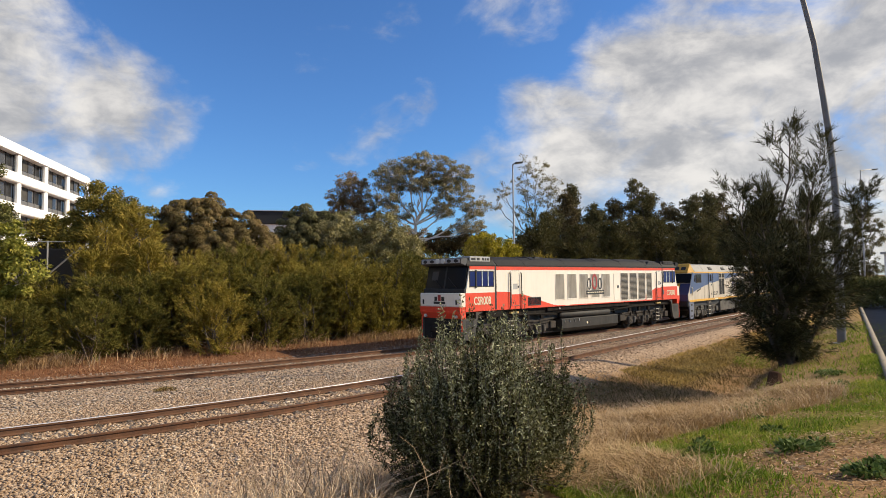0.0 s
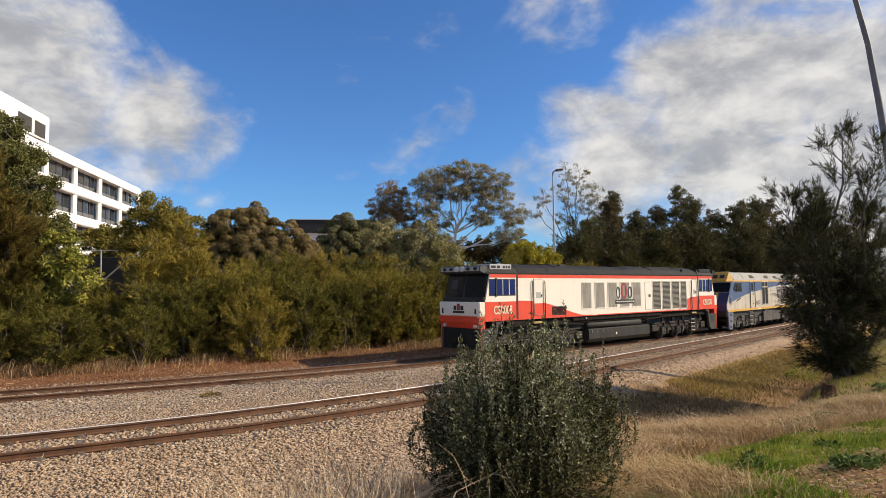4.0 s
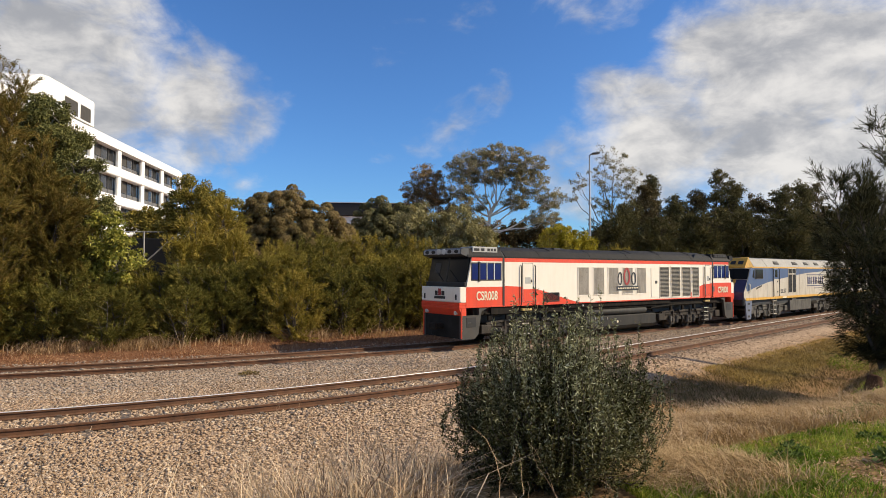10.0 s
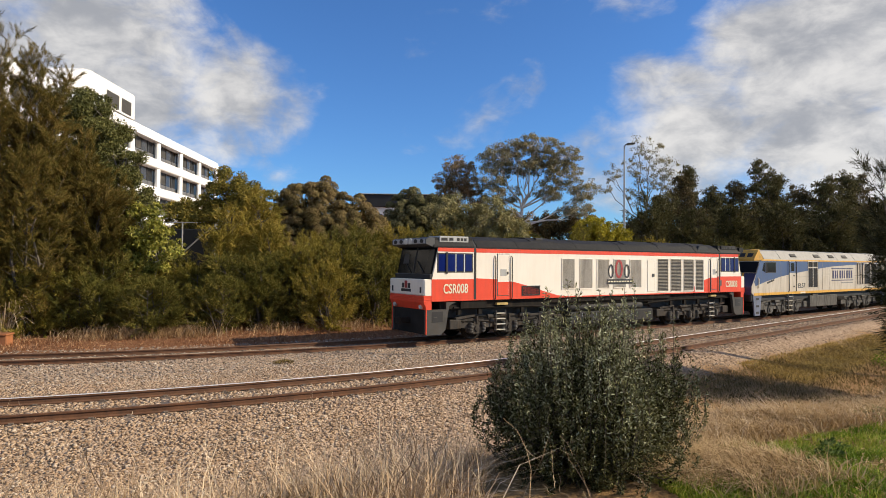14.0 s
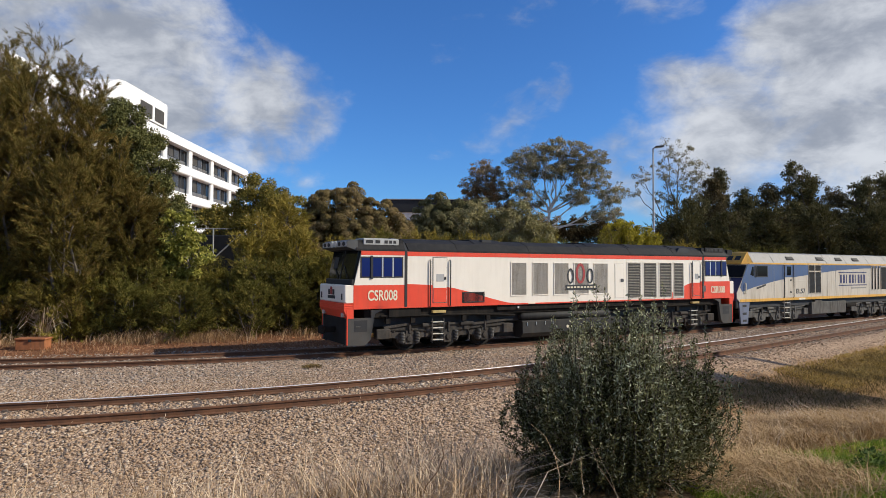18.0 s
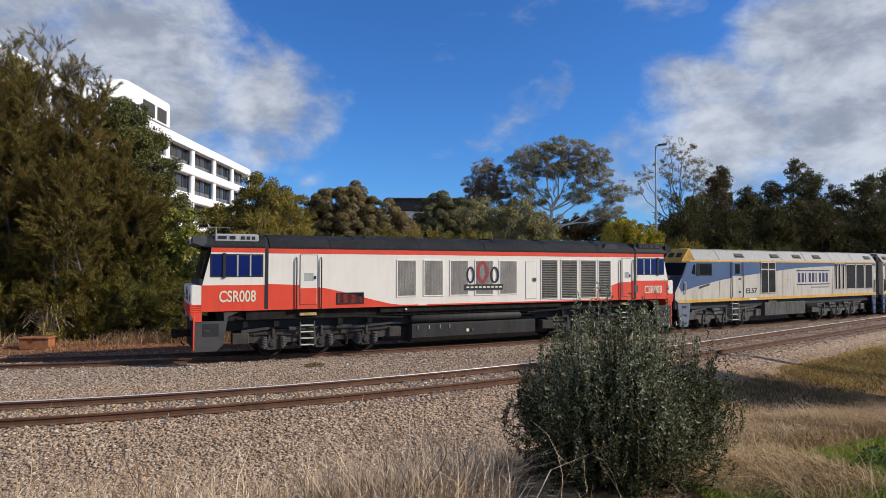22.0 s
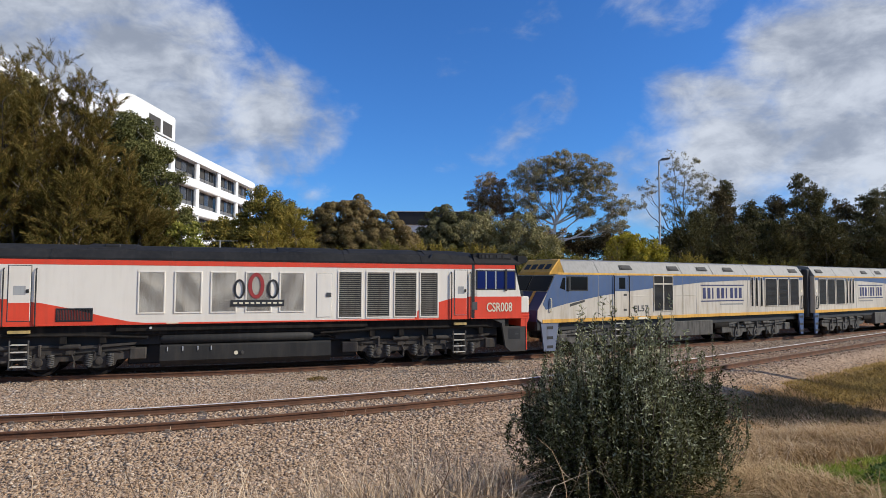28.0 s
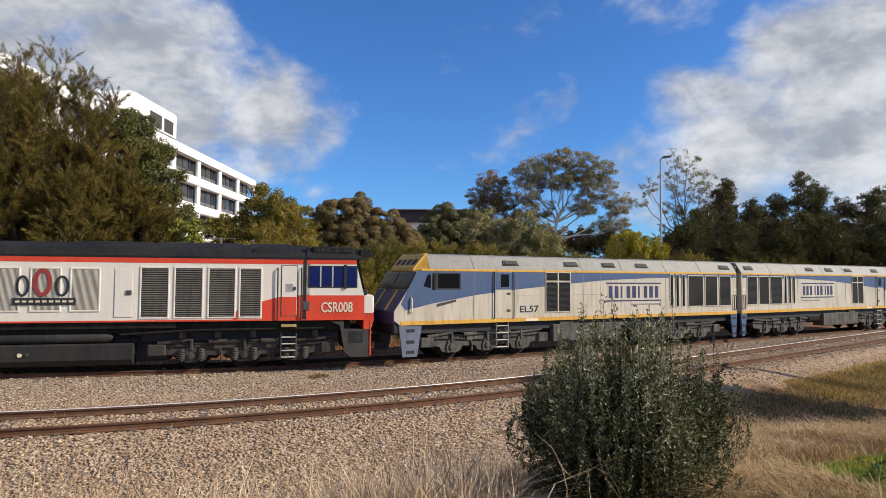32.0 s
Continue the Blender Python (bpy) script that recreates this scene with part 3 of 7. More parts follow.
    rise.operation = "MULTIPLY_ADD"
    L.new(gap.outputs[0], rise.inputs[0])
    L.new(sep.outputs[2], rise.inputs[1])
    L.new(ad.outputs[0], rise.inputs[2])
    L.new(rise.outputs[0], bp.inputs["Height"])
    L.new(bp.outputs[0], b.inputs["Normal"])
    return m


def make_ground():
    gx = np.concatenate([[-2500, -900, -350, -150, -80, -50], np.arange(-36, 60, 0.32), [64, 75, 95, 140, 220, 400, 900, 2500]])
    gy = np.concatenate([[-2500, -600, -150, -50, -20], np.arange(-8, 70, 0.32), [74, 85, 110, 160, 300, 700, 2500]])
    X, Y = np.meshgrid(gx, gy, indexing="ij")
    Z = height(X, Y)
    V = np.stack([X, Y, Z], -1).reshape(-1, 3)
    n, k = X.shape
    i = (np.arange(n - 1)[:, None] * k + np.arange(k - 1)[None]).ravel()
    F = np.stack([i, i + k, i + k + 1, i + 1], -1)
    me = raw_mesh("ground", V, F, ground_material(), True)
    x, y = V[:, 0], V[:, 1]
    dn, df = bank_line(x, y), off_line(FAR, x, y)
    edge = 5.0 - 2.1 * np.clip((x - 4) / 4, 0, 1)
    grav = np.clip(np.minimum((edge + 0.4 * wave(x, y, 0.9) - dn) / 0.7, (df + 3.4 + 0.5 * wave(x, y, 1.1)) / 1.0), 0, 1)
    right = np.clip((x - 3.8) / 1.0, 0, 1)
    # fresh grass behind the crest, a sunny strip beyond the hollow, patches among the litter
    green = np.clip(1.4 - np.abs(dn - 10.1 + 0.4 * wave(x, y, 0.8)) / 0.9, 0, 1) * right
    green = np.maximum(green, np.clip((dn - 9.6) / 1.5, 0, 1) * np.clip(1.1 * wave(x, y, 1.1, 4.0) + 0.9 * wave(y, x, 0.47, 2.3), 0, 1) * 0.8)
    green = np.maximum(green, np.clip(1 - np.abs(dn - 3.9) / 1.1, 0, 1) * np.clip((x - 11) / 4, 0, 1) * 0.7)
    green = green * np.where(dn > 6.5, np.clip((13.5 - x) / 3.0, 0.25, 1), 1)
    straw = np.clip(1.6 - np.abs(dn - 8.0) / 1.2, 0, 1)
    col = np.stack([green * (1 - grav), straw * (1 - grav), grav, np.where(df < -1.5, 0.0, 1.0)], -1)
    a = me.color_attributes.new("cover", "FLOAT_COLOR", "POINT")
    a.data.foreach_set("color", col.astype(np.float32).ravel())
    tagged(new("ground", me), "grassy railway bank with straw, soil and gravel", "ground", kind="structure")


def sweep(c, side, z, prof, x0, x1, step=0.5):
    """A rail-like bar along a centre line; prof: (across, up) outline."""
    xs = np.arange(x0, x1, step)
    y, s = line(c, xs)
    q = np.sqrt(1 + s * s)
    nx, ny = s / q, -1 / q
    b = Build()
    m = len(prof)
    for i in range(len(xs)):
        for a, h in prof:
            b.v.append((xs[i] + nx[i] * (side + a), y[i] + ny[i] * (side + a), z + h))
    for i in range(len(xs) - 1):
        for j in range(m):
            k = i * m
            b.f.append((k + j, k + (j + 1) % m, k + m + (j + 1) % m, k + m + j))
    b.f.append(tuple(range(m)))
    b.f.append(tuple(range((len(xs) - 1) * m, len(xs) * m)))
    return b


RAIL = [(-0.07, -0.16), (0.07, -0.16), (0.07, -0.148), (0.012, -0.125), (0.010, -0.05), (0.035, -0.038), (0.036, -0.008), (0.026, 0.0),
        (-0.026, 0.0), (-0.036, -0.008), (-0.035, -0.038), (-0.010, -0.05), (-0.012, -0.125), (-0.07, -0.148)]


def make_track(name, c, half, z, label, bare, shiny, x0=-60.0, x1=110.0):
    top = tagged(thing(name, label, "railway track"), kind="structure")
    for side, shine in ((half, bare[0]), (-half, bare[1])):
        r = part("rail", sweep(c, side, z, RAIL, x0, x1), RUST if not shine else RAIL_SIDE, top, smooth=True)
        if shine:
            part("running_surface", sweep(c, side, z, [(-0.034, 0.0), (0.034, 0.0), (0.032, 0.005), (-0.032, 0.005)], x0, x1), shiny, r, "bare steel rail top")
    # sleepers, one every 0.66 m along the line
    b = Build().box(-0.12, 0.12, -1.25, 1.25, -0.12, 0.0, 0.02)
    for s in (-half, half):
        b.box(-0.09, 0.09, s - 0.17, s + 0.17, 0.0, 0.016, 0.004)
        for a in (-0.115, 0.115):
            b.box(-0.05, 0.05, s + a - 0.03, s + a + 0.03, 0.012, 0.05, 0.01)
    me = mesh_of("sleeper", b, SLEEPER)
    xs = np.arange(x0, x1, 0.02)
    y, s = line(c, xs)
    d = np.concatenate([[0], np.cumsum(np.hypot(np.diff(xs), np.diff(y)))])
    for q in np.arange(0.3, d[-1], 0.66):
        x = float(np.interp(q, d, xs))
        if not -26 < x < 62:
            continue
        yy, ss = line(c, x)
        ob = new("sleeper", me)
        ob.parent = top
        ob.matrix_local = pose(x, float(yy), z - 0.178 + random.uniform(-0.012, 0.008), 0, 0, math.degrees(math.atan(ss)) + random.uniform(-0.8, 0.8))


def stones(name, n, place, lo, hi, label, mat_s):
    """Loose crushed stone: n small angular lumps, each its own island."""
    rng = np.random.default_rng(len(name) + n)
    P = place(rng, n)
    n = len(P)
    base = np.array([(1, 0, 0), (-1, 0, 0), (0, 1, 0), (0, -1, 0), (0, 0, 1), (0, 0, -1)], float)
    tri = np.array([(0, 2, 4), (2, 1, 4), (1, 3, 4), (3, 0, 4), (2, 0, 5), (1, 2, 5), (3, 1, 5), (0, 3, 5)])
    size = rng.uniform(lo, hi, (n, 1, 1)) * rng.uniform(0.42, 1.45, (n, 6, 1))
    q = rng.normal(size=(n, 3, 3))
    q, _ = np.linalg.qr(q)
    V = np.einsum("nij,kj->nki", q, base) * size
    V = (V + rng.normal(0, 0.34, V.shape) * size * 0.6) * np.array([1, 1, 0.5]) + P[:, None, :]
    F = (tri[None] + 6 * np.arange(n)[:, None, None]).reshape(-1, 3)
    tagged(new(name, raw_mesh(name, V.reshape(-1, 3), F, mat_s)), label, "ballast", kind="stuff")


def make_ballast():
    def bed(c, x0, x1, d0, d1, thin, foot=None):
        def place(rng, n):
            x = rng.uniform(x0, x1, n * 4)
            d = rng.uniform(d0, d1, n * 4)
            keep = rng.random(n * 4) < np.clip(thin(x), 0.12, 1)
            if foot:
                keep &= rng.random(n * 4) < np.clip((foot(x) - d) / 1.4, 0, 1)
            x, d = x[keep][:n], d[keep][:n]
            y, s = line(c, x)
            q = np.sqrt(1 + s * s)
            X, Y = x + d * s / q, y - d / q
            return np.stack([X, Y, height(X, Y) + rng.uniform(-0.014, 0.014, len(x))], -1)
        return place

    def toe(x):
        return np.interp(x, [-15, -4.5, -2.5, 3, 10], [5.4, 5.2, 4.3, 3.3, 2.7])

    stones("ballast", 84000, bed(NEAR, -15, 22, -5.6, 4.8, lambda x: (18 - x) / 20, toe), 0.027, 0.055, "crushed buff ballast round the near track", STONE)
    stones("ballast", 36000, bed(FAR, -18, 40, -3.8, 5.6, lambda x: (34 - x) / 30), 0.034, 0.068, "crushed grey-brown ballast round the far track", STONE_GREY)
    stones("ballast", 13000, bed(NEAR, -14, 34, -1.4, 1.5, lambda x: 1.0 - x / 50), 0.036, 0.07, "crushed ballast heaped round the sleepers", STONE)
    stones("ballast", 20000, bed(NEAR, -14, 24, 2.2, 5.6, lambda x: 1.0 - x / 40, lambda x: np.interp(x, [-15, 1, 5], [6.2, 6.2, 3.9])), 0.014, 0.036, "loose dark gravel at the foot of the bank", STONE_GREY)


make_ground()
make_track("railway_track", NEAR, 0.85, 0.35, "curving railway track with rusty and polished rails on ballast", (False, True), POLISHED)
make_track("railway_track", FAR, 0.80, 0.0, "curving railway track beside the casuarina hedge, under the train", (False, True), WORN_STEEL)
make_ballast()

# ---- locomotives (x runs back from the nose, z up from the rail top) ----


def side_box(b, x0, x1, z0, z1, side, y0, y1, c=0.008):
    """A box on one flank; y0, y1 count outward from the centre line."""
    return b.box(x0, x1, side * y0, side * y1, z0, z1, c)


def bogie(parent, x, pitch, r, material, springs, label):
    """Three-axle bogie with frame, springs, axle boxes and turning wheelsets; returns the wheelsets."""
    h = pitch + 1.15
    wheels = []
    b = Build()
    for s in (-1, 1):
        prof = [(-h, 0.70), (-h + 0.1, 0.58), (-pitch - 0.52, 0.52), (-pitch - 0.46, 0.34), (-pitch - 0.22, 0.26), (-pitch + 0.22, 0.26), (-pitch + 0.46, 0.34), (-pitch + 0.54, 0.52), (-0.58, 0.52),
                (-0.46, 0.34), (-0.22, 0.26), (0.22, 0.26), (0.46, 0.34), (0.58, 0.52), (pitch - 0.54, 0.52), (pitch - 0.46, 0.34), (pitch - 0.22, 0.26), (pitch + 0.22, 0.26), (pitch + 0.46, 0.34), (pitch + 0.52, 0.52),
                (h - 0.1, 0.58), (h, 0.70), (h, 0.92), (h - 0.25, 1.0), (pitch * 0.55, 0.93), (pitch * 0.25, 1.06), (-pitch * 0.25, 1.06), (-pitch * 0.55, 0.93), (-h + 0.25, 1.0), (-h, 0.92)]
        b.prism([(x + p, q) for p, q in prof], "y", s * 1.02, s * 1.16)
        for a in (-0.5, 0.5):
            b.box(x + a * pitch - 0.16, x + a * pitch + 0.16, s * 1.10, s * 1.22, 0.72, 1.08, 0.03)
    b.box(x - 0.35, x + 0.35, -1.05, 1.05, 0.72, 0.98, 0.03)
    for a in (-1, 1):
        b.box(x + a * (h - 0.12) - 0.08, x + a * (h - 0.12) + 0.08, -1.1, 1.1, 0.72, 0.9, 0.02)
    bg = part("bogie", b, material, parent, label)
    for a in (-pitch, 0.0, pitch):
        for s in (-1, 1):
            part("axle_box", Build().prism([(x + a - 0.14, 0.80), (x + a - 0.24, 0.52), (x + a - 0.20, 0.28), (x + a + 0.20, 0.28), (x + a + 0.24, 0.52), (x + a + 0.14, 0.80)], "y", s * 1.0, s * 1.22).box(x + a - 0.05, x + a + 0.05, s * 1.16, s * 1.26, 0.7, 1.1, 0.02).lathe((x + a, s * 1.22, 0.5), [(0.13, 0), (0.12, s * 0.05), (0.05, s * 0.06)], 12), material, bg)
        if springs:
            for s in (-1, 1):
                for o in (-0.33, 0.33):
                    coil = [(x + a + o + 0.105 * math.cos(k * 0.6283), s * 1.22 + 0.105 * math.sin(k * 0.6283), 0.36 + k * 0.0062) for k in range(61)]
                    part("coil_spring", Build().tube(coil, 0.021, 6), SPRING, bg, smooth=True)
                    part("spring_guide", Build().tube([(x + a + o, s * 1.22, 0.33), (x + a + o, s * 1.22, 0.76)], 0.07, 8), SPRING, bg, smooth=True)
    for s in (-1, 1):
        for a in (-0.5, 0.5):
            part("brake_cylinder", Build().tube([(x + a * pitch - 0.32, s * 1.2, 1.0), (x + a * pitch + 0.30, s * 1.2, 1.0)], [0.09, 0.09], 10), material, bg, smooth=True)
        part("brake_rigging", Build().tube([(x - h + 0.1, s * 1.19, 0.86), (x - 0.3, s * 1.2, 0.74), (x + 0.3, s * 1.2, 0.74), (x + h - 0.1, s * 1.19, 0.86)], 0.022, 6)
             .tube([(x - pitch, s * 1.21, 0.98), (x + pitch, s * 1.21, 0.98)], 0.018, 6), UNDER, bg)
    for s in (-1, 1):
        for a, e in ((-1, -0.62), (0.62, 1)):
            top = Build().prism([(x + a * h * 0.98 * (1 if a < 0 else 0.62), 0.92), (x + e * h * 0.98 * (1 if a > 0 else 1.0), 1.04), (x + e * h, 1.12), (x + a * h * (1 if a < 0 else 0.62), 1.02)], "y", s * 1.16, s * 1.24)
            part("equaliser_beam", top, material, bg)
        for k in range(7):
            part("frame_bolt", side_box(Build(), x - h + 0.45 + k * 0.82, x - h + 0.53 + k * 0.82, 0.78, 0.86, s, 1.16, 1.20, 0.01), material, bg)
        for a in (-0.5, 0.5):
            part("brake_hanger", Build().tube([(x + a * pitch, s * 1.18, 0.9), (x + a * pitch + 0.12, s * 1.2, 0.55), (x + a * pitch + 0.1, s * 1.18, 0.32)], [0.035, 0.03, 0.05], 6), material, bg)
    part("sand_box", Build().box(x - h - 0.30, x - h + 0.30, -1.27, -0.92, 0.52, 0.92, 0.03), material, bg)
    part("sand_box", Build().box(x + h - 0.22, x + h + 0.30, -1.27, -0.92, 0.52, 0.92, 0.03), material, bg)
    for a in (-pitch, 0.0, pitch):
        w = Build()
        for s in (-1, 1):
            w.lathe((0, 0, 0), [(r * 0.2, s * 0.86), (r * 0.78, s * 0.84), (r * 0.84, s * 0.88), (r, s * 0.88), (r * 1.01, s * 0.76), (r * 1.06, s * 0.745), (r * 1.06, s * 0.72), (r * 0.84, s * 0.72), (r * 0.78, s * 0.76), (r * 0.2, s * 0.72)], 28)
        w.tube([(0, -0.95, 0), (0, 0.95, 0)], 0.09, 10)
        ob = part("wheelset", w, TYRE, parent, "steel wheelset with worn rims", smooth=True)
        ob.location = (x + a, 0, r)
        wheels.append(ob)
    return wheels


def louvre_panel(parent, x0, x1, z0, z1, side, y, vertical, mat_bar, mat_back, frame_mat, n, name):
    """A framed panel of many slats on a flank."""
    b = Build()
    f = 0.05
    side_box(b, x0 - f, x1 + f, z1, z1 + f, side, y, y + 0.025)
    side_box(b, x0 - f, x1 + f, z0 - f, z0, side, y, y + 0.025)
    side_box(b, x0 - f, x0, z0, z1, side, y, y + 0.025)
    side_box(b, x1, x1 + f, z0, z1, side, y, y + 0.025)
    p = part(name, b, frame_mat, parent)
    part("grille_back", side_box(Build(), x0, x1, z0, z1, side, y - 0.02, y + 0.004), mat_back, p)
    s = Build()
    for i in range(n):
        if vertical:
            c = x0 + (x1 - x0) * (i + 0.5) / n
            w = (x1 - x0) / n * 0.33
            s.prism([(c - w, side * (y + 0.004)), (c + w, side * (y + 0.004)), (c + w * 0.4, side * (y + 0.018)), (c - w * 0.4, side * (y + 0.018))], "z", z0, z1)
        else:
            c = z0 + (z1 - z0) * (i + 0.5) / n
            w = (z1 - z0) / n * 0.24
            s.prism([(side * (y + 0.004), c - w), (side * (y + 0.004), c + w), (side * (y + 0.022), c - w * 0.2), (side * (y + 0.022), c - w)], "x", x0, x1)
    tagged(part("slats", s, mat_bar, p), "narrow ventilation slats", kind="stuff")
    return p


def rail_bar(parent, x, z0, z1, side, y):
    part("handrail", Build().tube([(x, side * y, z0), (x, side * (y + 0.06), z0 + 0.05), (x, side * (y + 0.06), z1 - 0.05), (x, side * y, z1)], 0.024, 8), BLACK, parent, "black upright handrail", True)


def steps(parent, x, w, side, z0, z1, n, mat_s, y=1.32):
    lad = part("step_ladder", side_box(Build(), x - w - 0.02, x - w + 0.02, z0 - 0.05, z1 + 0.15, side, y - 0.05, y), mat_s, parent)
    part("stringer", side_box(Build(), x + w - 0.02, x + w + 0.02, z0 - 0.05, z1 + 0.15, side, y - 0.05, y), mat_s, lad)
    for i in range(n):
        z = z0 + (z1 - z0) * i / (n - 1)
        part("tread", side_box(Build(), x - w + 0.02, x + w - 0.02, z - 0.02, z + 0.02, side, y - 0.2, y), LOUVRE, lad, "pale worn tread")


def csr_loco():
    T = thing("locomotive", "red and cream diesel locomotive with dark roof on the track", "locomotive", "locomotives of the train")
    W, LEN = 1.48, 22.0
    # cream hood between the cabs
    part("hood", Build().prism([(-W, 1.74), (W, 1.74), (W, 3.98), (1.30, 4.06), (-1.30, 4.06), (-W, 3.98)], "x", 2.26, 19.98), CREAM, T)
    roof = [(-1.50, 3.985), (-1.50, 4.05), (-1.22, 4.33), (-0.75, 4.50), (0.0, 4.55), (0.75, 4.50), (1.22, 4.33), (1.50, 4.05), (1.50, 3.985)]
    rf = part("roof", Build().prism(roof, "x", 2.30, 19.94), ROOF_DARK, T)
    for x in (4.6, 8.3, 11.4, 14.5, 17.6):
        part("roof_seam", Build().prism([(p * 1.004, q + 0.012) for p, q in roof], "x", x - 0.035, x + 0.035), ROOF_DARK, rf)
    for x0, x1 in ((5.6, 7.1), (12.0, 14.3), (14.7, 17.5), (17.8, 19.3)):
        part("roof_hatch", Build().prism([(p * 0.93, q + 0.05) for p, q in roof[1:-1]], "x", x0, x1), ROOF_DARK, rf)
    part("exhaust", Build().box(6.1, 6.6, -0.95, -0.65, 4.4, 4.56, 0.03), BLACK, rf)
    for s in (-1, 1):
        part("roof_vent", Build().prism([(17.9, 4.18), (18.9, 4.18), (18.7, 4.42), (18.1, 4.42)], "y", s * 1.18, s * 1.36), BLACK, rf)
    for s in (-1, 1):
        part("red_stripe", side_box(Build(), 2.24, 20.0, 3.80, 3.978, s, W, W + 0.008), RED, T)
        part("red_stripe", side_box(Build(), 0.2, 21.8, 1.742, 1.80, s, W, W + 0.010), RED, T)
        # red swoosh behind the front cab, and before the rear one
        part("red_flash", Build().prism([(2.26, 1.80), (7.5, 1.80), (7.0, 1.86), (6.2, 2.05), (5.3, 2.30), (4.4, 2.50), (3.4, 2.64), (2.26, 2.69)], "y", s * W, s * (W + 0.005)), RED, T)
        part("red_flash", Build().prism([(18.30, 1.80), (19.98, 1.80), (19.98, 2.67), (19.4, 2.66), (18.8, 2.58), (18.30, 2.44)], "y", s * W, s * (W + 0.005)), RED, T)
        part("red_flash", Build().prism([(17.30, 1.80), (17.46, 1.80), (17.46, 2.14), (17.30, 2.0)], "y", s * W, s * (W + 0.005)), RED, T)
        for x0, x1, lower in ((3.42, 4.05, False), (18.98, 19.52, True)):
            d = part("door", side_box(Build(), x0, x1, 1.92, 3.74, s, W, W + 0.022, 0.02), CREAM, T)
            part("door_seal", side_box(Build(), x0 - 0.025, x1 + 0.025, 1.90, 3.765, s, W - 0.01, W + 0.010, 0.02), VISOR, d, "grey door seal")
            part("door_red_panel", side_box(Build(), x0 + 0.01, x1 - 0.01, 1.93, 2.60 if lower else 2.52, s, W + 0.02, W + 0.026, 0.004), RED, d, "red lower door panel")
            part("door_handle", side_box(Build(), x1 - 0.12, x1 - 0.04, 2.85, 2.97, s, W + 0.02, W + 0.05), BLACK, d)
            part("notice", side_box(Build(), x0 + 0.14, x1 - 0.14, 2.78, 3.08, s, W + 0.022, W + 0.027, 0.002), VISOR_FACE, d, "pale worn notice")
            rail_bar(T, x0 - 0.14, 1.76, 3.66, s, W)
            rail_bar(T, x1 + 0.16, 1.76, 3.66, s, W)
            part("door_sill_step", side_box(Build(), x0, x1, 1.50, 1.60, s, 1.30, 1.46), STEP_YELLOW, T, "worn yellow step")
            steps(T, (x0 + x1) / 2, 0.27, s, 0.40, 1.12, 4, EL_GREY, 1.36)
        louvre_panel(T, 4.85, 5.85, 1.93, 2.28, s, W, True, BLACK, GRILLE, BLACK, 22, "air_intake")
        for x0, x1 in ((7.25, 8.15), (8.42, 9.36), (9.62, 10.55), (10.82, 11.78), (12.02, 12.98)):
            louvre_panel(T, x0 + 0.06, x1 - 0.06, 2.16, 3.56, s, W, True, LOUVRE, MESH_BACK, CREAM, 24, "filter_panel")
        side = part("access_door", side_box(Build(), 13.42, 13.98, 1.92, 3.56, s, W, W + 0.02, 0.02), CREAM, T)
        part("door_seal", side_box(Build(), 13.40, 14.0, 1.90, 3.58, s, W - 0.01, W + 0.008, 0.02), LOUVRE, side)
        part("latch", side_box(Build(), 13.78, 13.96, 2.68, 2.84, s, W + 0.02, W + 0.05), VISOR, side, "grey latch")
        for x0, x1 in ((14.26, 15.12), (15.36, 16.24), (16.48, 17.34), (17.54, 18.24)):
            louvre_panel(T, x0, x1, 1.90, 3.62, s, W, False, LOUVRE_DIM, BLACK, CREAM, 22, "radiator_grille")
        # operator's emblem: three blocks over a dark bar
        em = part("emblem", side_box(Build(), 10.32, 12.22, 2.34, 2.58, s, W + 0.026, W + 0.034, 0.003), LETTER_DARK, T, "dark emblem bar")
        for x0, x1, z1, mt, thick in ((10.42, 10.82, 3.34, LETTER_DARK, 0.60), (10.92, 11.50, 3.58, LOGO_RED, 0.54), (11.58, 12.02, 3.34, LETTER_DARK, 0.60)):
            q, xm, zm = Build(), (x0 + x1) / 2, (2.62 + z1) / 2
            rim = [(xm + (x1 - x0) * 0.5 * math.cos(k * math.pi / 8), zm + (z1 - 2.62) * 0.5 * math.sin(k * math.pi / 8)) for k in range(16)]
            hole = [(xm + (px - xm) * thick, zm + (pz - zm) * (thick + 0.18)) for px, pz in rim]
            for y0 in (W + 0.026, W + 0.034):
                q.v += [(px, s * y0, pz) for px, pz in rim] + [(px, s * y0, pz) for px, pz in hole]
            for k in range(16):
                n = (k + 1) % 16
                q.f += [(k, n, 16 + n, 16 + k), (32 + k, 32 + n, 48 + n, 48 + k), (k, n, 32 + n, 32 + k), (16 + k, 16 + n, 48 + n, 48 + k)]
            part("emblem_ring", q, mt, em, "plain oval emblem ring")
        for k in range(9):
            tagged(part("writing_bar", side_box(Build(), 10.42 + k * 0.2, 10.55 + k * 0.2, 2.43, 2.495, s, W + 0.033, W + 0.037, 0.001), LETTER, em))
        part("sill_placard", side_box(Build(), 8.2, 8.6, 1.76, 1.80, s, W + 0.01, W + 0.016, 0.002), LETTER, T)
        text_part("fleet_number", "CSR008", 0.56, pose(1.20, s * (W + 0.011), 2.24, 90, 0, 0 if s < 0 else 180), LETTER, T, "cream fleet number", 0.69, 0.009)
        text_part("fleet_number", "CSR008", 0.52, pose(20.98, s * (W + 0.011), 2.20, 90, 0, 0 if s < 0 else 180), LETTER, T, "cream fleet number", 0.69, 0.009)
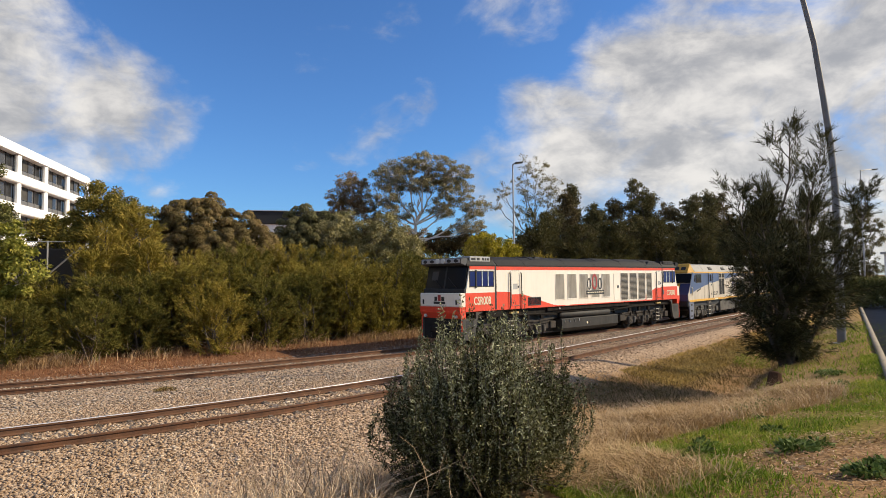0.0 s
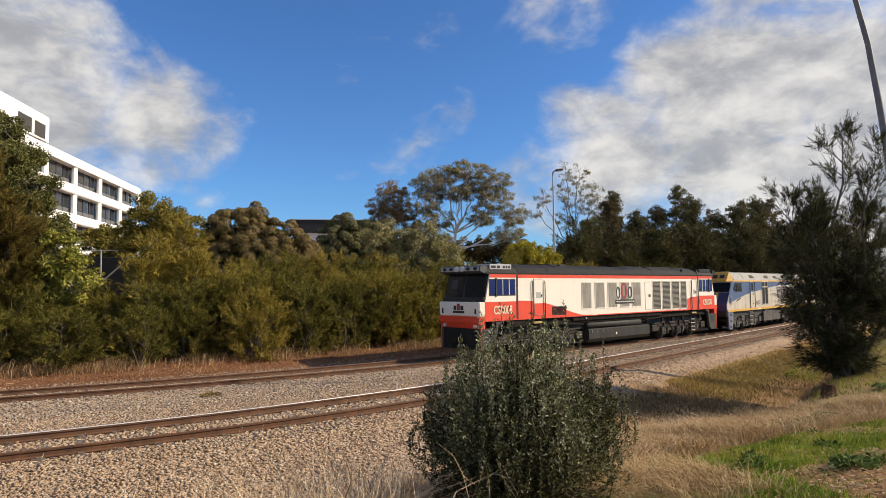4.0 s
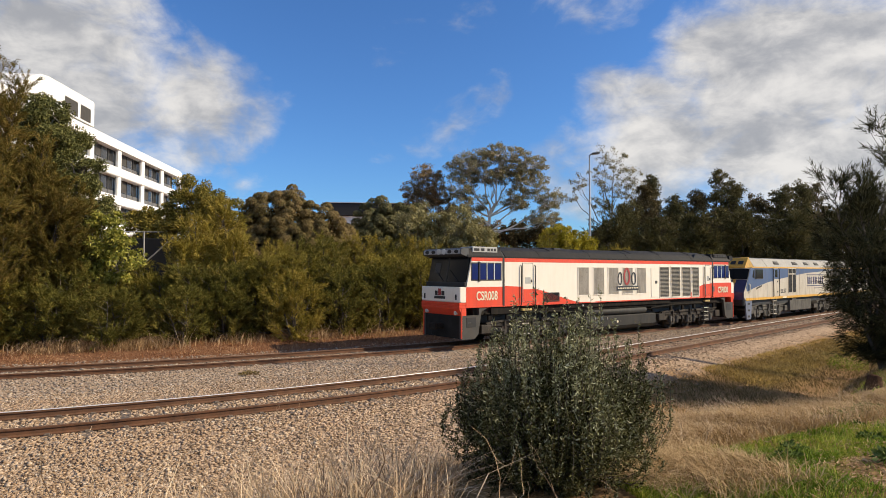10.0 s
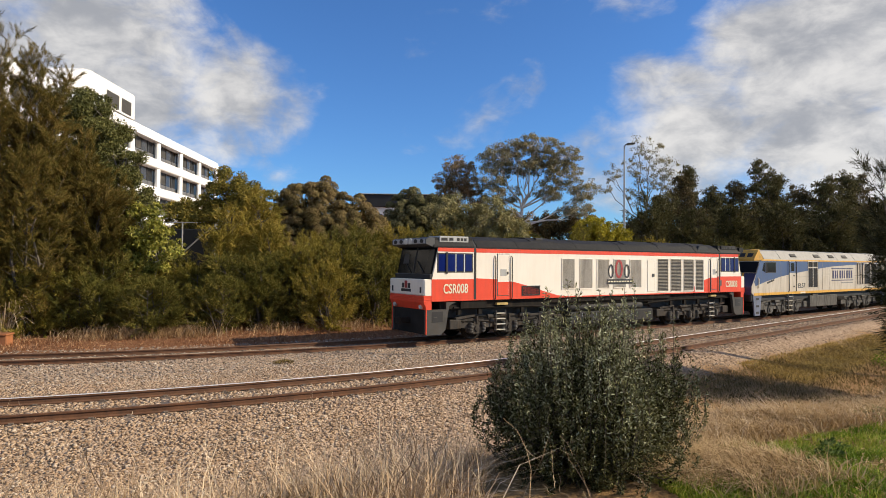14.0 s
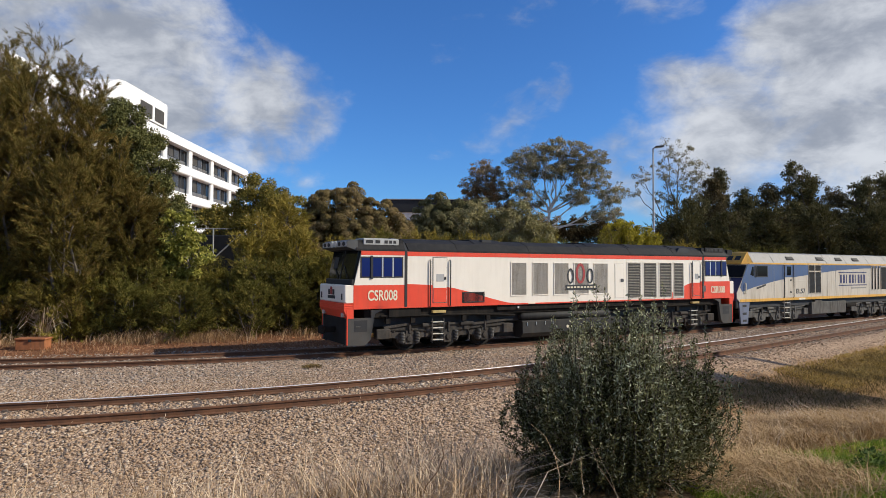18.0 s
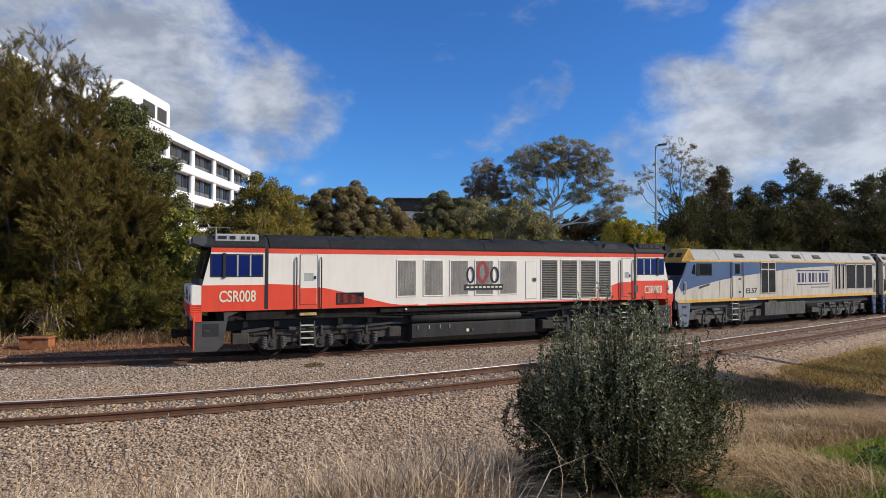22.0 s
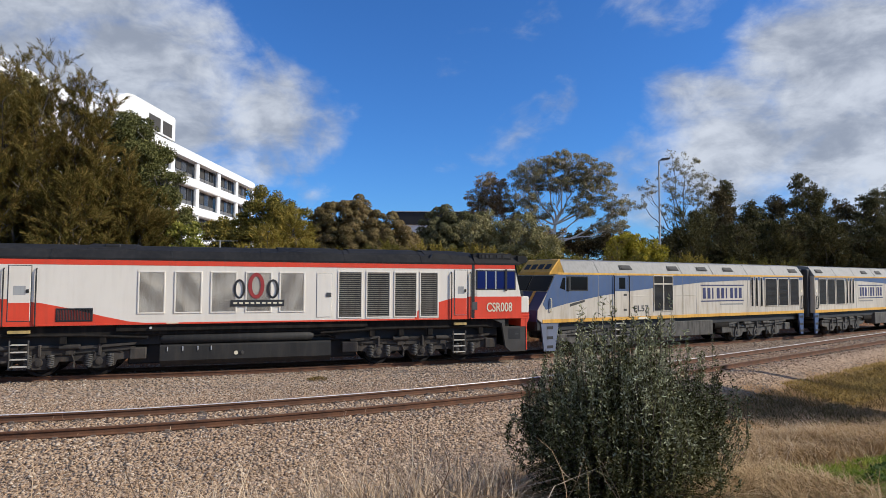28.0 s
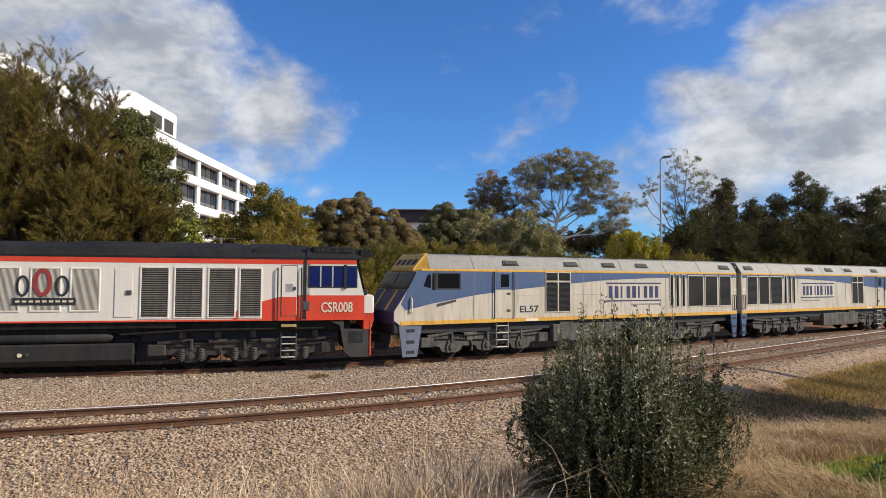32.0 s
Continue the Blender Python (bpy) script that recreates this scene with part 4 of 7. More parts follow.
    # both cabs
    for end in (0, 1):
        def ux(x):
            return x if end == 0 else LEN - x
        C = Build().prism([(ux(0.02), 2.66), (ux(2.14), 2.66), (ux(2.14), 3.98), (ux(0.34), 3.98)], "y", -W, W)
        cab = part("cab", C, CREAM, T, "cream cab with raked windscreen")
        part("cab_lower", Build().prism([(ux(0.0), 1.74), (ux(2.14), 1.74), (ux(2.14), 2.66), (ux(0.0), 2.66)], "y", -W, W), RED, cab, "red lower cab side")
        part("cab_joint", Build().prism([(-W - 0.012, 1.78), (-W - 0.012, 4.05), (-1.2, 4.36), (0, 4.58), (1.2, 4.36), (W + 0.012, 4.05), (W + 0.012, 1.78), (1.40, 1.78), (1.40, 3.9), (-1.40, 3.9), (-1.40, 1.78)], "x", ux(2.14), ux(2.26)), BLACK, T, "black rubber joint behind the cab")
        part("cab_roof", Build().prism([(ux(0.12), 3.985), (ux(2.14), 3.985), (ux(2.14), 4.44), (ux(0.05), 4.40), (ux(-0.24), 4.30), (ux(-0.22), 4.14)], "y", -1.34, 1.34)
             .prism([(-1.5, 3.985), (1.5, 3.985), (1.5, 4.06), (1.34, 4.30), (-1.34, 4.30), (-1.5, 4.06)], "x", ux(0.1), ux(2.14)), ROOF_DARK, cab, "sloping cab roof")
        part("visor", Build().prism([(ux(-0.26), 4.12), (ux(0.16), 3.985), (ux(0.16), 4.38), (ux(-0.14), 4.40), (ux(-0.27), 4.32)], "y", -1.46, 1.46), ROOF_DARK if end else VISOR, cab, "grey visor above the windscreen")
        for y in (-1.12, -0.62, 0.62, 1.12):
            o = Build()
            o.prism([(y + 0.15 * math.cos(a * math.pi / 6), 4.245 + 0.085 * math.sin(a * math.pi / 6)) for a in range(12)], "x", ux(-0.235), ux(-0.285))
            part("marker_light", o, BLACK, cab, "dark oval light housing")
        for y in (-0.2, 0.2):
            part("headlight", Build().prism([(y + 0.13 * math.cos(a * math.pi / 6), 4.25 + 0.13 * math.sin(a * math.pi / 6)) for a in range(12)], "x", ux(-0.25), ux(-0.30)), LAMP_GLASS, cab, "round headlight, unlit")
        ac = Build().box(ux(0.42), ux(1.92), -1.40, -0.5, 4.20, 4.475, 0.03)
        acp = part("air_conditioner", ac, ROOF_DARK if end else VISOR_FACE, T, "roof air-conditioning unit")
        part("visor_face", Build().box(ux(-0.262), ux(-0.275), -1.40, 1.40, 4.14, 4.33, 0.01), ROOF_DARK if end else VISOR_FACE, cab, "visor front")
        for a, e in ((0.52, 0.82), (0.92, 1.12), (1.3, 1.44), (1.5, 1.62), (1.68, 1.8)):
            part("slot", Build().box(ux(a), ux(e), -1.412, -1.38, 4.28, 4.40, 0.004), BLACK, acp)
        # windscreen, sill band and lower nose
        part("windscreen", Build().prism([(ux(-0.02), 2.86), (ux(0.10), 2.86), (ux(0.36), 3.99), (ux(0.22), 4.0)], "y", -1.40, 1.40), GLASS_DARK, cab, "dark raked windscreen")
        part("windscreen_blind", Build().prism([(ux(0.052), 3.30), (ux(0.075), 3.30), (ux(0.175), 3.75), (ux(0.155), 3.75)], "y", 0.55, 1.0), PILOT, cab, "pale blind behind the glass")
        part("windscreen_pillar", Build().prism([(ux(-0.03), 2.88), (ux(0.02), 2.88), (ux(0.27), 3.98), (ux(0.21), 3.98)], "y", -0.06, 0.06), BLACK, cab, "black centre pillar")
        for y0, y1 in ((-0.9, -0.2), (0.2, 0.9)):
            part("wiper", Build().tube([(ux(-0.04), y0, 2.92), (ux(0.08), y1, 3.42)], 0.018, 6), BLACK, cab)
        part("sill_band", Build().box(ux(-0.10), ux(0.12), -1.475, 1.475, 2.66, 2.88, 0.03), BLACK, cab, "black band below the windscreen")
        nose = part("nose", Build().box(ux(-0.36), ux(0.02), -1.47, 1.47, 1.98, 2.665, 0.04), CREAM, T, "cream nose panel")
        part("nose_lower", Build().prism([(ux(-0.36), 1.98), (ux(0.02), 1.98), (ux(0.02), 1.40), (ux(-0.20), 1.40), (ux(-0.36), 1.70)], "y", -1.46, 1.46), RED, cab, "red lower nose with ribs")
        for k in range(4):
            part("nose_rib", Build().box(ux(-0.375), ux(0.0), -1.475, 1.475, 1.74 + k * 0.065, 1.765 + k * 0.065, 0.006), RED, cab)
        eb = part("nose_emblem", Build().box(ux(-0.372), ux(-0.362), -0.42, 0.42, 2.12, 2.24, 0.002), LETTER_DARK, T, "dark nose emblem")
        for y0, y1, z1 in ((-0.36, -0.14, 2.48), (-0.10, 0.12, 2.58), (0.16, 0.36, 2.48)):
            part("emblem_block", Build().box(ux(-0.372), ux(-0.362), y0, y1, 2.27, z1, 0.01), LETTER_DARK if y0 != -0.10 else LOGO_RED, eb)
        for y in (-1.2, 1.2):
            part("nose_light", Build().box(ux(-0.375), ux(-0.35), y - 0.06, y + 0.06, 2.10, 2.34, 0.02), BLACK, nose)
            part("ditch_light", Build().tube([(ux(-0.24), y * 0.92, 1.52), (ux(-0.34), y * 0.92, 1.52)], 0.09, 14), LAMP_GLASS, T, "round ditch light", True)
        # pilot and coupler
        for s in (-1, 1):
            part("pilot", Build().prism([(ux(-0.24), 1.40), (ux(0.75), 1.40), (ux(0.75), 1.70), (ux(1.25), 1.70), (ux(0.9), 1.55), (ux(0.72), 0.56), (ux(0.5), 0.36), (ux(-0.24), 0.36)], "y", s * 1.30, s * 1.45), PILOT, T, "grey pilot plate")
        part("pilot_front", Build().box(ux(-0.22), ux(-0.10), -1.31, 1.31, 0.38, 1.40, 0.02), GRILLE, T, "dark front pilot plate")
        for s in (-1, 1):
            pk = part("pilot_pocket", side_box(Build(), ux(0.04), ux(0.58), 0.88, 1.32, s, 1.448, 1.458), BLACK, T, "dark step pocket")
            part("pocket_step", side_box(Build(), ux(0.12), ux(0.30), 1.06, 1.10, s, 1.456, 1.465, 0.004), PILOT, pk)
            part("pilot_edge", side_box(Build(), ux(-0.26), ux(-0.21), 0.40, 1.74, s, 1.40, 1.47), RED, T, "red pilot edge")
        part("coupler", Build().box(ux(-0.72), ux(-0.2), -0.14, 0.14, 0.78, 1.02, 0.04).box(ux(-0.86), ux(-0.66), -0.22, 0.2, 0.74, 1.06, 0.05), UNDER, T)
        part("air_hose", Build().tube([(ux(-0.24), 0.5, 0.95), (ux(-0.45), 0.5, 0.75), (ux(-0.5), 0.45, 0.5), (ux(-0.4), 0.4, 0.42)], 0.03, 8), BLACK, T, "", True)
        for s in (-1, 1):
            part("red_stripe", side_box(Build(), ux(0.30), ux(2.14), 3.82, 3.985, s, W, W + 0.009), RED, cab)
            wf = part("cab_window", side_box(Build(), ux(0.27), ux(2.08), 2.94, 3.76, s, W - 0.01, W + 0.014, 0.02), BLACK, T, "black-framed sliding cab window with blue blinds")
            for a in (0.73, 1.19, 1.63):
                part("window_divider", side_box(Build(), ux(a - 0.025), ux(a + 0.025), 2.97, 3.73, s, W + 0.012, W + 0.022, 0.004), BRIGHT, wf, "aluminium divider")
            for a, e in ((0.32, 0.68), (0.78, 1.14), (1.24, 1.58), (1.68, 2.02)):
                part("pane", side_box(Build(), ux(a), ux(e), 2.99, 3.71, s, W - 0.005, W + 0.019), GLASS_BLUE, wf, "dark blue glass")
            part("window_post", side_box(Build(), ux(0.68), ux(0.78), 2.90, 3.80, s, W + 0.014, W + 0.05), BLACK, wf, "black mirror post")
            part("white_corner", side_box(Build(), ux(-0.3), ux(0.03), 1.99, 2.65, s, W - 0.012, W - 0.006), CREAM, cab)
    for s in (-1, 1):
        part("side_box", side_box(Build(), 19.74, 19.98, 2.12, 2.44, s, W + 0.004, W + 0.03), VISOR, T, "dark recessed hand hold")
    # frame and underfloor
    for x in (2.6, 4.3, 6.0, 16.0, 17.7, 19.4):
        part("traction_motor", Build().box(x - 0.78, x + 0.78, -0.68, 0.68, 0.34, 1.36, 0.08), BLACK, T, "dark traction motor between the wheels")
    part("underfloor_duct", Build().box(0.9, 21.1, -1.0, 1.0, 0.98, 1.40, 0.04).box(6.9, 15.1, -0.75, 0.75, 0.30, 1.0, 0.05), BLACK, T, "black underfloor ducting")
    part("main_frame", Build().box(0.5, 21.5, -1.30, 1.30, 1.36, 1.74, 0.03).box(6.6, 15.4, -1.40, 1.40, 1.50, 1.74, 0.02), UNDER, T)
    part("fuel_tank", Build().prism([(-1.36, 0.95), (-1.30, 1.0), (1.30, 1.0), (1.36, 0.95), (1.36, 0.45), (1.2, 0.26), (-1.2, 0.26), (-1.36, 0.45)], "x", 8.0, 14.0), TANK, T, "grey fuel tank")
    for s in (-1, 1):
        part("air_reservoir", Build().tube([(8.0, s * 1.14, 1.20), (8.12, s * 1.14, 1.20), (13.2, s * 1.14, 1.20), (13.35, s * 1.14, 1.20)], [0.10, 0.19, 0.19, 0.10], 16), TANK, T, "long air reservoir", True)
        part("fuel_gauge", Build().tube([(10.55, s * 1.36, 0.66), (10.55, s * 1.385, 0.66)], 0.07, 14), LETTER, T, "white fuel gauge", True)
        part("filler_cap", Build().tube([(10.78, s * 1.36, 0.67), (10.78, s * 1.40, 0.67)], 0.06, 12), PILOT, T, "", True)
        for x in (8.25, 8.75, 9.25, 9.7):
            part("tank_bolt", side_box(Build(), x - 0.02, x + 0.02, 0.78, 0.94, s, 1.36, 1.39), BRIGHT, T)
        part("frame_pipe", Build().tube([(1.2, s * 1.33, 1.44), (5.5, s * 1.33, 1.40), (7.6, s * 1.30, 1.28)], 0.045, 8), UNDER, T)
        part("frame_pipe", Build().tube([(13.6, s * 1.32, 1.30), (16.0, s * 1.33, 1.42), (20.5, s * 1.33, 1.44)], 0.045, 8), UNDER, T)
        part("pipe_elbow", Build().tube([(13.3, s * 1.12, 1.2), (13.9, s * 1.12, 1.2), (14.2, s * 1.0, 1.1)], 0.06, 8), UNDER, T)
        for x in (1.5, 2.6, 5.0, 6.2, 15.6, 16.8, 18.0, 20.2):
            part("hanger_bracket", side_box(Build(), x - 0.10, x + 0.10, 1.12, 1.40, s, 1.22, 1.34), UNDER, T)
        part("equipment_locker", side_box(Build(), 1.5, 2.9, 1.40, 1.74, s, 1.30, 1.42), UNDER, T)
        part("marker_lamp", Build().tube([(7.7, s * 1.40, 1.62), (7.7, s * 1.46, 1.62)], 0.045, 10), LAMP_GLASS, T, "", True)
    wheels = bogie(T, 4.3, 1.80, 0.53, BOGIE, True, "three-axle bogie with coil springs") + bogie(T, 17.7, 1.80, 0.53, BOGIE, True, "three-axle bogie with coil springs")
    return T, wheels, 0.53


def el_loco(number, label):
    T = thing("locomotive", label, "locomotive", "locomotives of the train")
    W, LEN = 1.46, 20.3
    body = part("body", Build().prism([(1.30, 1.46), (20.25, 1.46), (20.25, 3.70), (1.30, 3.70)], "y", -W, W), EL_BODY, T, "pearl white body side")
    roof = [(-W - 0.005, 3.704), (-1.10, 4.26), (-0.5, 4.34), (0.5, 4.34), (1.10, 4.26), (W + 0.005, 3.704)]
    rf = part("roof", Build().prism(roof, "x", 1.28, 20.25), EL_ROOF, T, "weathered silver-grey sloping roof")
    for x in (3.4, 9.3, 11.8, 14.8, 17.4):
        part("roof_seam", Build().prism([(p * 1.006, q + 0.014) for p, q in roof], "x", x - 0.03, x + 0.03), EL_ROOF, rf)
    for x in (5.3, 8.7, 11.0, 13.2, 19.4):
        for s in (-1, 1):
            v = [(x - 0.42, s * 1.36, 3.88), (x + 0.42, s * 1.36, 3.88), (x + 0.36, s * 1.22, 4.09), (x - 0.36, s * 1.22, 4.09)]
            o = [(a, b + s * 0.025, c + 0.016) for a, b, c in v]
            part("roof_vent", Build().put(v + o, [(0, 1, 2, 3), (4, 5, 6, 7), (0, 1, 5, 4), (1, 2, 6, 5), (2, 3, 7, 6), (3, 0, 4, 7)]), BLACK, rf, "dark roof vent")
            i = [(x + (a - x) * 0.78, b + s * 0.012, 3.985 + (c - 3.985) * 0.7 + 0.008) for a, b, c in o]
            i2 = [(a, b + s * 0.006, c + 0.004) for a, b, c in i]
            part("vent_mesh", Build().put(i + i2, [(0, 1, 2, 3), (4, 5, 6, 7), (0, 1, 5, 4), (1, 2, 6, 5), (2, 3, 7, 6), (3, 0, 4, 7)]), PILOT, rf)
    # streamlined cab
    prof = [(-0.28, 1.66), (-0.26, 2.02), (0.30, 2.84), (0.72, 3.58), (1.30, 3.70), (1.30, 1.46), (0.0, 1.46)]
    cab = part("cab", Build().prism(prof, "y", -W, W), EL_BODY, T, "streamlined white cab")
    part("cab_hood", Build().prism([(0.70, 3.60), (0.72, 3.72), (1.22, 4.30), (1.34, 4.34), (1.34, 3.70)], "y", -1.12, 1.12)
         .put([(0.72, -1.12, 3.62), (1.30, -1.12, 4.28), (1.30, -W, 3.70), (0.74, -1.30, 3.62), (0.72, 1.12, 3.62), (1.30, 1.12, 4.28), (1.30, W, 3.70), (0.74, 1.30, 3.62)], [(0, 1, 2, 3), (4, 5, 6, 7)]), EL_YELLOW, cab, "yellow hood above the windscreen")
    for y in (-0.75, -0.25, 0.25, 0.75):
        part("headlight", Build().put([(0.86, y - 0.17, 3.84), (0.86, y + 0.17, 3.84), (1.06, y + 0.17, 4.07), (1.06, y - 0.17, 4.07), (0.83, y - 0.17, 3.87), (0.83, y + 0.17, 3.87), (1.03, y + 0.17, 4.10), (1.03, y - 0.17, 4.10)],
                                      [(0, 1, 2, 3), (4, 5, 6, 7), (0, 1, 5, 4), (1, 2, 6, 5), (2, 3, 7, 6), (3, 0, 4, 7)]), BLACK, cab, "dark light housing")
    for y0, y1 in ((-1.43, -0.04), (0.04, 1.43)):
        part("windscreen", Build().put([(0.29, y0, 2.88), (0.29, y1, 2.88), (0.67, y1, 3.54), (0.67, y0, 3.54), (0.26, y0, 2.895), (0.26, y1, 2.895), (0.64, y1, 3.555), (0.64, y0, 3.555)],
                                       [(0, 1, 2, 3), (4, 5, 6, 7), (0, 1, 5, 4), (1, 2, 6, 5), (2, 3, 7, 6), (3, 0, 4, 7)]), GLASS_DARK, cab, "raked dark windscreen")
    part("nose_stripe", Build().put([(-0.29, -1.44, 2.02), (-0.29, 1.44, 2.02), (0.27, 1.44, 2.84), (0.27, -1.44, 2.84), (-0.26, -1.44, 2.0), (-0.26, 1.44, 2.0), (0.30, 1.44, 2.82), (0.30, -1.44, 2.82)],
                                    [(0, 1, 2, 3), (4, 5, 6, 7), (0, 1, 5, 4), (1, 2, 6, 5), (2, 3, 7, 6), (3, 0, 4, 7)]), EL_LETTER, cab, "dark blue nose top")
    part("nose_front", Build().box(-0.315, -0.265, -1.43, 1.43, 1.52, 2.04, 0.02), EL_LETTER, cab, "dark blue nose front")
    for y in (-0.62, 0.62):
        part("nose_band", Build().put([(-0.295, y - 0.10, 2.03), (-0.295, y + 0.10, 2.03), (0.265, y + 0.10, 2.85), (0.265, y - 0.10, 2.85), (-0.300, y - 0.10, 2.035), (-0.300, y + 0.10, 2.035), (0.260, y + 0.10, 2.855), (0.260, y - 0.10, 2.855)],
                                      [(0, 1, 2, 3), (4, 5, 6, 7), (0, 1, 5, 4), (1, 2, 6, 5), (2, 3, 7, 6), (3, 0, 4, 7)]), EL_YELLOW, cab, "yellow stripe up the nose")
    part("lower_nose", Build().box(-0.30, 0.6, -1.40, 1.40, 1.10, 1.66, 0.06), BLACK, cab, "black lower nose")
    part("coupler", Build().box(-0.80, -0.2, -0.14, 0.14, 0.78, 1.02, 0.04), UNDER, T)
    part("coupler", Build().box(20.2, 20.6, -0.14, 0.14, 0.78, 1.02, 0.04), UNDER, T)
    for s in (-1, 1):
        # blue sweep, narrowing towards the tail
        part("blue_sweep", Build().prism([(0.02, 2.30), (0.30, 2.84), (0.74, 3.60), (20.2, 3.60), (20.2, 3.44), (14.0, 3.40), (10.8, 3.28), (8.4, 3.10), (5.4, 2.84), (3.4, 2.62), (1.4, 2.30), (0.2, 2.05)], "y", s * W, s * (W + 0.006)), EL_BLUE, body, "blue sweep along the side")
        part("yellow_line", side_box(Build(), 0.9, 20.25, 3.61, 3.705, s, W, W + 0.014), EL_YELLOW, body, "yellow line under the roof")
        part("yellow_line", side_box(Build(), 0.0, 20.25, 1.46, 1.62, s, W, W + 0.012), EL_YELLOW, body, "yellow sill line")
        w = part("cab_window", side_box(Build(), 1.38, 2.72, 2.86, 3.54, s, W, W + 0.012, 0.03), BLACK, T, "black-framed cab side window")
        part("pane", side_box(Build(), 1.66, 2.66, 2.92, 3.50, s, W + 0.008, W + 0.016), GLASS_DARK, w, "dark glass")
        part("quarter_light", Build().prism([(1.0, 3.0), (1.32, 2.92), (1.32, 3.48), (1.18, 3.46)], "y", s * W, s * (W + 0.012)), GLASS_DARK, cab)
        rail_bar(T, 1.5, 2.86, 3.5, s, W)
        part("white_handrail", Build().tube([(0.45, s * (W + 0.02), 1.95), (0.45, s * (W + 0.08), 2.0), (0.45, s * (W + 0.08), 2.5), (0.45, s * (W + 0.02), 2.55)], 0.03, 8), LETTER, cab, "", True)
        part("mirror_slot", Build().prism([(1.6, 2.16), (2.5, 2.36), (2.5, 2.46), (1.6, 2.28)], "y", s * W, s * (W + 0.01)), PILOT, body)
        d = part("door", side_box(Build(), 4.42, 5.28, 1.62, 3.60, s, W + 0.006, W + 0.02, 0.015), EL_BODY, T, "white side door")
        part("door_blue_panel", side_box(Build(), 4.43, 5.27, 2.85, 3.59, s, W + 0.019, W + 0.024, 0.004), EL_BLUE, d)
        part("door_window", side_box(Build(), 4.70, 5.12, 2.96, 3.50, s, W + 0.022, W + 0.030, 0.03), GLASS_DARK, d)
        for x in (4.36, 5.36):
            rail_bar(T, x, 1.62, 3.6, s, W)
        for k in range(2):
            part("foot_hold", side_box(Build(), 5.0, 5.2, 1.9 + 0.72 * k, 2.0 + 0.72 * k, s, W + 0.018, W + 0.03), PILOT, d)
        for z0, z1, n in ((3.24, 3.58, 7), (1.86, 3.16, 24)):
            for x0, x1 in ((7.14, 7.78), (7.86, 8.50)):
                louvre_panel(T, x0, x1, z0, z1, s, W + 0.006, False, GRILLE, BLACK, EL_BODY, n, "air_grille")
        # operator's board: two navy rules and a row of plain letter bars
        bd = Build()
        side_box(bd, 10.72, 14.4, 3.10, 3.16, s, W, W + 0.012, 0.002)
        side_box(bd, 10.72, 14.4, 2.26, 2.32, s, W, W + 0.012, 0.002)
        bo = part("name_board", bd, EL_LETTER, T, "navy rules of the operator's board")
        for k in range(9):
            x = 10.86 + k * 0.385
            q = side_box(Build(), x + 0.03, x + (0.13 if k in (2, 5) else 0.26), 2.42, 2.99, s, W, W + 0.012, 0.002)
            part("letter_bar", q, EL_LETTER, bo)
        part("small_writing", side_box(Build(), 12.3, 14.3, 2.06, 2.14, s, W, W + 0.006, 0.001), EL_ROOF, bo, "pale grey illegible line")
        for x in (15.03, 15.45, 15.9):
            louvre_panel(T, x + 0.05, x + 0.22, 1.96, 3.56, s, W, True, GRILLE, BLACK, EL_BODY, 3, "narrow_vent")
        for x0, x1 in ((16.42, 17.50), (17.72, 18.62), (18.86, 19.72)):
            louvre_panel(T, x0, x1, 1.96, 3.50, s, W + 0.006, False, GRILLE, BLACK, EL_BODY, 30, "radiator_grille")
        for x in (19.98, 20.14):
            rail_bar(T, x, 1.7, 2.5, s, W)
        part("tail_marker", side_box(Build(), 19.98, 20.14, 2.70, 2.86, s, W, W + 0.02), LETTER, body)
        for x in (3.36, 9.3, 10.35, 14.75):
            part("body_seam", side_box(Build(), x - 0.012, x + 0.012, 1.63, 3.60, s, W + 0.004, W + 0.009, 0.002), EL_ROOF, body)
        part("rib", side_box(Build(), 5.5, 7.0, 2.60, 2.63, s, W, W + 0.012, 0.004), EL_BODY, body)
        part("rib", side_box(Build(), 8.7, 10.3, 2.60, 2.63, s, W, W + 0.012, 0.004), EL_BODY, body)
        if number:
            text_part("fleet_number", number, 0.40, pose(6.20, s * (W + 0.004), 1.98, 90, 0, 0 if s < 0 else 180), LETTER_DARK, T, "black fleet number", 1.3, 0.008)
        # pilots with step pockets at both ends
        for x0, x1, x2, x3, mt in ((-0.06, 0.95, 0.75, 0.12, EL_PALE_BLUE), (19.75, 20.3, 20.2, 19.95, EL_BLUE)):
            pl = part("pilot", Build().prism([(x0, 1.46), (x1, 1.46), (x2, 0.22), (x3, 0.22)], "y", s * 1.36, s * 1.44), mt, T, "painted step pilot")
            for z in (0.34, 0.74, 1.18):
                part("step_pocket", side_box(Build(), (x0 + x1) / 2 - 0.18, (x0 + x1) / 2 + 0.18, z, z + 0.13, s, 1.44, 1.448), BLACK, pl)
        steps(T, 4.85, 0.30, s, 0.40, 1.30, 4, EL_ROOF, 1.40)
        part("equipment_case", side_box(Build(), 7.6, 11.8, 0.50, 1.28, s, 0.7, 1.38, 0.03), EL_GREY, T, "grey underfloor equipment case")
        part("equipment_case", side_box(Build(), 8.0, 8.8, 1.22, 1.44, s, 0.8, 1.38, 0.02), EL_GREY, T)
        part("air_reservoir", Build().tube([(12.1, s * 1.1, 0.95), (13.3, s * 1.1, 0.95)], 0.2, 14), UNDER, T, "", True)
        part("sill_placard", side_box(Build(), 6.0, 6.7, 1.47, 1.58, s, W + 0.012, W + 0.02, 0.002), LETTER, body)
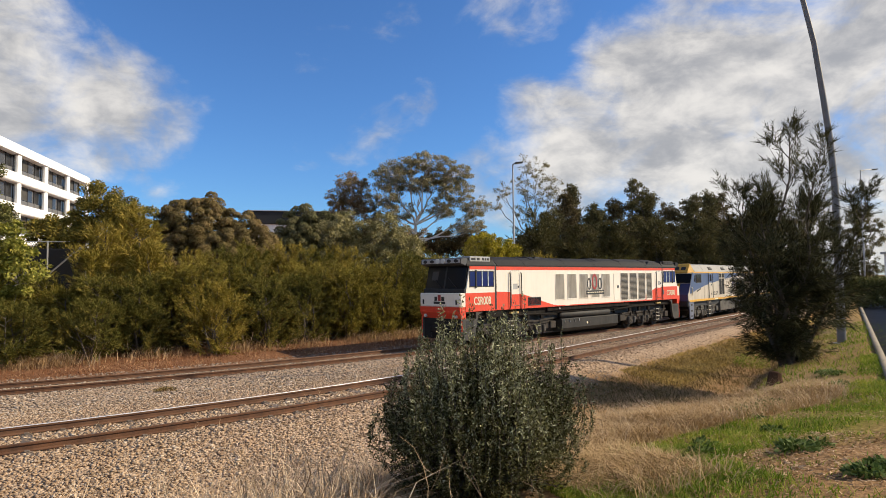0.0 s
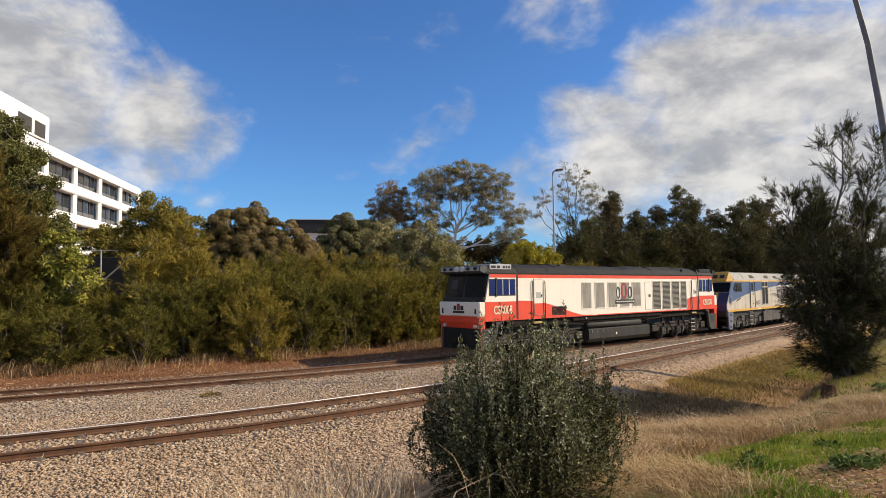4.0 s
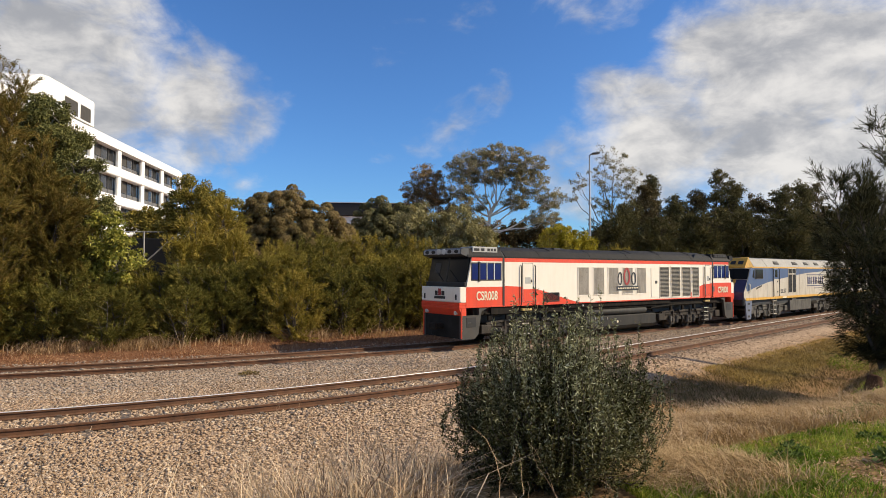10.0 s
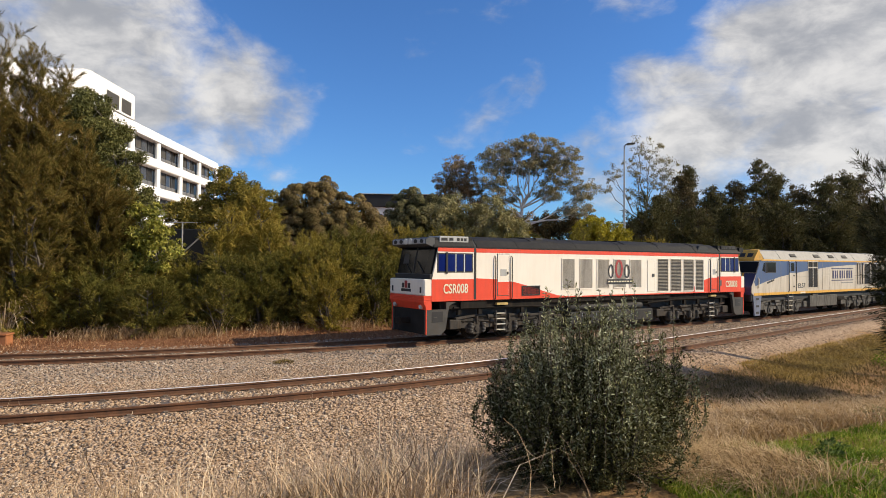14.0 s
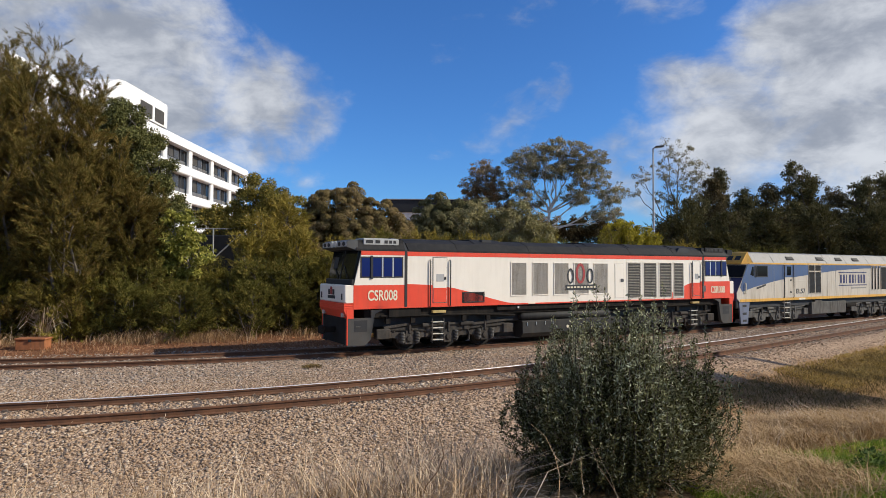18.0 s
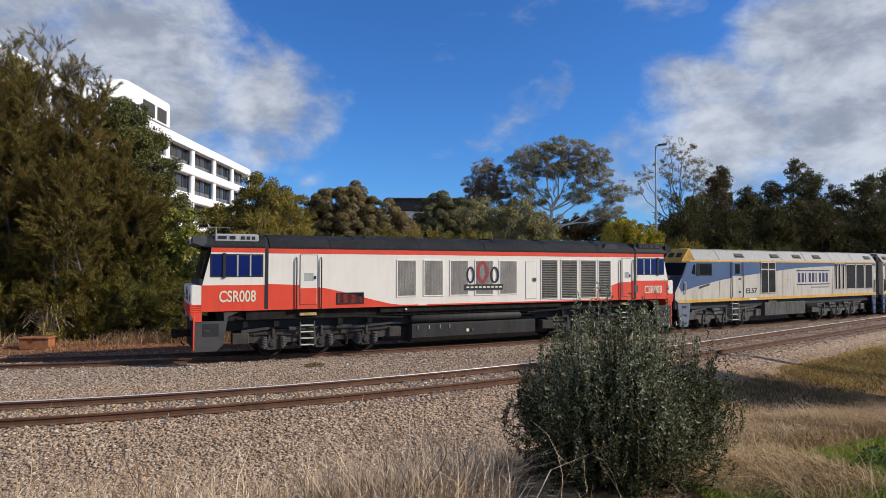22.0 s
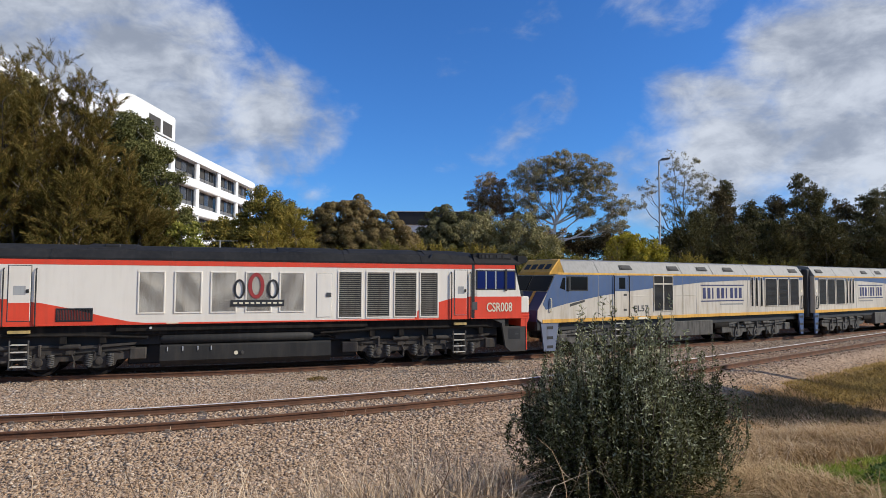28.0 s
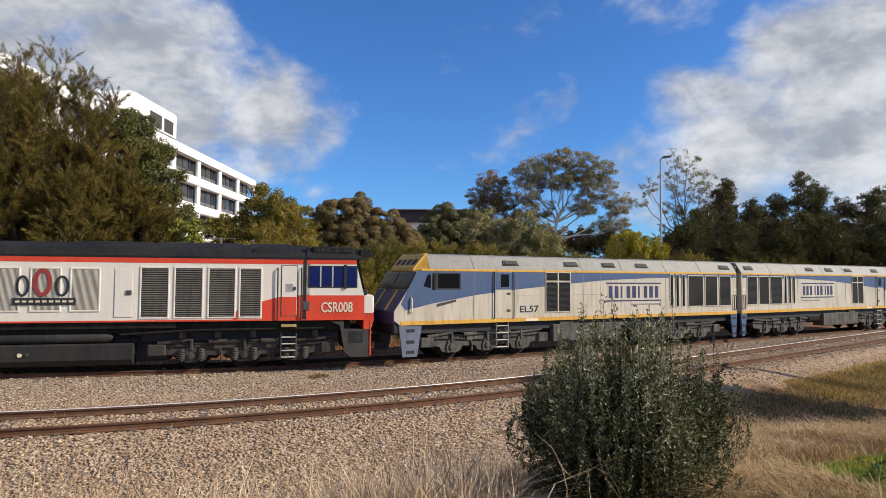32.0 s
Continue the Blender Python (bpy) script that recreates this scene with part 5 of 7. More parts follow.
    for x in (2.6, 4.2, 5.8, 14.3, 15.9, 17.5):
        part("traction_motor", Build().box(x - 0.75, x + 0.75, -0.68, 0.68, 0.34, 1.2, 0.08), BLACK, T, "dark traction motor between the wheels")
    part("diaphragm", Build().box(20.24, 20.62, -1.2, 1.2, 1.2, 4.1, 0.05), BLACK, T, "black rubber gangway diaphragm")
    part("main_frame", Build().box(0.5, 20.2, -1.25, 1.25, 1.08, 1.46, 0.03), BLACK, T)
    wheels = bogie(T, 4.2, 1.75, 0.50, EL_GREY, False, "grey three-axle bogie") + bogie(T, 15.9, 1.75, 0.50, EL_GREY, False, "grey three-axle bogie")
    return T, wheels, 0.50


CSR = csr_loco()
ELA = el_loco("EL57", "pearl and blue diesel locomotive with yellow lining, second in train")
ELB = el_loco("", "pearl and blue diesel locomotive coupled nose last in the train")

# ---- plants ----


def blades(P, D, length, width, rng, bend=0.0, face=None):
    """Pointed leaves, one triangle each: base points, directions, lengths, widths; face: the way they face, if any."""
    n = len(P)
    D = D / np.maximum(np.linalg.norm(D, axis=1, keepdims=True), 1e-6)
    S = np.cross(D, rng.normal(size=(n, 3)) if face is None else face)
    S /= np.maximum(np.linalg.norm(S, axis=1, keepdims=True), 1e-6)
    length, width = np.broadcast_to(length, n)[:, None], np.broadcast_to(width, n)[:, None]
    tip = P + D * length
    tip[:, 2] -= bend * length[:, 0]
    V = np.stack([P + S * width * 0.6, tip, P - S * width * 0.6], 1)
    return V.reshape(-1, 3), np.arange(n * 3).reshape(n, 3)


def kites(P, D, length, width, rng, bend=0.0):
    """Broader leaves, widest at the middle, of four corners each."""
    n = len(P)
    V, F = blades(P, D, length, width, rng, bend)
    V = V.reshape(n, 3, 3)
    mid = (P + V[:, 1]) * 0.5
    s = (V[:, 0] - V[:, 2]) * 0.5
    return np.stack([P, mid + s, V[:, 1], mid - s], 1).reshape(-1, 3), np.arange(n * 4).reshape(n, 4)


def unit(rng, n):
    d = rng.normal(size=(n, 3))
    return d / np.linalg.norm(d, axis=1, keepdims=True)


def limb(b, p, q, r0, r1, rng, sag=0.12, n=6, k=5):
    """A tapered, crooked branch from p to q."""
    p, q = np.array(p, float), np.array(q, float)
    d = np.linalg.norm(q - p)
    w = rng.normal(size=3) * d * sag
    pts = [p + (q - p) * t + w * math.sin(math.pi * t) + rng.normal(size=3) * d * 0.02 * (0 < t < 1) for t in np.linspace(0, 1, k)]
    b.tube(pts, [r0 + (r1 - r0) * t for t in np.linspace(0, 1, k)], n)
    return pts


def plant(name, label, category, at, wood, bark, V, F, leaf, group=""):
    T = thing(name, label, category, group, pose(*at))
    if wood is not None and wood.v:
        part("trunk", wood, bark, T, smooth=True)
    c = new("crown" if category == "tree" else "leaves", raw_mesh("crown", V, F, leaf))
    c.parent = T
    return T


def casuarina(name, at, h, w, n, leaf, label, seed, lean=(0, 0), stems=3, low=0.05, size=1.0, category="tree", group="", spread=1.0, plumes=1.0, wide=1.2, tight=0.1, rise=1.0, hung=-0.1, splay=0.26, full=(0.8, 1.0, 0.92, 0.6, 0.2), needle=1.0, loose=0.45):
    """Needle-leaved tree: leaders with boughs that sweep out and up, each set with feathery plumes; gaps between the boughs.
    full: how far the boughs reach at the foot, a sixth, half, four fifths and all of the height."""
    rng = np.random.default_rng(seed)
    wood = Build()
    P, D = [], []
    nb = max(int((7 + h * 2.0) * plumes), 6)
    per_bough = max(int((4 + w * 1.3)), 5)
    per = max(int(n / (nb * stems * per_bough)), 4)
    for i in range(stems):
        a = 2.4 * i + rng.uniform(-0.6, 0.6)
        r = w * splay * (i > 0) * rng.uniform(0.6, 1.25)
        top = np.array([lead_x * h for lead_x in lean] + [h * (1 if i == 0 else rng.uniform(0.62, 0.99))]) + np.array([r * math.cos(a), r * math.sin(a), 0])
        pts = np.array(limb(wood, (rng.normal() * 0.1, rng.normal() * 0.1, -0.2), top * np.array([1, 1, 0.97]), 0.035 + 0.009 * h, 0.012, rng, 0.05, 5, 6))
        for j in range(nb):
            f = low + (1 - low) * min((j + rng.random()) / nb, 0.995)
            k = min(int(f * (len(pts) - 1)), len(pts) - 2)
            u = f * (len(pts) - 1) - k
            o = pts[k] * (1 - u) + pts[k + 1] * u
            b = 2.4 * j + rng.uniform(-0.9, 0.9)
            out = float(np.interp(f, (0, 0.16, 0.5, 0.8, 1), full)) * w * 0.5 * spread * rng.uniform(0.45, 1.1)
            up = out * rng.uniform(0.25, 0.95) * rise * (0.6 + 0.9 * f) + 0.12 * math.sqrt(h)
            q = o + np.array([math.cos(b) * out, math.sin(b) * out, up])
            q[2] = min(q[2], h * 1.02)
            c = o + np.array([math.cos(b) * out * 0.6, math.sin(b) * out * 0.6, up * 0.22])
            wood.tube([o, o * 0.25 + c * 0.5 + q * 0.25, q], [0.012 + 0.002 * h, 0.010, 0.004], 3)
            s = (0.22 + 0.78 * rng.random(per_bough) ** 0.75)[:, None]
            base = o * (1 - s) ** 2 + c * 2 * s * (1 - s) + q * s ** 2
            tang = (c - o) * (1 - s) + (q - c) * s
            tang /= np.maximum(np.linalg.norm(tang, axis=1, keepdims=True), 1e-6)
            pd = tang * 0.75 + unit(rng, per_bough) * 0.75 + np.array([0, 0, 0.3])
            pd /= np.linalg.norm(pd, axis=1, keepdims=True)
            pl = rng.uniform(0.45, 1.05, (per_bough, 1)) * size * (1.15 - 0.3 * s)
            t = rng.random((per_bough, per, 1))
            pos = base[:, None] + pd[:, None] * pl[:, None] * t + unit(rng, per_bough * per).reshape(per_bough, per, 3) * tight * size * (1.1 - 0.7 * t)
            dr = pd[:, None] * 0.9 + unit(rng, per_bough * per).reshape(per_bough, per, 3) * loose + np.array([0, 0, hung])
            P.append(pos.reshape(-1, 3))
            D.append(dr.reshape(-1, 3))
    P, D = np.concatenate(P), np.concatenate(D)
    P[:, 2] = np.maximum(P[:, 2], 0.05)
    V, F = blades(P, D, rng.uniform(0.22, 0.55, len(P)) * size * needle, rng.uniform(0.024, 0.046, len(P)) * size * wide, rng, 0.10)
    return plant(name, label, category, at, wood, BARK_DARK, V, F, leaf, group)


def leafy_tree(name, at, lobes, n, leaf, bark, label, seed, leaf_len=0.16, leaf_wid=0.07, clump=0.55, clumps=60, trunk_r=0.14, fork=0.35, droop=0.1, hollow=0.4, category="tree", group="", twig=True, up=0.2):
    """Broad tree or shrub: limbs run to leaf clumps that fill the lobes (x, y, z, rx, ry, rz) unevenly."""
    rng = np.random.default_rng(seed)
    wood = Build()
    vol = np.array([l[3] * l[4] * l[5] for l in lobes]) ** 0.66
    vol /= vol.sum()
    centre = np.array(lobes[int(np.argmax(vol))][:3])
    knee = np.array([centre[0] * fork, centre[1] * fork, max(centre[2] * fork, 0.2)])
    if trunk_r:
        limb(wood, (0, 0, -0.25), knee, trunk_r, trunk_r * 0.75, rng, 0.05, 9, 5)
    P, D = [], []
    per = max(int(n / clumps), 3)
    hubs = []
    for l in lobes:
        hub = np.array(l[:3]) - np.array([0, 0, l[5] * 0.45])
        hubs.append(hub)
        if trunk_r:
            limb(wood, knee, hub, trunk_r * 0.62, trunk_r * 0.30, rng, 0.10, 7, 6)
    for i in range(clumps):
        k = rng.choice(len(lobes), p=vol)
        l = np.array(lobes[k])
        d = unit(rng, 1)[0]
        d[2] = d[2] * 0.9 + up * 0.5
        r = hollow + (1 - hollow) * rng.random() ** 0.6
        c = l[:3] + d * l[3:] * r
        if trunk_r and twig:
            limb(wood, hubs[k], c, trunk_r * 0.22, 0.008, rng, 0.12, 3, 4)
        cr = clump * rng.uniform(0.65, 1.3)
        u = unit(rng, per)
        pos = c + u * cr * rng.random((per, 1)) ** 0.45 * np.array([1, 1, 0.72])
        P.append(pos)
        D.append(u * 0.7 + unit(rng, per) * 0.8 + np.array([0, 0, -droop]))
    P, D = np.concatenate(P), np.concatenate(D)
    V, F = blades(P, D, rng.uniform(0.7, 1.3, len(P)) * leaf_len, rng.uniform(0.7, 1.3, len(P)) * leaf_wid, rng, 0.05)
    return plant(name, label, category, at, wood, bark, V, F, leaf, group)


def gum_tree(at, knee, lobes, n, leaf, label, seed, trunk_r, clumps, bark=None, name="gum_tree", flat=0.4):
    """Open eucalypt: a pale trunk, limbs that sweep up to the lobes and branch twice, small leaf sprays on the twig ends."""
    rng = np.random.default_rng(seed)
    wood = Build()
    knee = np.array(knee, float)
    limb(wood, (0, 0, -0.3), knee, trunk_r * 1.3, trunk_r * 0.95, rng, 0.03, 9, 6)
    vol = np.array([l[3] * l[4] + l[3] * l[5] for l in lobes])
    vol /= vol.sum()
    per = max(int(n / clumps), 4)
    P, D = [], []
    for k, l in enumerate(lobes):
        l = np.array(l, float)
        foot = np.array([0.0, 0.0, knee[2] * (1.0 if l[2] > knee[2] + 2.5 else rng.uniform(0.72, 0.9))])
        hub = l[:3] - np.array([l[0] * 0.12, 0, l[5] * 0.5])
        mid = foot + (hub - foot) * np.array([0.62, 0.62, 0.40]) + rng.normal(size=3) * 0.25
        pts = [foot * (1 - t) ** 2 + mid * 2 * t * (1 - t) + hub * t * t + rng.normal(size=3) * 0.14 * (0 < t < 1) for t in np.linspace(0, 1, 7)]
        wood.tube(pts, [trunk_r * (0.72 - 0.48 * t) for t in np.linspace(0, 1, 7)], 6)
        m = max(int(clumps * vol[k]), 4)
        forks = []
        for j in range(max(m // 6, 2)):
            d = unit(rng, 1)[0] * np.array([1, 1, 0.6]) + np.array([0, 0, 0.25])
            e = l[:3] + d * l[3:] * 0.5
            limb(wood, pts[rng.integers(4, 7)], e, trunk_r * 0.16, trunk_r * 0.08, rng, 0.14, 4, 5)
            forks.append(e)
        for j in range(m):
            d = unit(rng, 1)[0]
            d[2] = d[2] * 0.8 + 0.3
            c = l[:3] + d * l[3:] * np.array([1.1, 1.1, 1.3]) * (0.35 + 0.75 * rng.random() ** 0.6)
            e = min(forks, key=lambda z: float(np.sum((z - c) ** 2)))
            limb(wood, e, c, trunk_r * 0.09, 0.012, rng, 0.15, 3, 4)
            cr = rng.uniform(0.22, 0.52) * (0.8 if flat > 0.5 else 1.0)
            q = max(int(per * rng.uniform(0.5, 1.5)), 3)
            u = unit(rng, q)
            P.append(c + u * cr * rng.random((q, 1)) ** 0.4 * np.array([1.15, 1.15, flat + 0.25]))
            D.append(u * 0.5 + unit(rng, q) * 0.8 + np.array([0, 0, -0.5]))
    P, D = np.concatenate(P), np.concatenate(D)
    V, F = blades(P, D, rng.uniform(0.13, 0.26, len(P)), rng.uniform(0.05, 0.085, len(P)), rng, 0.05)
    return plant(name, label, "tree", at, wood, bark or BARK_GUM, V, F, leaf)


def lumpy(name, at, domes, leaf, label, seed, lump_r=0.8, per=900, size=0.12, gap=1.75):
    """Dense shrub like a cauliflower: domes (x, y, z, rx, ry, rz) studded with tight round lumps of small leaves."""
    rng = np.random.default_rng(seed)
    P, D, N, core = [], [], [], []
    wood = Build()
    for l in domes:
        l = np.array(l, float)
        limb(wood, (0, 0, -0.2), l[:3], 0.16, 0.05, rng, 0.08, 6, 5)
        k = int(4 * math.pi * (l[3] * l[5]) / (lump_r * gap) ** 2 / 1.6)
        for i in range(k):
            c = 1 - 1.5 * (i + 0.5) / k
            a = i * 2.39996 + rng.normal() * 0.15
            d = np.array([math.cos(a) * math.sqrt(max(1 - c * c, 0)), math.sin(a) * math.sqrt(max(1 - c * c, 0)), c])
            if d[1] > 0.75:
                continue
            o = l[:3] + d * l[3:] * rng.uniform(0.86, 1.08)
            cr = lump_r * rng.uniform(0.62, 1.2)
            u = unit(rng, per)
            u[:, 2] = np.where(u[:, 2] < -0.4, -u[:, 2], u[:, 2])
            ball = 1 + 0.10 * np.sin(u[:, :1] * 9 + i) * np.cos(u[:, 2:] * 8 + i * 2)
            P.append(o + u * cr * rng.uniform(0.86, 1.02, (per, 1)) * ball * np.array([1, 1, 0.92]))
            D.append(np.cross(u, rng.normal(size=(per, 3))) + u * 0.35)
            N.append(u + unit(rng, per) * 0.45)
        u = unit(rng, 5000)
        core.append(l[:3] + u * l[3:] * rng.uniform(0.62, 0.80, (5000, 1)))
    P, D, N, C = np.concatenate(P), np.concatenate(D), np.concatenate(N), np.concatenate(core)
    grow = np.concatenate([np.full(len(P), 1.0), np.full(len(C), 4.0)])
    P, D, N = np.concatenate([P, C]), np.concatenate([D, unit(rng, len(C))]), np.concatenate([N, unit(rng, len(C))])
    V, F = blades(P, D, rng.uniform(0.8, 1.5, len(P)) * size * grow, rng.uniform(0.6, 1.0, len(P)) * size * grow, rng, face=N)
    return plant(name, label, "shrub", at, wood, BARK_DARK, V, F, leaf)


def make_hedge():
    """The row of casuarinas along the far track, low at its west end."""
    spec = ((2.3, 2.3, L_CAS_D), (2.8, 2.5, L_CAS), (3.2, 2.8, L_CAS_Y), (3.6, 2.7, L_CAS_D), (4.1, 2.9, L_CAS), (4.6, 3.0, L_CAS_Y), (5.1, 3.0, L_CAS_D), (5.6, 3.1, L_CAS), (5.3, 3.0, L_CAS_Y), (6.2, 3.2, L_CAS))
    tone = {L_CAS: "olive-green", L_CAS_Y: "yellowish", L_CAS_D: "deep green"}
    kinds = [casuarina("casuarina", (0, 0, -50), h, w * 1.12, 17000 + 900 * i, mt, tone[mt] + " feathery casuarina in the row beside the railway", 40 + i, stems=5, low=0.0, size=0.74, wide=0.95, tight=0.10, plumes=1.1, rise=0.9, needle=0.6, hung=-0.12, loose=0.55, group="casuarinas of the hedge", full=(0.95, 1.05, 0.95, 0.62, 0.25)) for i, (h, w, mt) in enumerate(spec)]
    rng = random.Random(5)
    first = set()
    for d, step, share in ((-7.5, 2.7, 0.66), (-9.5, 2.2, 0.95), (-12.2, 2.2, 1.06)):
        x = -21.0
        while x < 40:
            y, s = line(FAR, x)
            q = math.sqrt(1 + s * s)
            dd = d + rng.uniform(-0.8, 0.6)
            if d > -9 and rng.random() < 0.2:
                x += step * 0.8 / q
                continue
            X, Y = x + dd * s / q, float(y) - dd / q
            want = float(np.interp(X, [-22, -15.6, -10.8, -8, -6, -3, -1, 5, 20], [3.8, 3.5, 3.3, 3.9, 4.5, 4.9, 5.3, 5.0, 4.8])) * share * rng.uniform(0.72, 1.2) - lift(X, Y)
            src = min(kinds, key=lambda o: abs(spec[kinds.index(o)][0] - want) + rng.uniform(0, 0.5) + (0.7 if -11 < d < -8.5 and spec[kinds.index(o)][2] is L_CAS_Y else 0))
            m = pose(X, Y, lift(X, Y) - rng.uniform(0, 0.2), rng.uniform(-5, 5), rng.uniform(-5, 5), rng.uniform(0, 360))
            if src in first:
                copy_thing(src, m)
            else:
                first.add(src)
                src.matrix_world = m
            x += step * rng.uniform(0.7, 1.3) / q
    for k in kinds:
        if k not in first:
            k.matrix_world = pose(14.0 + 2 * kinds.index(k), 52.0, lift(14.0 + 2 * kinds.index(k), 52.0))


def make_left_trees():
    for i, (x, y, h, w) in enumerate(((-24.0, 32.0, 13.4, 5.0), (-21.9, 31.0, 14.2, 4.0), (-19.9, 31.0, 14.6, 3.6), (-18.6, 31.4, 13.6, 3.0), (-17.7, 31.8, 12.4, 2.5), (-16.6, 31.9, 9.4, 2.8), (-15.4, 32.0, 7.4, 2.8), (-20.4, 29.6, 9.0, 4.2), (-23.0, 29.8, 9.5, 4.4), (-17.8, 29.6, 8.0, 4.0))):
        casuarina("casuarina", (x, y, lift(x, y)), h, w, 64000, L_CAS_BIG, "tall olive-brown casuarina with spiky tips behind the hedge", 80 + i, stems=5, low=0.04, size=0.95, group="tall casuarinas", rise=1.2, tight=0.10, plumes=1.1, wide=0.62, spread=1.0, full=(0.7, 0.95, 0.95, 0.66, 0.3), needle=0.62, splay=0.24)
    leafy_tree("broadleaf_tree", (-25.2, 34.0, 0.0), [(0, 0, 13.0, 2.4, 2.4, 2.4), (0.4, 0, 9, 2.6, 2.4, 3.0)], 22000, L_LUMP_G, BARK_GREY, "grey-green broadleaf tree beside the white building", 91, 0.2, 0.12, 0.6, 130, 0.2)
    leafy_tree("broadleaf_tree", (-21.4, 45.0, 0.3), [(-2.3, 0, 13.2, 2.0, 2.4, 2.2), (-0.9, 0, 12.1, 1.6, 2.2, 1.7), (0.3, 0, 9.6, 1.6, 2.2, 1.8), (1.4, 0, 7.0, 1.4, 2.0, 1.6), (-2.6, 0, 8.8, 2.4, 2.4, 2.4)], 66000, L_BROAD, BARK_GREY, "dark green broadleaf tree before the white building", 92, 0.15, 0.085, 0.56, 260, 0.22)
    leafy_tree("shrub", (-13.9, 33.0, -0.2), [(-0.2, 0, 5.2, 1.2, 1.0, 1.5), (0.6, 0, 4.2, 1.1, 1.0, 1.4), (-0.6, 0, 3.6, 1.2, 1.0, 1.4)], 9500, L_BRIGHT, BARK_GREY, "bright yellow-green broadleaf shrub among the casuarinas", 93, 0.16, 0.11, 0.34, 110, 0.06, category="shrub")
    leafy_tree("shrub", (-16.3, 46.0, 0.3), [(0, 0, 6.4, 1.9, 1.6, 1.4), (0.3, 0, 5.2, 1.6, 1.4, 1.2)], 9000, L_AUTUMN, BARK_GREY, "round yellowish-green shrub below the white building", 94, 0.2, 0.11, 0.45, 110, 0.08, category="shrub")
    leafy_tree("broadleaf_tree", (-11.2, 40.0, 0.3), [(-0.3, 0, 7.4, 1.7, 1.6, 1.9), (0.9, 0, 6.2, 1.6, 1.6, 2.2), (-1.6, 0, 6.0, 1.2, 1.4, 1.2), (0.2, 0, 4.2, 1.9, 1.6, 1.8)], 38000, L_AUTUMN, BARK_GREY, "young tree with turning yellow-green leaves", 95, 0.13, 0.07, 0.42, 190, 0.12, hollow=0.15)
    for i, (x, y, h) in enumerate(((-9.4, 38.6, 7.2), (-10.6, 36.4, 6.0), (-8.4, 37.0, 5.0))):
        casuarina("casuarina", (x, y, lift(x, y)), h, 3.2, 11000, L_CAS_Y, "yellowish casuarina rising above the hedge", 97 + i, stems=4, size=0.85)


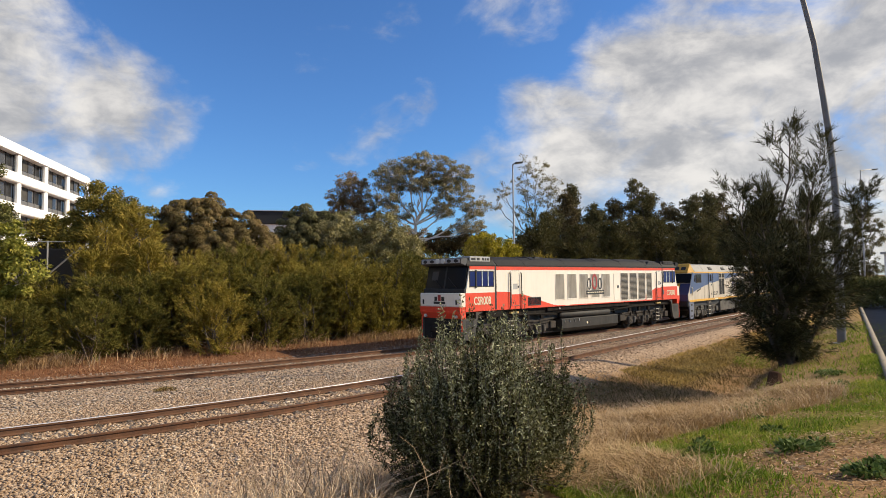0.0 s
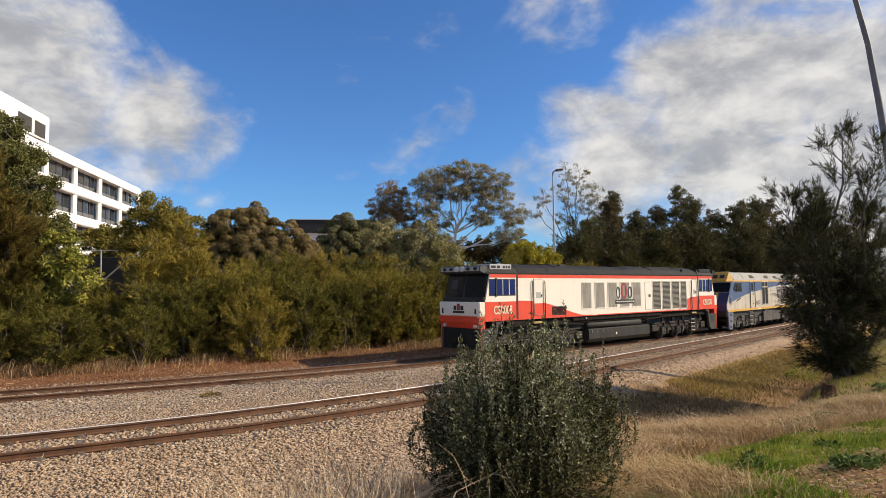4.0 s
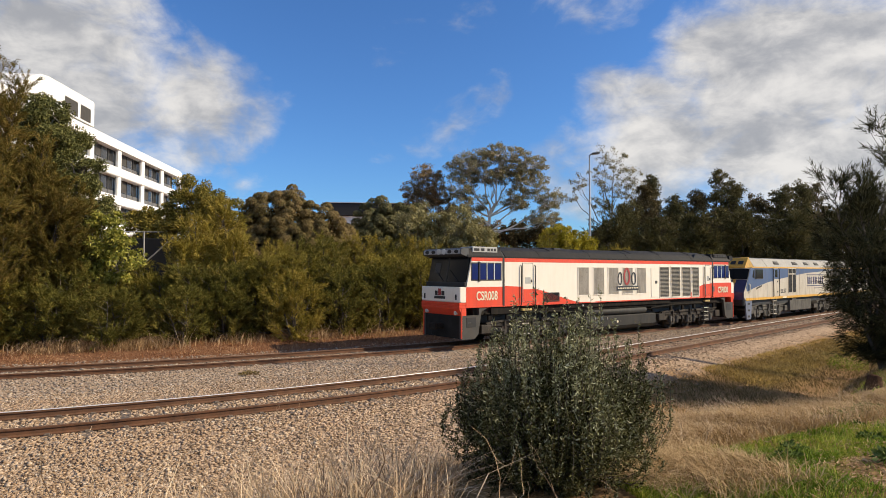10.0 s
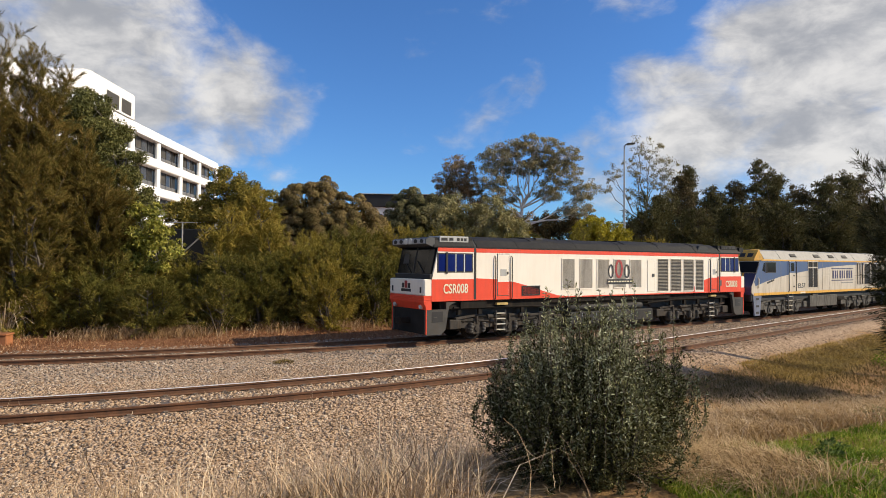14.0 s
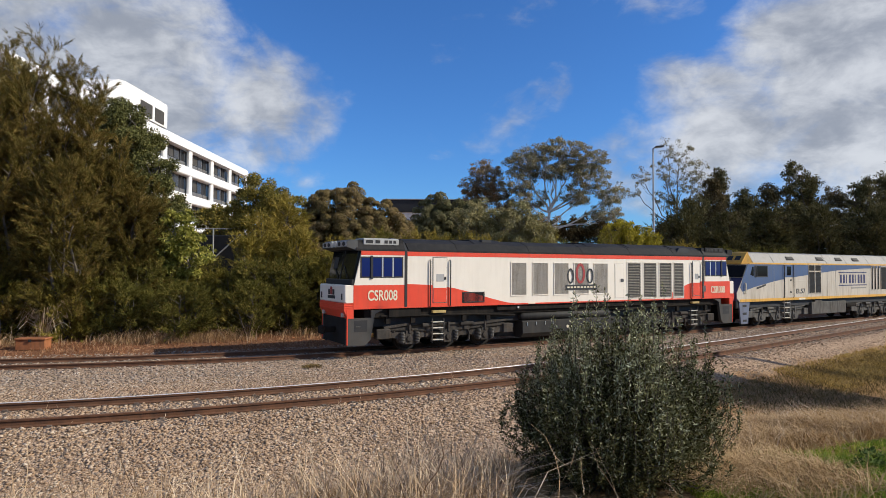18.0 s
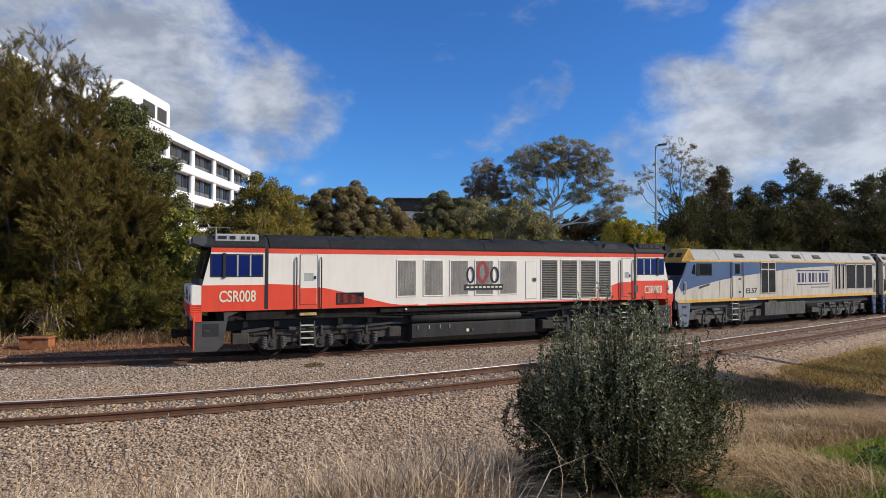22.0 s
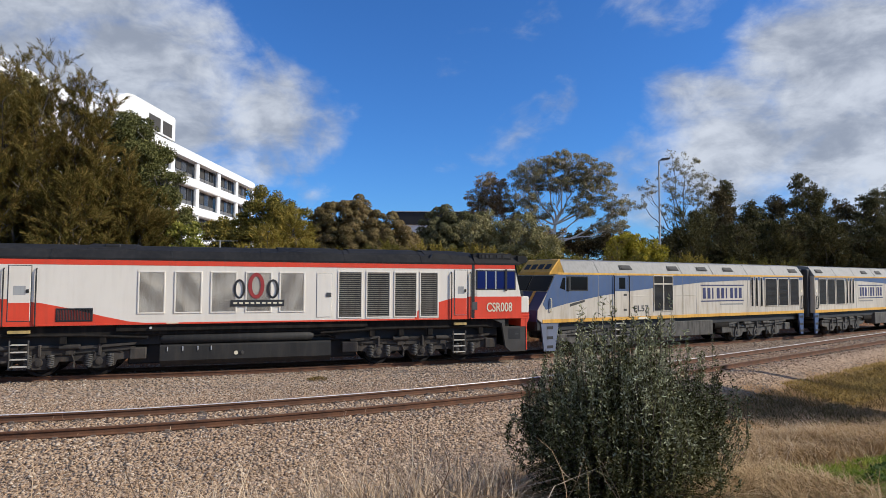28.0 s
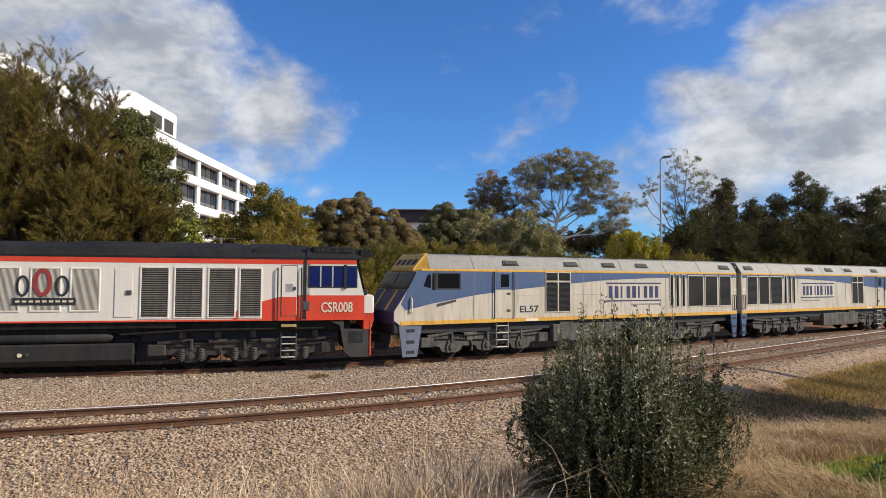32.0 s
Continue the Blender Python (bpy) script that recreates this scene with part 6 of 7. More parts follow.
def make_middle_trees():
    lumpy("rounded_shrub", (-7.0, 50.0, 0.3), [(-0.9, 0, 4.4, 3.7, 2.8, 5.0), (2.3, -0.5, 3.8, 2.2, 2.2, 4.0), (-3.0, -0.6, 3.8, 1.8, 2.0, 4.2), (0.6, -1.4, 3.2, 3.0, 1.8, 3.6), (4.0, 0, 3.0, 1.5, 1.8, 3.3)], L_LUMP, "dense rounded shrub of brown-tipped lumps", 101, 0.50, 1150, 0.068, 1.75)
    lumpy("rounded_shrub", (0.4, 55.0, 0.4), [(-0.8, 0, 5.2, 2.2, 1.8, 3.9), (2.0, 0, 5.0, 2.0, 1.6, 3.7), (-3.0, 0, 3.8, 1.8, 1.6, 2.8)], L_LUMP_D, "dark green rounded shrub before the black roof", 102, 0.52, 800, 0.09, 1.8)
    leafy_tree("shrub", (4.5, 51.0, 0.3), [(-1.6, 0, 6.6, 1.9, 1.6, 2.1), (1.2, 0, 6.4, 2.0, 1.6, 2.2), (3.4, 0, 5.4, 1.6, 1.6, 1.9), (0, 0, 4.0, 3.4, 1.6, 2.2)], 34000, L_LUMP_G, BARK_GREY, "pale grey-green feathery shrub", 103, 0.22, 0.06, 0.42, 320, 0.10, hollow=0.1, category="shrub", up=0.5)
    leafy_tree("shrub", (9.6, 60.0, 0.3), [(-0.6, 0, 5.6, 2.0, 1.8, 1.8), (2.0, 0, 3.6, 2.0, 1.8, 1.6)], 14000, L_AUTUMN, BARK_GREY, "brownish undergrowth shrub beneath the gum tree", 106, 0.2, 0.08, 0.45, 160, 0.08, hollow=0.1, category="shrub")
    gum_tree((13.0, 75.0, 0.5), (0.05, 0.0, 9.6), [(-2.9, 0, 15.4, 2.2, 2.0, 1.3), (-0.7, 0.4, 16.6, 1.9, 1.8, 1.0), (1.9, 0, 17.0, 2.2, 2.0, 1.1), (4.9, 0.3, 15.6, 2.0, 1.8, 1.3), (5.0, -0.5, 13.2, 2.2, 2.0, 1.3), (7.6, 0, 11.4, 1.7, 1.6, 1.5), (-3.9, 0, 12.8, 1.9, 1.8, 1.5),
              (0.6, 0.5, 14.2, 2.4, 2.0, 1.0), (6.6, 0, 9.2, 1.9, 1.6, 0.9), (-2.2, 0, 10.9, 2.0, 1.5, 1.3), (3.2, -0.4, 11.2, 2.0, 1.5, 1.1), (2.8, 0.5, 15.2, 1.8, 1.6, 1.0)], 56000, L_GUM, "spreading gum tree with pale limbs and thin brown-green foliage", 104, 0.19, 820)
    gum_tree((5.9, 77.0, 0.5), (0.1, 0.0, 8.6), [(-0.6, 0, 14.4, 1.7, 1.6, 1.2), (-2.2, 0, 12.4, 1.3, 1.4, 1.2), (1.0, 0, 12.0, 1.6, 1.6, 1.3), (-1.6, 0, 10.4, 1.6, 1.5, 1.1), (2.0, 0, 10.4, 1.4, 1.4, 1.2), (-0.4, 0, 12.6, 1.5, 1.4, 1.1)], 24000, L_GUM_B, "smaller gum tree with brown-tinged foliage", 105, 0.12, 330)
    for i, (x, y, z, r) in enumerate(((11.4, 82.0, 7.4, 3.0), (17.2, 79.0, 7.4, 2.6), (7.4, 70.0, 7.0, 2.4), (21.0, 78.0, 7.2, 2.6), (14.4, 84.0, 7.8, 3.4), (8.6, 82.0, 8.0, 2.6))):
        leafy_tree("tree", (x, y, 0.4), [(0, 0, z, r, 2.4, 2.4), (0.4, 0, z * 0.5, r, 2.4, 2.2)], 15000, L_GUM_B if i in (0, 4) else L_DARK_B, BARK_DARK, "brownish low tree in the belt behind the railway", 110 + i, 0.26, 0.12, 0.55, 170, 0.15, hollow=0.1)
    leafy_tree("wattle_shrub", (18.8, 62.0, 0.4), [(-0.8, 0, 5.6, 2.2, 2.0, 2.1), (1.4, 0, 5.2, 1.7, 2.0, 2.0)], 17000, L_YELLOW, BARK_DARK, "golden-yellow flowering wattle beside the lamp post", 120, 0.2, 0.11, 0.45, 190, 0.08, hollow=0.15, category="shrub")
    casuarina("casuarina", (25.4, 66.0, 0.4), 9.8, 6.2, 15000, L_CAS_W, "drooping olive casuarina beside the lamp post", 121, stems=5, size=1.2, wide=1.5)
    gum_tree((30.2, 80.0, 0.5), (0.0, 0.0, 8.0), [(-1.0, 0, 18.2, 0.7, 0.7, 1.9), (0.6, 0, 16.8, 1.5, 1.4, 1.7), (2.6, 0, 15.2, 1.4, 1.4, 1.7), (-1.6, 0, 15.2, 1.3, 1.4, 1.4), (-4.4, 0, 14.4, 1.2, 1.0, 1.2), (0.6, 0, 13.4, 1.9, 1.6, 1.5), (-5.2, 0, 12.6, 1.0, 1.0, 0.7), (3.6, 0, 12.8, 1.2, 1.2, 1.5), (-1.4, 0, 11.4, 1.6, 1.4, 1.2)], 8000, L_GUM, "thin sparse tree with bare twigs showing", 122, 0.13, 230, BARK_GREY, "sparse_tree", 0.55)


def make_right_trees():
    spots = [(29.0, 72.0, 11.6, 2.8), (33.0, 75.0, 14.2, 2.4), (35.0, 78.0, 15.8, 2.0), (37.2, 76.0, 12.9, 2.6), (40.4, 76.0, 13.6, 2.6), (43.4, 76.0, 16.2, 2.8), (45.8, 77.0, 15.2, 2.4), (47.6, 76.0, 13.0, 2.8), (51.2, 75.0, 14.2, 3.4), (55.0, 77.0, 15.2, 3.0), (59.6, 80.0, 15.6, 3.4),
             (64.0, 78.0, 13.6, 3.4), (70.0, 84.0, 15.0, 4.0), (76.0, 86.0, 13.0, 4.0), (82.0, 88.0, 16.5, 4.4), (90.0, 86.0, 15.0, 4.6), (32.4, 70.0, 9.6, 3.0), (45.5, 70.0, 9.0, 3.4), (53.0, 72.0, 9.8, 3.6), (38.5, 71.0, 9.4, 3.4), (36.0, 84.0, 12.0, 4.4), (41.5, 86.0, 12.6, 4.6), (49.4, 85.0, 12.8, 4.6), (57.8, 86.0, 13.2, 4.8), (66.0, 90.0, 13.0, 5.0), (30.6, 84.0, 10.0, 3.6), (73.0, 92.0, 13.0, 5.0)]
    for i, (x, y, h, r) in enumerate(spots):
        g = random.Random(600 + i)
        lobes = [(g.uniform(-0.4, 0.4), 0, h - 1.3, r * 0.34, r * 0.5, 1.3)]
        for k in range(9):
            f = 0.86 - k * 0.075
            lobes.append(((-1) ** k * r * g.uniform(0.1, 0.55) * min(1, 0.5 + k * 0.12), g.uniform(-0.8, 0.8), h * f, r * g.uniform(0.38, 0.62), r * 0.6, h * 0.05 + g.uniform(0.3, 0.8)))
        lobes.append((0.2, 0, h * 0.18, r, r * 0.7, h * 0.16))
        brown = i % 3 == 1
        leafy_tree("tree", (x, y, 0.5), lobes, 19000, L_DARK_B if brown else L_DARK, BARK_DARK, "dark brownish eucalypt in the tree belt behind the train" if brown else "dark eucalypt in the tree belt behind the train", 130 + i, 0.22, 0.095, 0.46, 330, 0.16, 0.3, 0.25, 0.1, group="tree belt")
    for i, (x, y, h) in enumerate(((36.0, 68.0, 8.8), (42.0, 69.0, 9.6), (49.0, 69.5, 9.4), (57.0, 72.0, 10.4), (31.0, 67.0, 8.4))):
        casuarina("casuarina", (x, y, 0.4), h, 5.4, 12000, L_CAS_W, "drooping olive-brown casuarina in the tree belt", 160 + i, stems=5, size=1.3, wide=1.6, group="tree belt")
    casuarina("casuarina", (15.35, 17.5, lift(15.35, 17.5)), 3.9, 3.1, 25000, L_CAS_R, "dark drooping casuarina thicket at the foot of the young tree", 151, stems=7, low=0.0, size=0.85, wide=0.62, tight=0.12, rise=0.5, hung=-0.45, splay=0.34, full=(0.35, 0.65, 1.15, 1.0, 0.55), loose=0.5, needle=0.8)
    casuarina("casuarina", (15.3, 17.7, lift(15.3, 17.7)), 7.9, 4.4, 34000, L_CAS_R, "open young casuarina with rising plumes beside the tall pole", 152, lean=(0.06, -0.01), stems=7, low=0.30, size=0.74, spread=0.55, wide=0.6, tight=0.09, rise=1.2, plumes=0.75, hung=0.0, splay=0.40, needle=0.8, full=(0.9, 1.0, 0.95, 0.62, 0.25))


def make_olive():
    """The olive bush in the foreground: upright whippy stems set with narrow leaves."""
    rng = np.random.default_rng(11)
    wood, P, D, Y = Build(), [], [], []
    for i in range(1120):
        a, r = rng.uniform(0, 2 * math.pi), rng.random() ** 0.55
        shoot = 740 <= i < 800
        skirt = i >= 800
        if shoot:
            r *= 0.75
        out = r * 1.58 * (0.84 + 0.16 * math.sin(3 * a + 0.8) + 0.10 * math.sin(7 * a))
        top = 2.36 * (1 - 0.47 * r ** 1.9) * (0.90 + 0.13 * math.sin(5 * a + 2)) * rng.uniform(0.72, 1.05) + (rng.uniform(0.12, 0.42) if shoot else 0)
        q = np.array([math.cos(a) * out, math.sin(a) * out, top])
        if skirt:
            out = (0.35 + 0.65 * rng.random()) * 1.22
            q = np.array([math.cos(a) * out, math.sin(a) * out, rng.uniform(-0.22, 0.3) if i % 2 else rng.uniform(0.2, 1.2)])
            q[1] *= 1.5 if q[1] < 0 else 1.0
        elif rng.random() < 0.35 and not shoot:
            k = rng.uniform(0.2, 0.8)
            q *= np.array([0.55 + 0.5 * k, 0.55 + 0.5 * k, k])
        p = np.array([math.cos(a) * out * 0.18, math.sin(a) * out * 0.18, -0.1 if i < 40 else rng.uniform(0.1, 0.45 if skirt else 0.8)])
        bow = np.array([math.cos(a), math.sin(a), -0.5]) * out * rng.uniform(0.15, 0.42)
        pts = [p + (q - p) * t + bow * math.sin(math.pi * t) for t in np.linspace(0, 1, 5)]
        wood.tube(pts, [0.016 if i < 40 else 0.009, 0.008, 0.006, 0.004, 0.002], 3)
        m = rng.integers(100, 140)
        t = 0.28 + 0.72 * rng.random(m) ** 0.75
        base = p + (q - p) * t[:, None] + bow * np.sin(math.pi * t)[:, None]
        ax = (q - p) / np.linalg.norm(q - p)
        P.append(base + unit(rng, m) * 0.022)
        D.append(ax * 0.6 + unit(rng, m) * 0.95 + np.array([0, 0, 0.12]))
        # more pale leaves towards the top and outside, imitating where light falls
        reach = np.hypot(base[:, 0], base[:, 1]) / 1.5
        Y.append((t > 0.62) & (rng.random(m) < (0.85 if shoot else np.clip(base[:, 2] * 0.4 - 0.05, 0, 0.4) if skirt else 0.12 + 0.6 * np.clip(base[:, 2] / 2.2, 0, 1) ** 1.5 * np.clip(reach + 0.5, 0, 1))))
    P, D, Y = np.concatenate(P), np.concatenate(D), np.concatenate(Y)
    V, F = kites(P, D, rng.uniform(0.034, 0.070, len(P)), rng.uniform(0.0095, 0.017, len(P)), rng)
    # young: leaves coloured as lit; old: leaves coloured with the crown's inner shade
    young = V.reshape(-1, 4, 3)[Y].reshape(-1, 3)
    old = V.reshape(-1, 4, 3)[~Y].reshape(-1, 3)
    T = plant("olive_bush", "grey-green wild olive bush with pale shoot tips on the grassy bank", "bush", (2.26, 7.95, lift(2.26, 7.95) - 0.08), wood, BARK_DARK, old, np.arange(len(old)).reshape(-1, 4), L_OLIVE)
    o = new("lit_pale_leaves", raw_mesh("lit_pale_leaves", young, np.arange(len(young)).reshape(-1, 4), L_OLIVE_TIP))
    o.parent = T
    tagged(o, "pale silvery leaf tips, gathered outside and up high as if lit")


def tufts(name, n, place, hlo, hhi, width, leaf, label, seed, lean=0.35, curl=0.25, drift=(0.0, 0.0)):
    """Grass: thin curved blades, each of a strip and a pointed end; drift: the way most of them lie over."""
    rng = np.random.default_rng(seed)
    P = place(rng, n)
    n = len(P)
    L = rng.uniform(hlo, hhi, (n, 1))
    a = rng.uniform(0, 2 * math.pi, n)
    o = np.stack([np.cos(a) + drift[0], np.sin(a) + drift[1], np.zeros(n)], -1)
    lean = lean * rng.random((n, 1)) ** 0.7
    k1 = P + np.array([0, 0, 1]) * L * 0.55 + o * L * lean * 0.45
    k2 = k1 + np.array([0, 0, 1]) * L * (0.45 - curl * rng.random((n, 1))) + o * L * (lean + curl * rng.random((n, 1)))
    s = np.stack([-np.sin(a + 0.9), np.cos(a + 0.9), np.zeros(n)], -1) * width * rng.uniform(0.6, 1.4, (n, 1))
    V = np.stack([P - s, P + s, k1 + s * 0.7, k1 - s * 0.7, k2], 1).reshape(-1, 3)
    i = 5 * np.arange(n)[:, None]
    F = np.concatenate([i + np.array([[0, 1, 2]]), i + np.array([[0, 2, 3]]), i + np.array([[3, 2, 4]])])
    tagged(new(name, raw_mesh(name, V, F, leaf)), label, "grass", kind="stuff")


def litter(name, n, place, llo, lhi, width, leaf, label, seed):
    """Bits of bark and straw lying about, tipped a little."""
    rng = np.random.default_rng(seed)
    P = place(rng, n)
    n = len(P)
    a = rng.uniform(0, 2 * math.pi, n)
    d = np.stack([np.cos(a), np.sin(a), rng.normal(0, 0.22, n)], -1) * rng.uniform(llo, lhi, (n, 1))
    s = np.stack([-np.sin(a), np.cos(a), rng.normal(0, 0.5, n)], -1) * width * rng.uniform(0.5, 1.5, (n, 1))
    P = P + np.array([0, 0, 1]) * rng.uniform(0.002, 0.03, (n, 1))
    V = np.stack([P - s, P + s, P + d + s * 0.6, P + d - s * 0.6], 1).reshape(-1, 3)
    tagged(new(name, raw_mesh(name, V, np.arange(n * 4).reshape(n, 4), leaf)), label, "litter", kind="stuff")


def stalks(name, n, place, hlo, hhi, width, leaf, label, seed):
    """Dead flower stalks: crooked stems of four joints with thin side twigs."""
    rng = np.random.default_rng(seed)
    P = place(rng, n)
    V, F = [], []

    def strand(p, d, length, w, k):
        q = np.array([d[1], -d[0], 0.0])
        q = q / max(np.linalg.norm(q), 1e-6)
        b = sum(len(x) for x in V)
        rows = []
        for i in range(k + 1):
            ww = w * (1 - 0.75 * i / k)
            rows += [p - q * ww, p + q * ww]
            d = d + rng.normal(size=3) * 0.24
            d = d / np.linalg.norm(d)
            p = p + d * length / k
        V.append(np.array(rows))
        for i in range(k):
            j = b + 2 * i
            F.append((j, j + 1, j + 3, j + 2))
        return rows

    for p in P:
        h = rng.uniform(hlo, hhi)
        a, l = rng.uniform(0, 2 * math.pi), rng.random() ** 1.3 * 1.1
        rows = strand(p, np.array([math.cos(a) * l, math.sin(a) * l, 1.0]), h, width * rng.uniform(0.6, 1.5), 5)
        for k in range(rng.integers(1, 5)):
            j = rng.integers(2, 5)
            strand((rows[2 * j] + rows[2 * j + 1]) / 2, unit(rng, 1)[0] + np.array([0, 0, 0.7]), h * rng.uniform(0.15, 0.4), width * 0.5, 3)
    tagged(new(name, raw_mesh(name, np.concatenate(V), np.array(F), leaf)), label, "grass", kind="stuff")


def on_ground(x, y, dz=0.0):
    return np.stack([x, y, height(x, y) + dz], -1)


def band(rng, n, x0, x1, d0, d1, c=NEAR, power=1.0, patch=None):
    """Random places between two distances from a track, in clumps."""
    x = rng.uniform(x0, x1, n)
    d = d0 + (d1 - d0) * rng.random(n) ** power
    y, s = line(c, x)
    q = np.sqrt(1 + s * s)
    X, Y = x + d * s / q, y - d / q
    if d0 > 2.5:
        d = d + crest_swing(X) * np.clip((d - 4.0) / 2.0, 0, 1)
        X, Y = x + d * s / q, y - d / q
    if patch:
        k = rng.random(n) < np.clip(0.5 + patch[2] * wave(X, Y, patch[0], patch[1]), 0.04, 1)
        X, Y = X[k], Y[k]
    # nothing dense grows close round the olive bush
    k = ((X - 2.1) / 1.4) ** 2 + ((Y - 6.9) / 2.1) ** 2 > 1
    X, Y = X[k], Y[k]
    return on_ground(X, Y)


def make_grass():
    stalks("dead_stalks", 1700, lambda r, n: band(r, n, -12, -1.7, 6.0, 9.8, patch=(1.3, 2.3, 0.7)), 0.4, 1.1, 0.0085, L_STALK, "tall pale dead stalks in the foreground", 19)
    stalks("dead_stalks", 70, lambda r, n: band(r, n, -9, 3, -1.3, 1.6, patch=(1.7, 0.5, 0.9)), 0.12, 0.42, 0.006, L_STALK, "small dry weeds between the rails", 37)
    stalks("dead_stalks", 7, lambda r, n: on_ground(r.uniform(0.9, 2.9, n), r.uniform(5.7, 6.6, n)), 0.5, 1.1, 0.006, L_STALK, "tall pale dead stalks before the olive bush", 20)
    stalks("dead_stalks", 150, lambda r, n: on_ground(-2.3 + 2.6 * r.random(n) ** 1.1, r.uniform(5.7, 7.4, n)), 0.4, 1.0, 0.007, L_STALK, "tangle of pale dead stalks beside the olive bush", 38)
    tufts("dry_grass", 24000, lambda r, n: band(r, n, -15, -1.2, 5.2, 10.0, patch=(1.1, 0.3, 0.8)), 0.25, 0.85, 0.0048, L_STALK, "tall pale dry grass in the foreground", 21, 1.0, 0.45)
    tufts("dry_grass", 40000, lambda r, n: band(r, n, -15, -0.6, 5.0, 10.0, patch=(1.5, 1.3, 0.7)), 0.08, 0.34, 0.0055, L_STRAW, "matted dry grass at the foot of the bank", 22, 1.2, 0.45)
    tufts("dry_grass", 52000, lambda r, n: band(r, n, -2.5, 5.6, 6.5, 9.3, patch=(0.9, 2.3, 0.35)), 0.12, 0.34, 0.006, L_STRAW, "long matted straw-coloured grass along the crest", 23, 1.9, 0.45, (-0.8, -0.2))
    tufts("dry_grass", 11000, lambda r, n: band(r, n, -3.4, -0.6, 9.0, 11.4, patch=(1.3, 1.7, 0.5)), 0.10, 0.36, 0.0055, L_STRAW, "tangled dry grass beside the olive bush", 43, 1.7, 0.45, (-0.5, -0.2))
    tufts("dry_grass", 5000, lambda r, n: band(r, n, -2.8, 5.4, 6.8, 9.5, patch=(1.2, 0.7, 0.7)), 0.2, 0.5, 0.005, L_STALK, "pale bent grass stems along the crest", 35, 1.9, 0.4, (-0.6, 0.0))
    tufts("dry_grass", 5000, lambda r, n: band(r, n, 5.5, 20.0, 6.4, 8.6, patch=(0.9, 2.3, 0.8)), 0.05, 0.16, 0.008, L_STRAW, "straw-coloured grass further along the crest", 33, 1.6, 0.5, (-0.8, -0.2))
    # darker blades put the hollow's shade into the grass colour
    tufts("dry_grass", 52000, lambda r, n: band(r, n, 2.0, 24.0, 3.0, 6.9, patch=(0.9, 1.3, 0.25)), 0.06, 0.2, 0.009, L_HOLLOW, "olive dry grass with the hollow's shade in its colour", 30, 1.2, 0.5)
    tufts("green_grass", 42000, lambda r, n: band(r, n, -1.5, 10.0, 9.4, 11.0, patch=(0.8, 4.0, 0.55)), 0.04, 0.13, 0.006, L_GRASS, "fresh green grass along the bank", 24, 0.9, 0.4)
    tufts("green_grass", 15000, lambda r, n: on_ground(r.uniform(2.7, 4.9, n), 6.9 + 0.75 * r.normal(size=n)), 0.04, 0.13, 0.0055, L_GRASS, "green grass at the foot of the olive bush", 44, 1.0, 0.4)
    tufts("dry_grass", 5000, lambda r, n: on_ground(r.uniform(2.9, 4.6, n), 7.4 + 0.6 * r.normal(size=n)), 0.10, 0.30, 0.0055, L_STRAW, "tangled dry grass beside the olive bush", 45, 1.7, 0.45, (-0.5, -0.2))
    tufts("green_grass", 12000, lambda r, n: band(r, n, 5.0, 22.0, 6.6, 10.2, patch=(0.8, 4.0, 0.5)), 0.06, 0.17, 0.010, L_GRASS, "green grass beside the kerb", 34, 0.9, 0.4)
    tufts("green_grass", 36000, lambda r, n: band(r, n, -6.5, 9.0, 10.0, 14.5, patch=(1.1, 4.0, 1.4)), 0.03, 0.09, 0.006, L_GRASS, "short patchy grass among the litter", 31, 1.1, 0.4)
    # brighter blades put sunlight into the strip's colour
    tufts("green_grass", 34000, lambda r, n: band(r, n, 9.5, 34.0, 2.7, 4.6, patch=(0.8, 1.0, 0.6)), 0.05, 0.15, 0.011, L_SUNNY, "yellow-green grass strip beside the gravel, sunlight in its colour", 25, 1.1, 0.4)
    litter("bark_litter", 120000, lambda r, n: band(r, n, -6.5, 10.0, 9.4, 14.5, patch=(0.9, 6.0, 0.9)), 0.025, 0.075, 0.0045, L_MULCH, "brown bark litter and straw on the bank", 26)
    tufts("dry_grass", 13000, lambda r, n: band(r, n, -22, 18, -7.4, -3.6, FAR, 1.0, (0.9, 3.0, 0.8)), 0.04, 0.22, 0.012, L_RUSTY, "rust-coloured dead grass below the hedge", 27, 0.9, 0.4)
    litter("leaf_litter", 16000, lambda r, n: band(r, n, -22, 18, -7.4, -3.2, FAR, 1.0, (0.7, 1.0, 0.7)), 0.06, 0.26, 0.010, L_RUSTY, "rust-brown needle litter below the hedge", 41)
    stalks("dead_twigs", 150, lambda r, n: band(r, n, -22, 12, -7.4, -5.4, FAR, 1.0, (0.6, 2.0, 0.9)), 0.5, 1.5, 0.012, L_STALK, "bare pale dead twigs at the foot of the hedge", 42)
    tufts("dry_grass", 9000, lambda r, n: band(r, n, -22, 12, -7.6, -5.7, FAR, 1.0, (0.55, 5.0, 0.9)), 0.25, 0.8, 0.010, L_FRINGE, "brown dead fronds and grass at the foot of the hedge", 28, 0.9, 0.45)


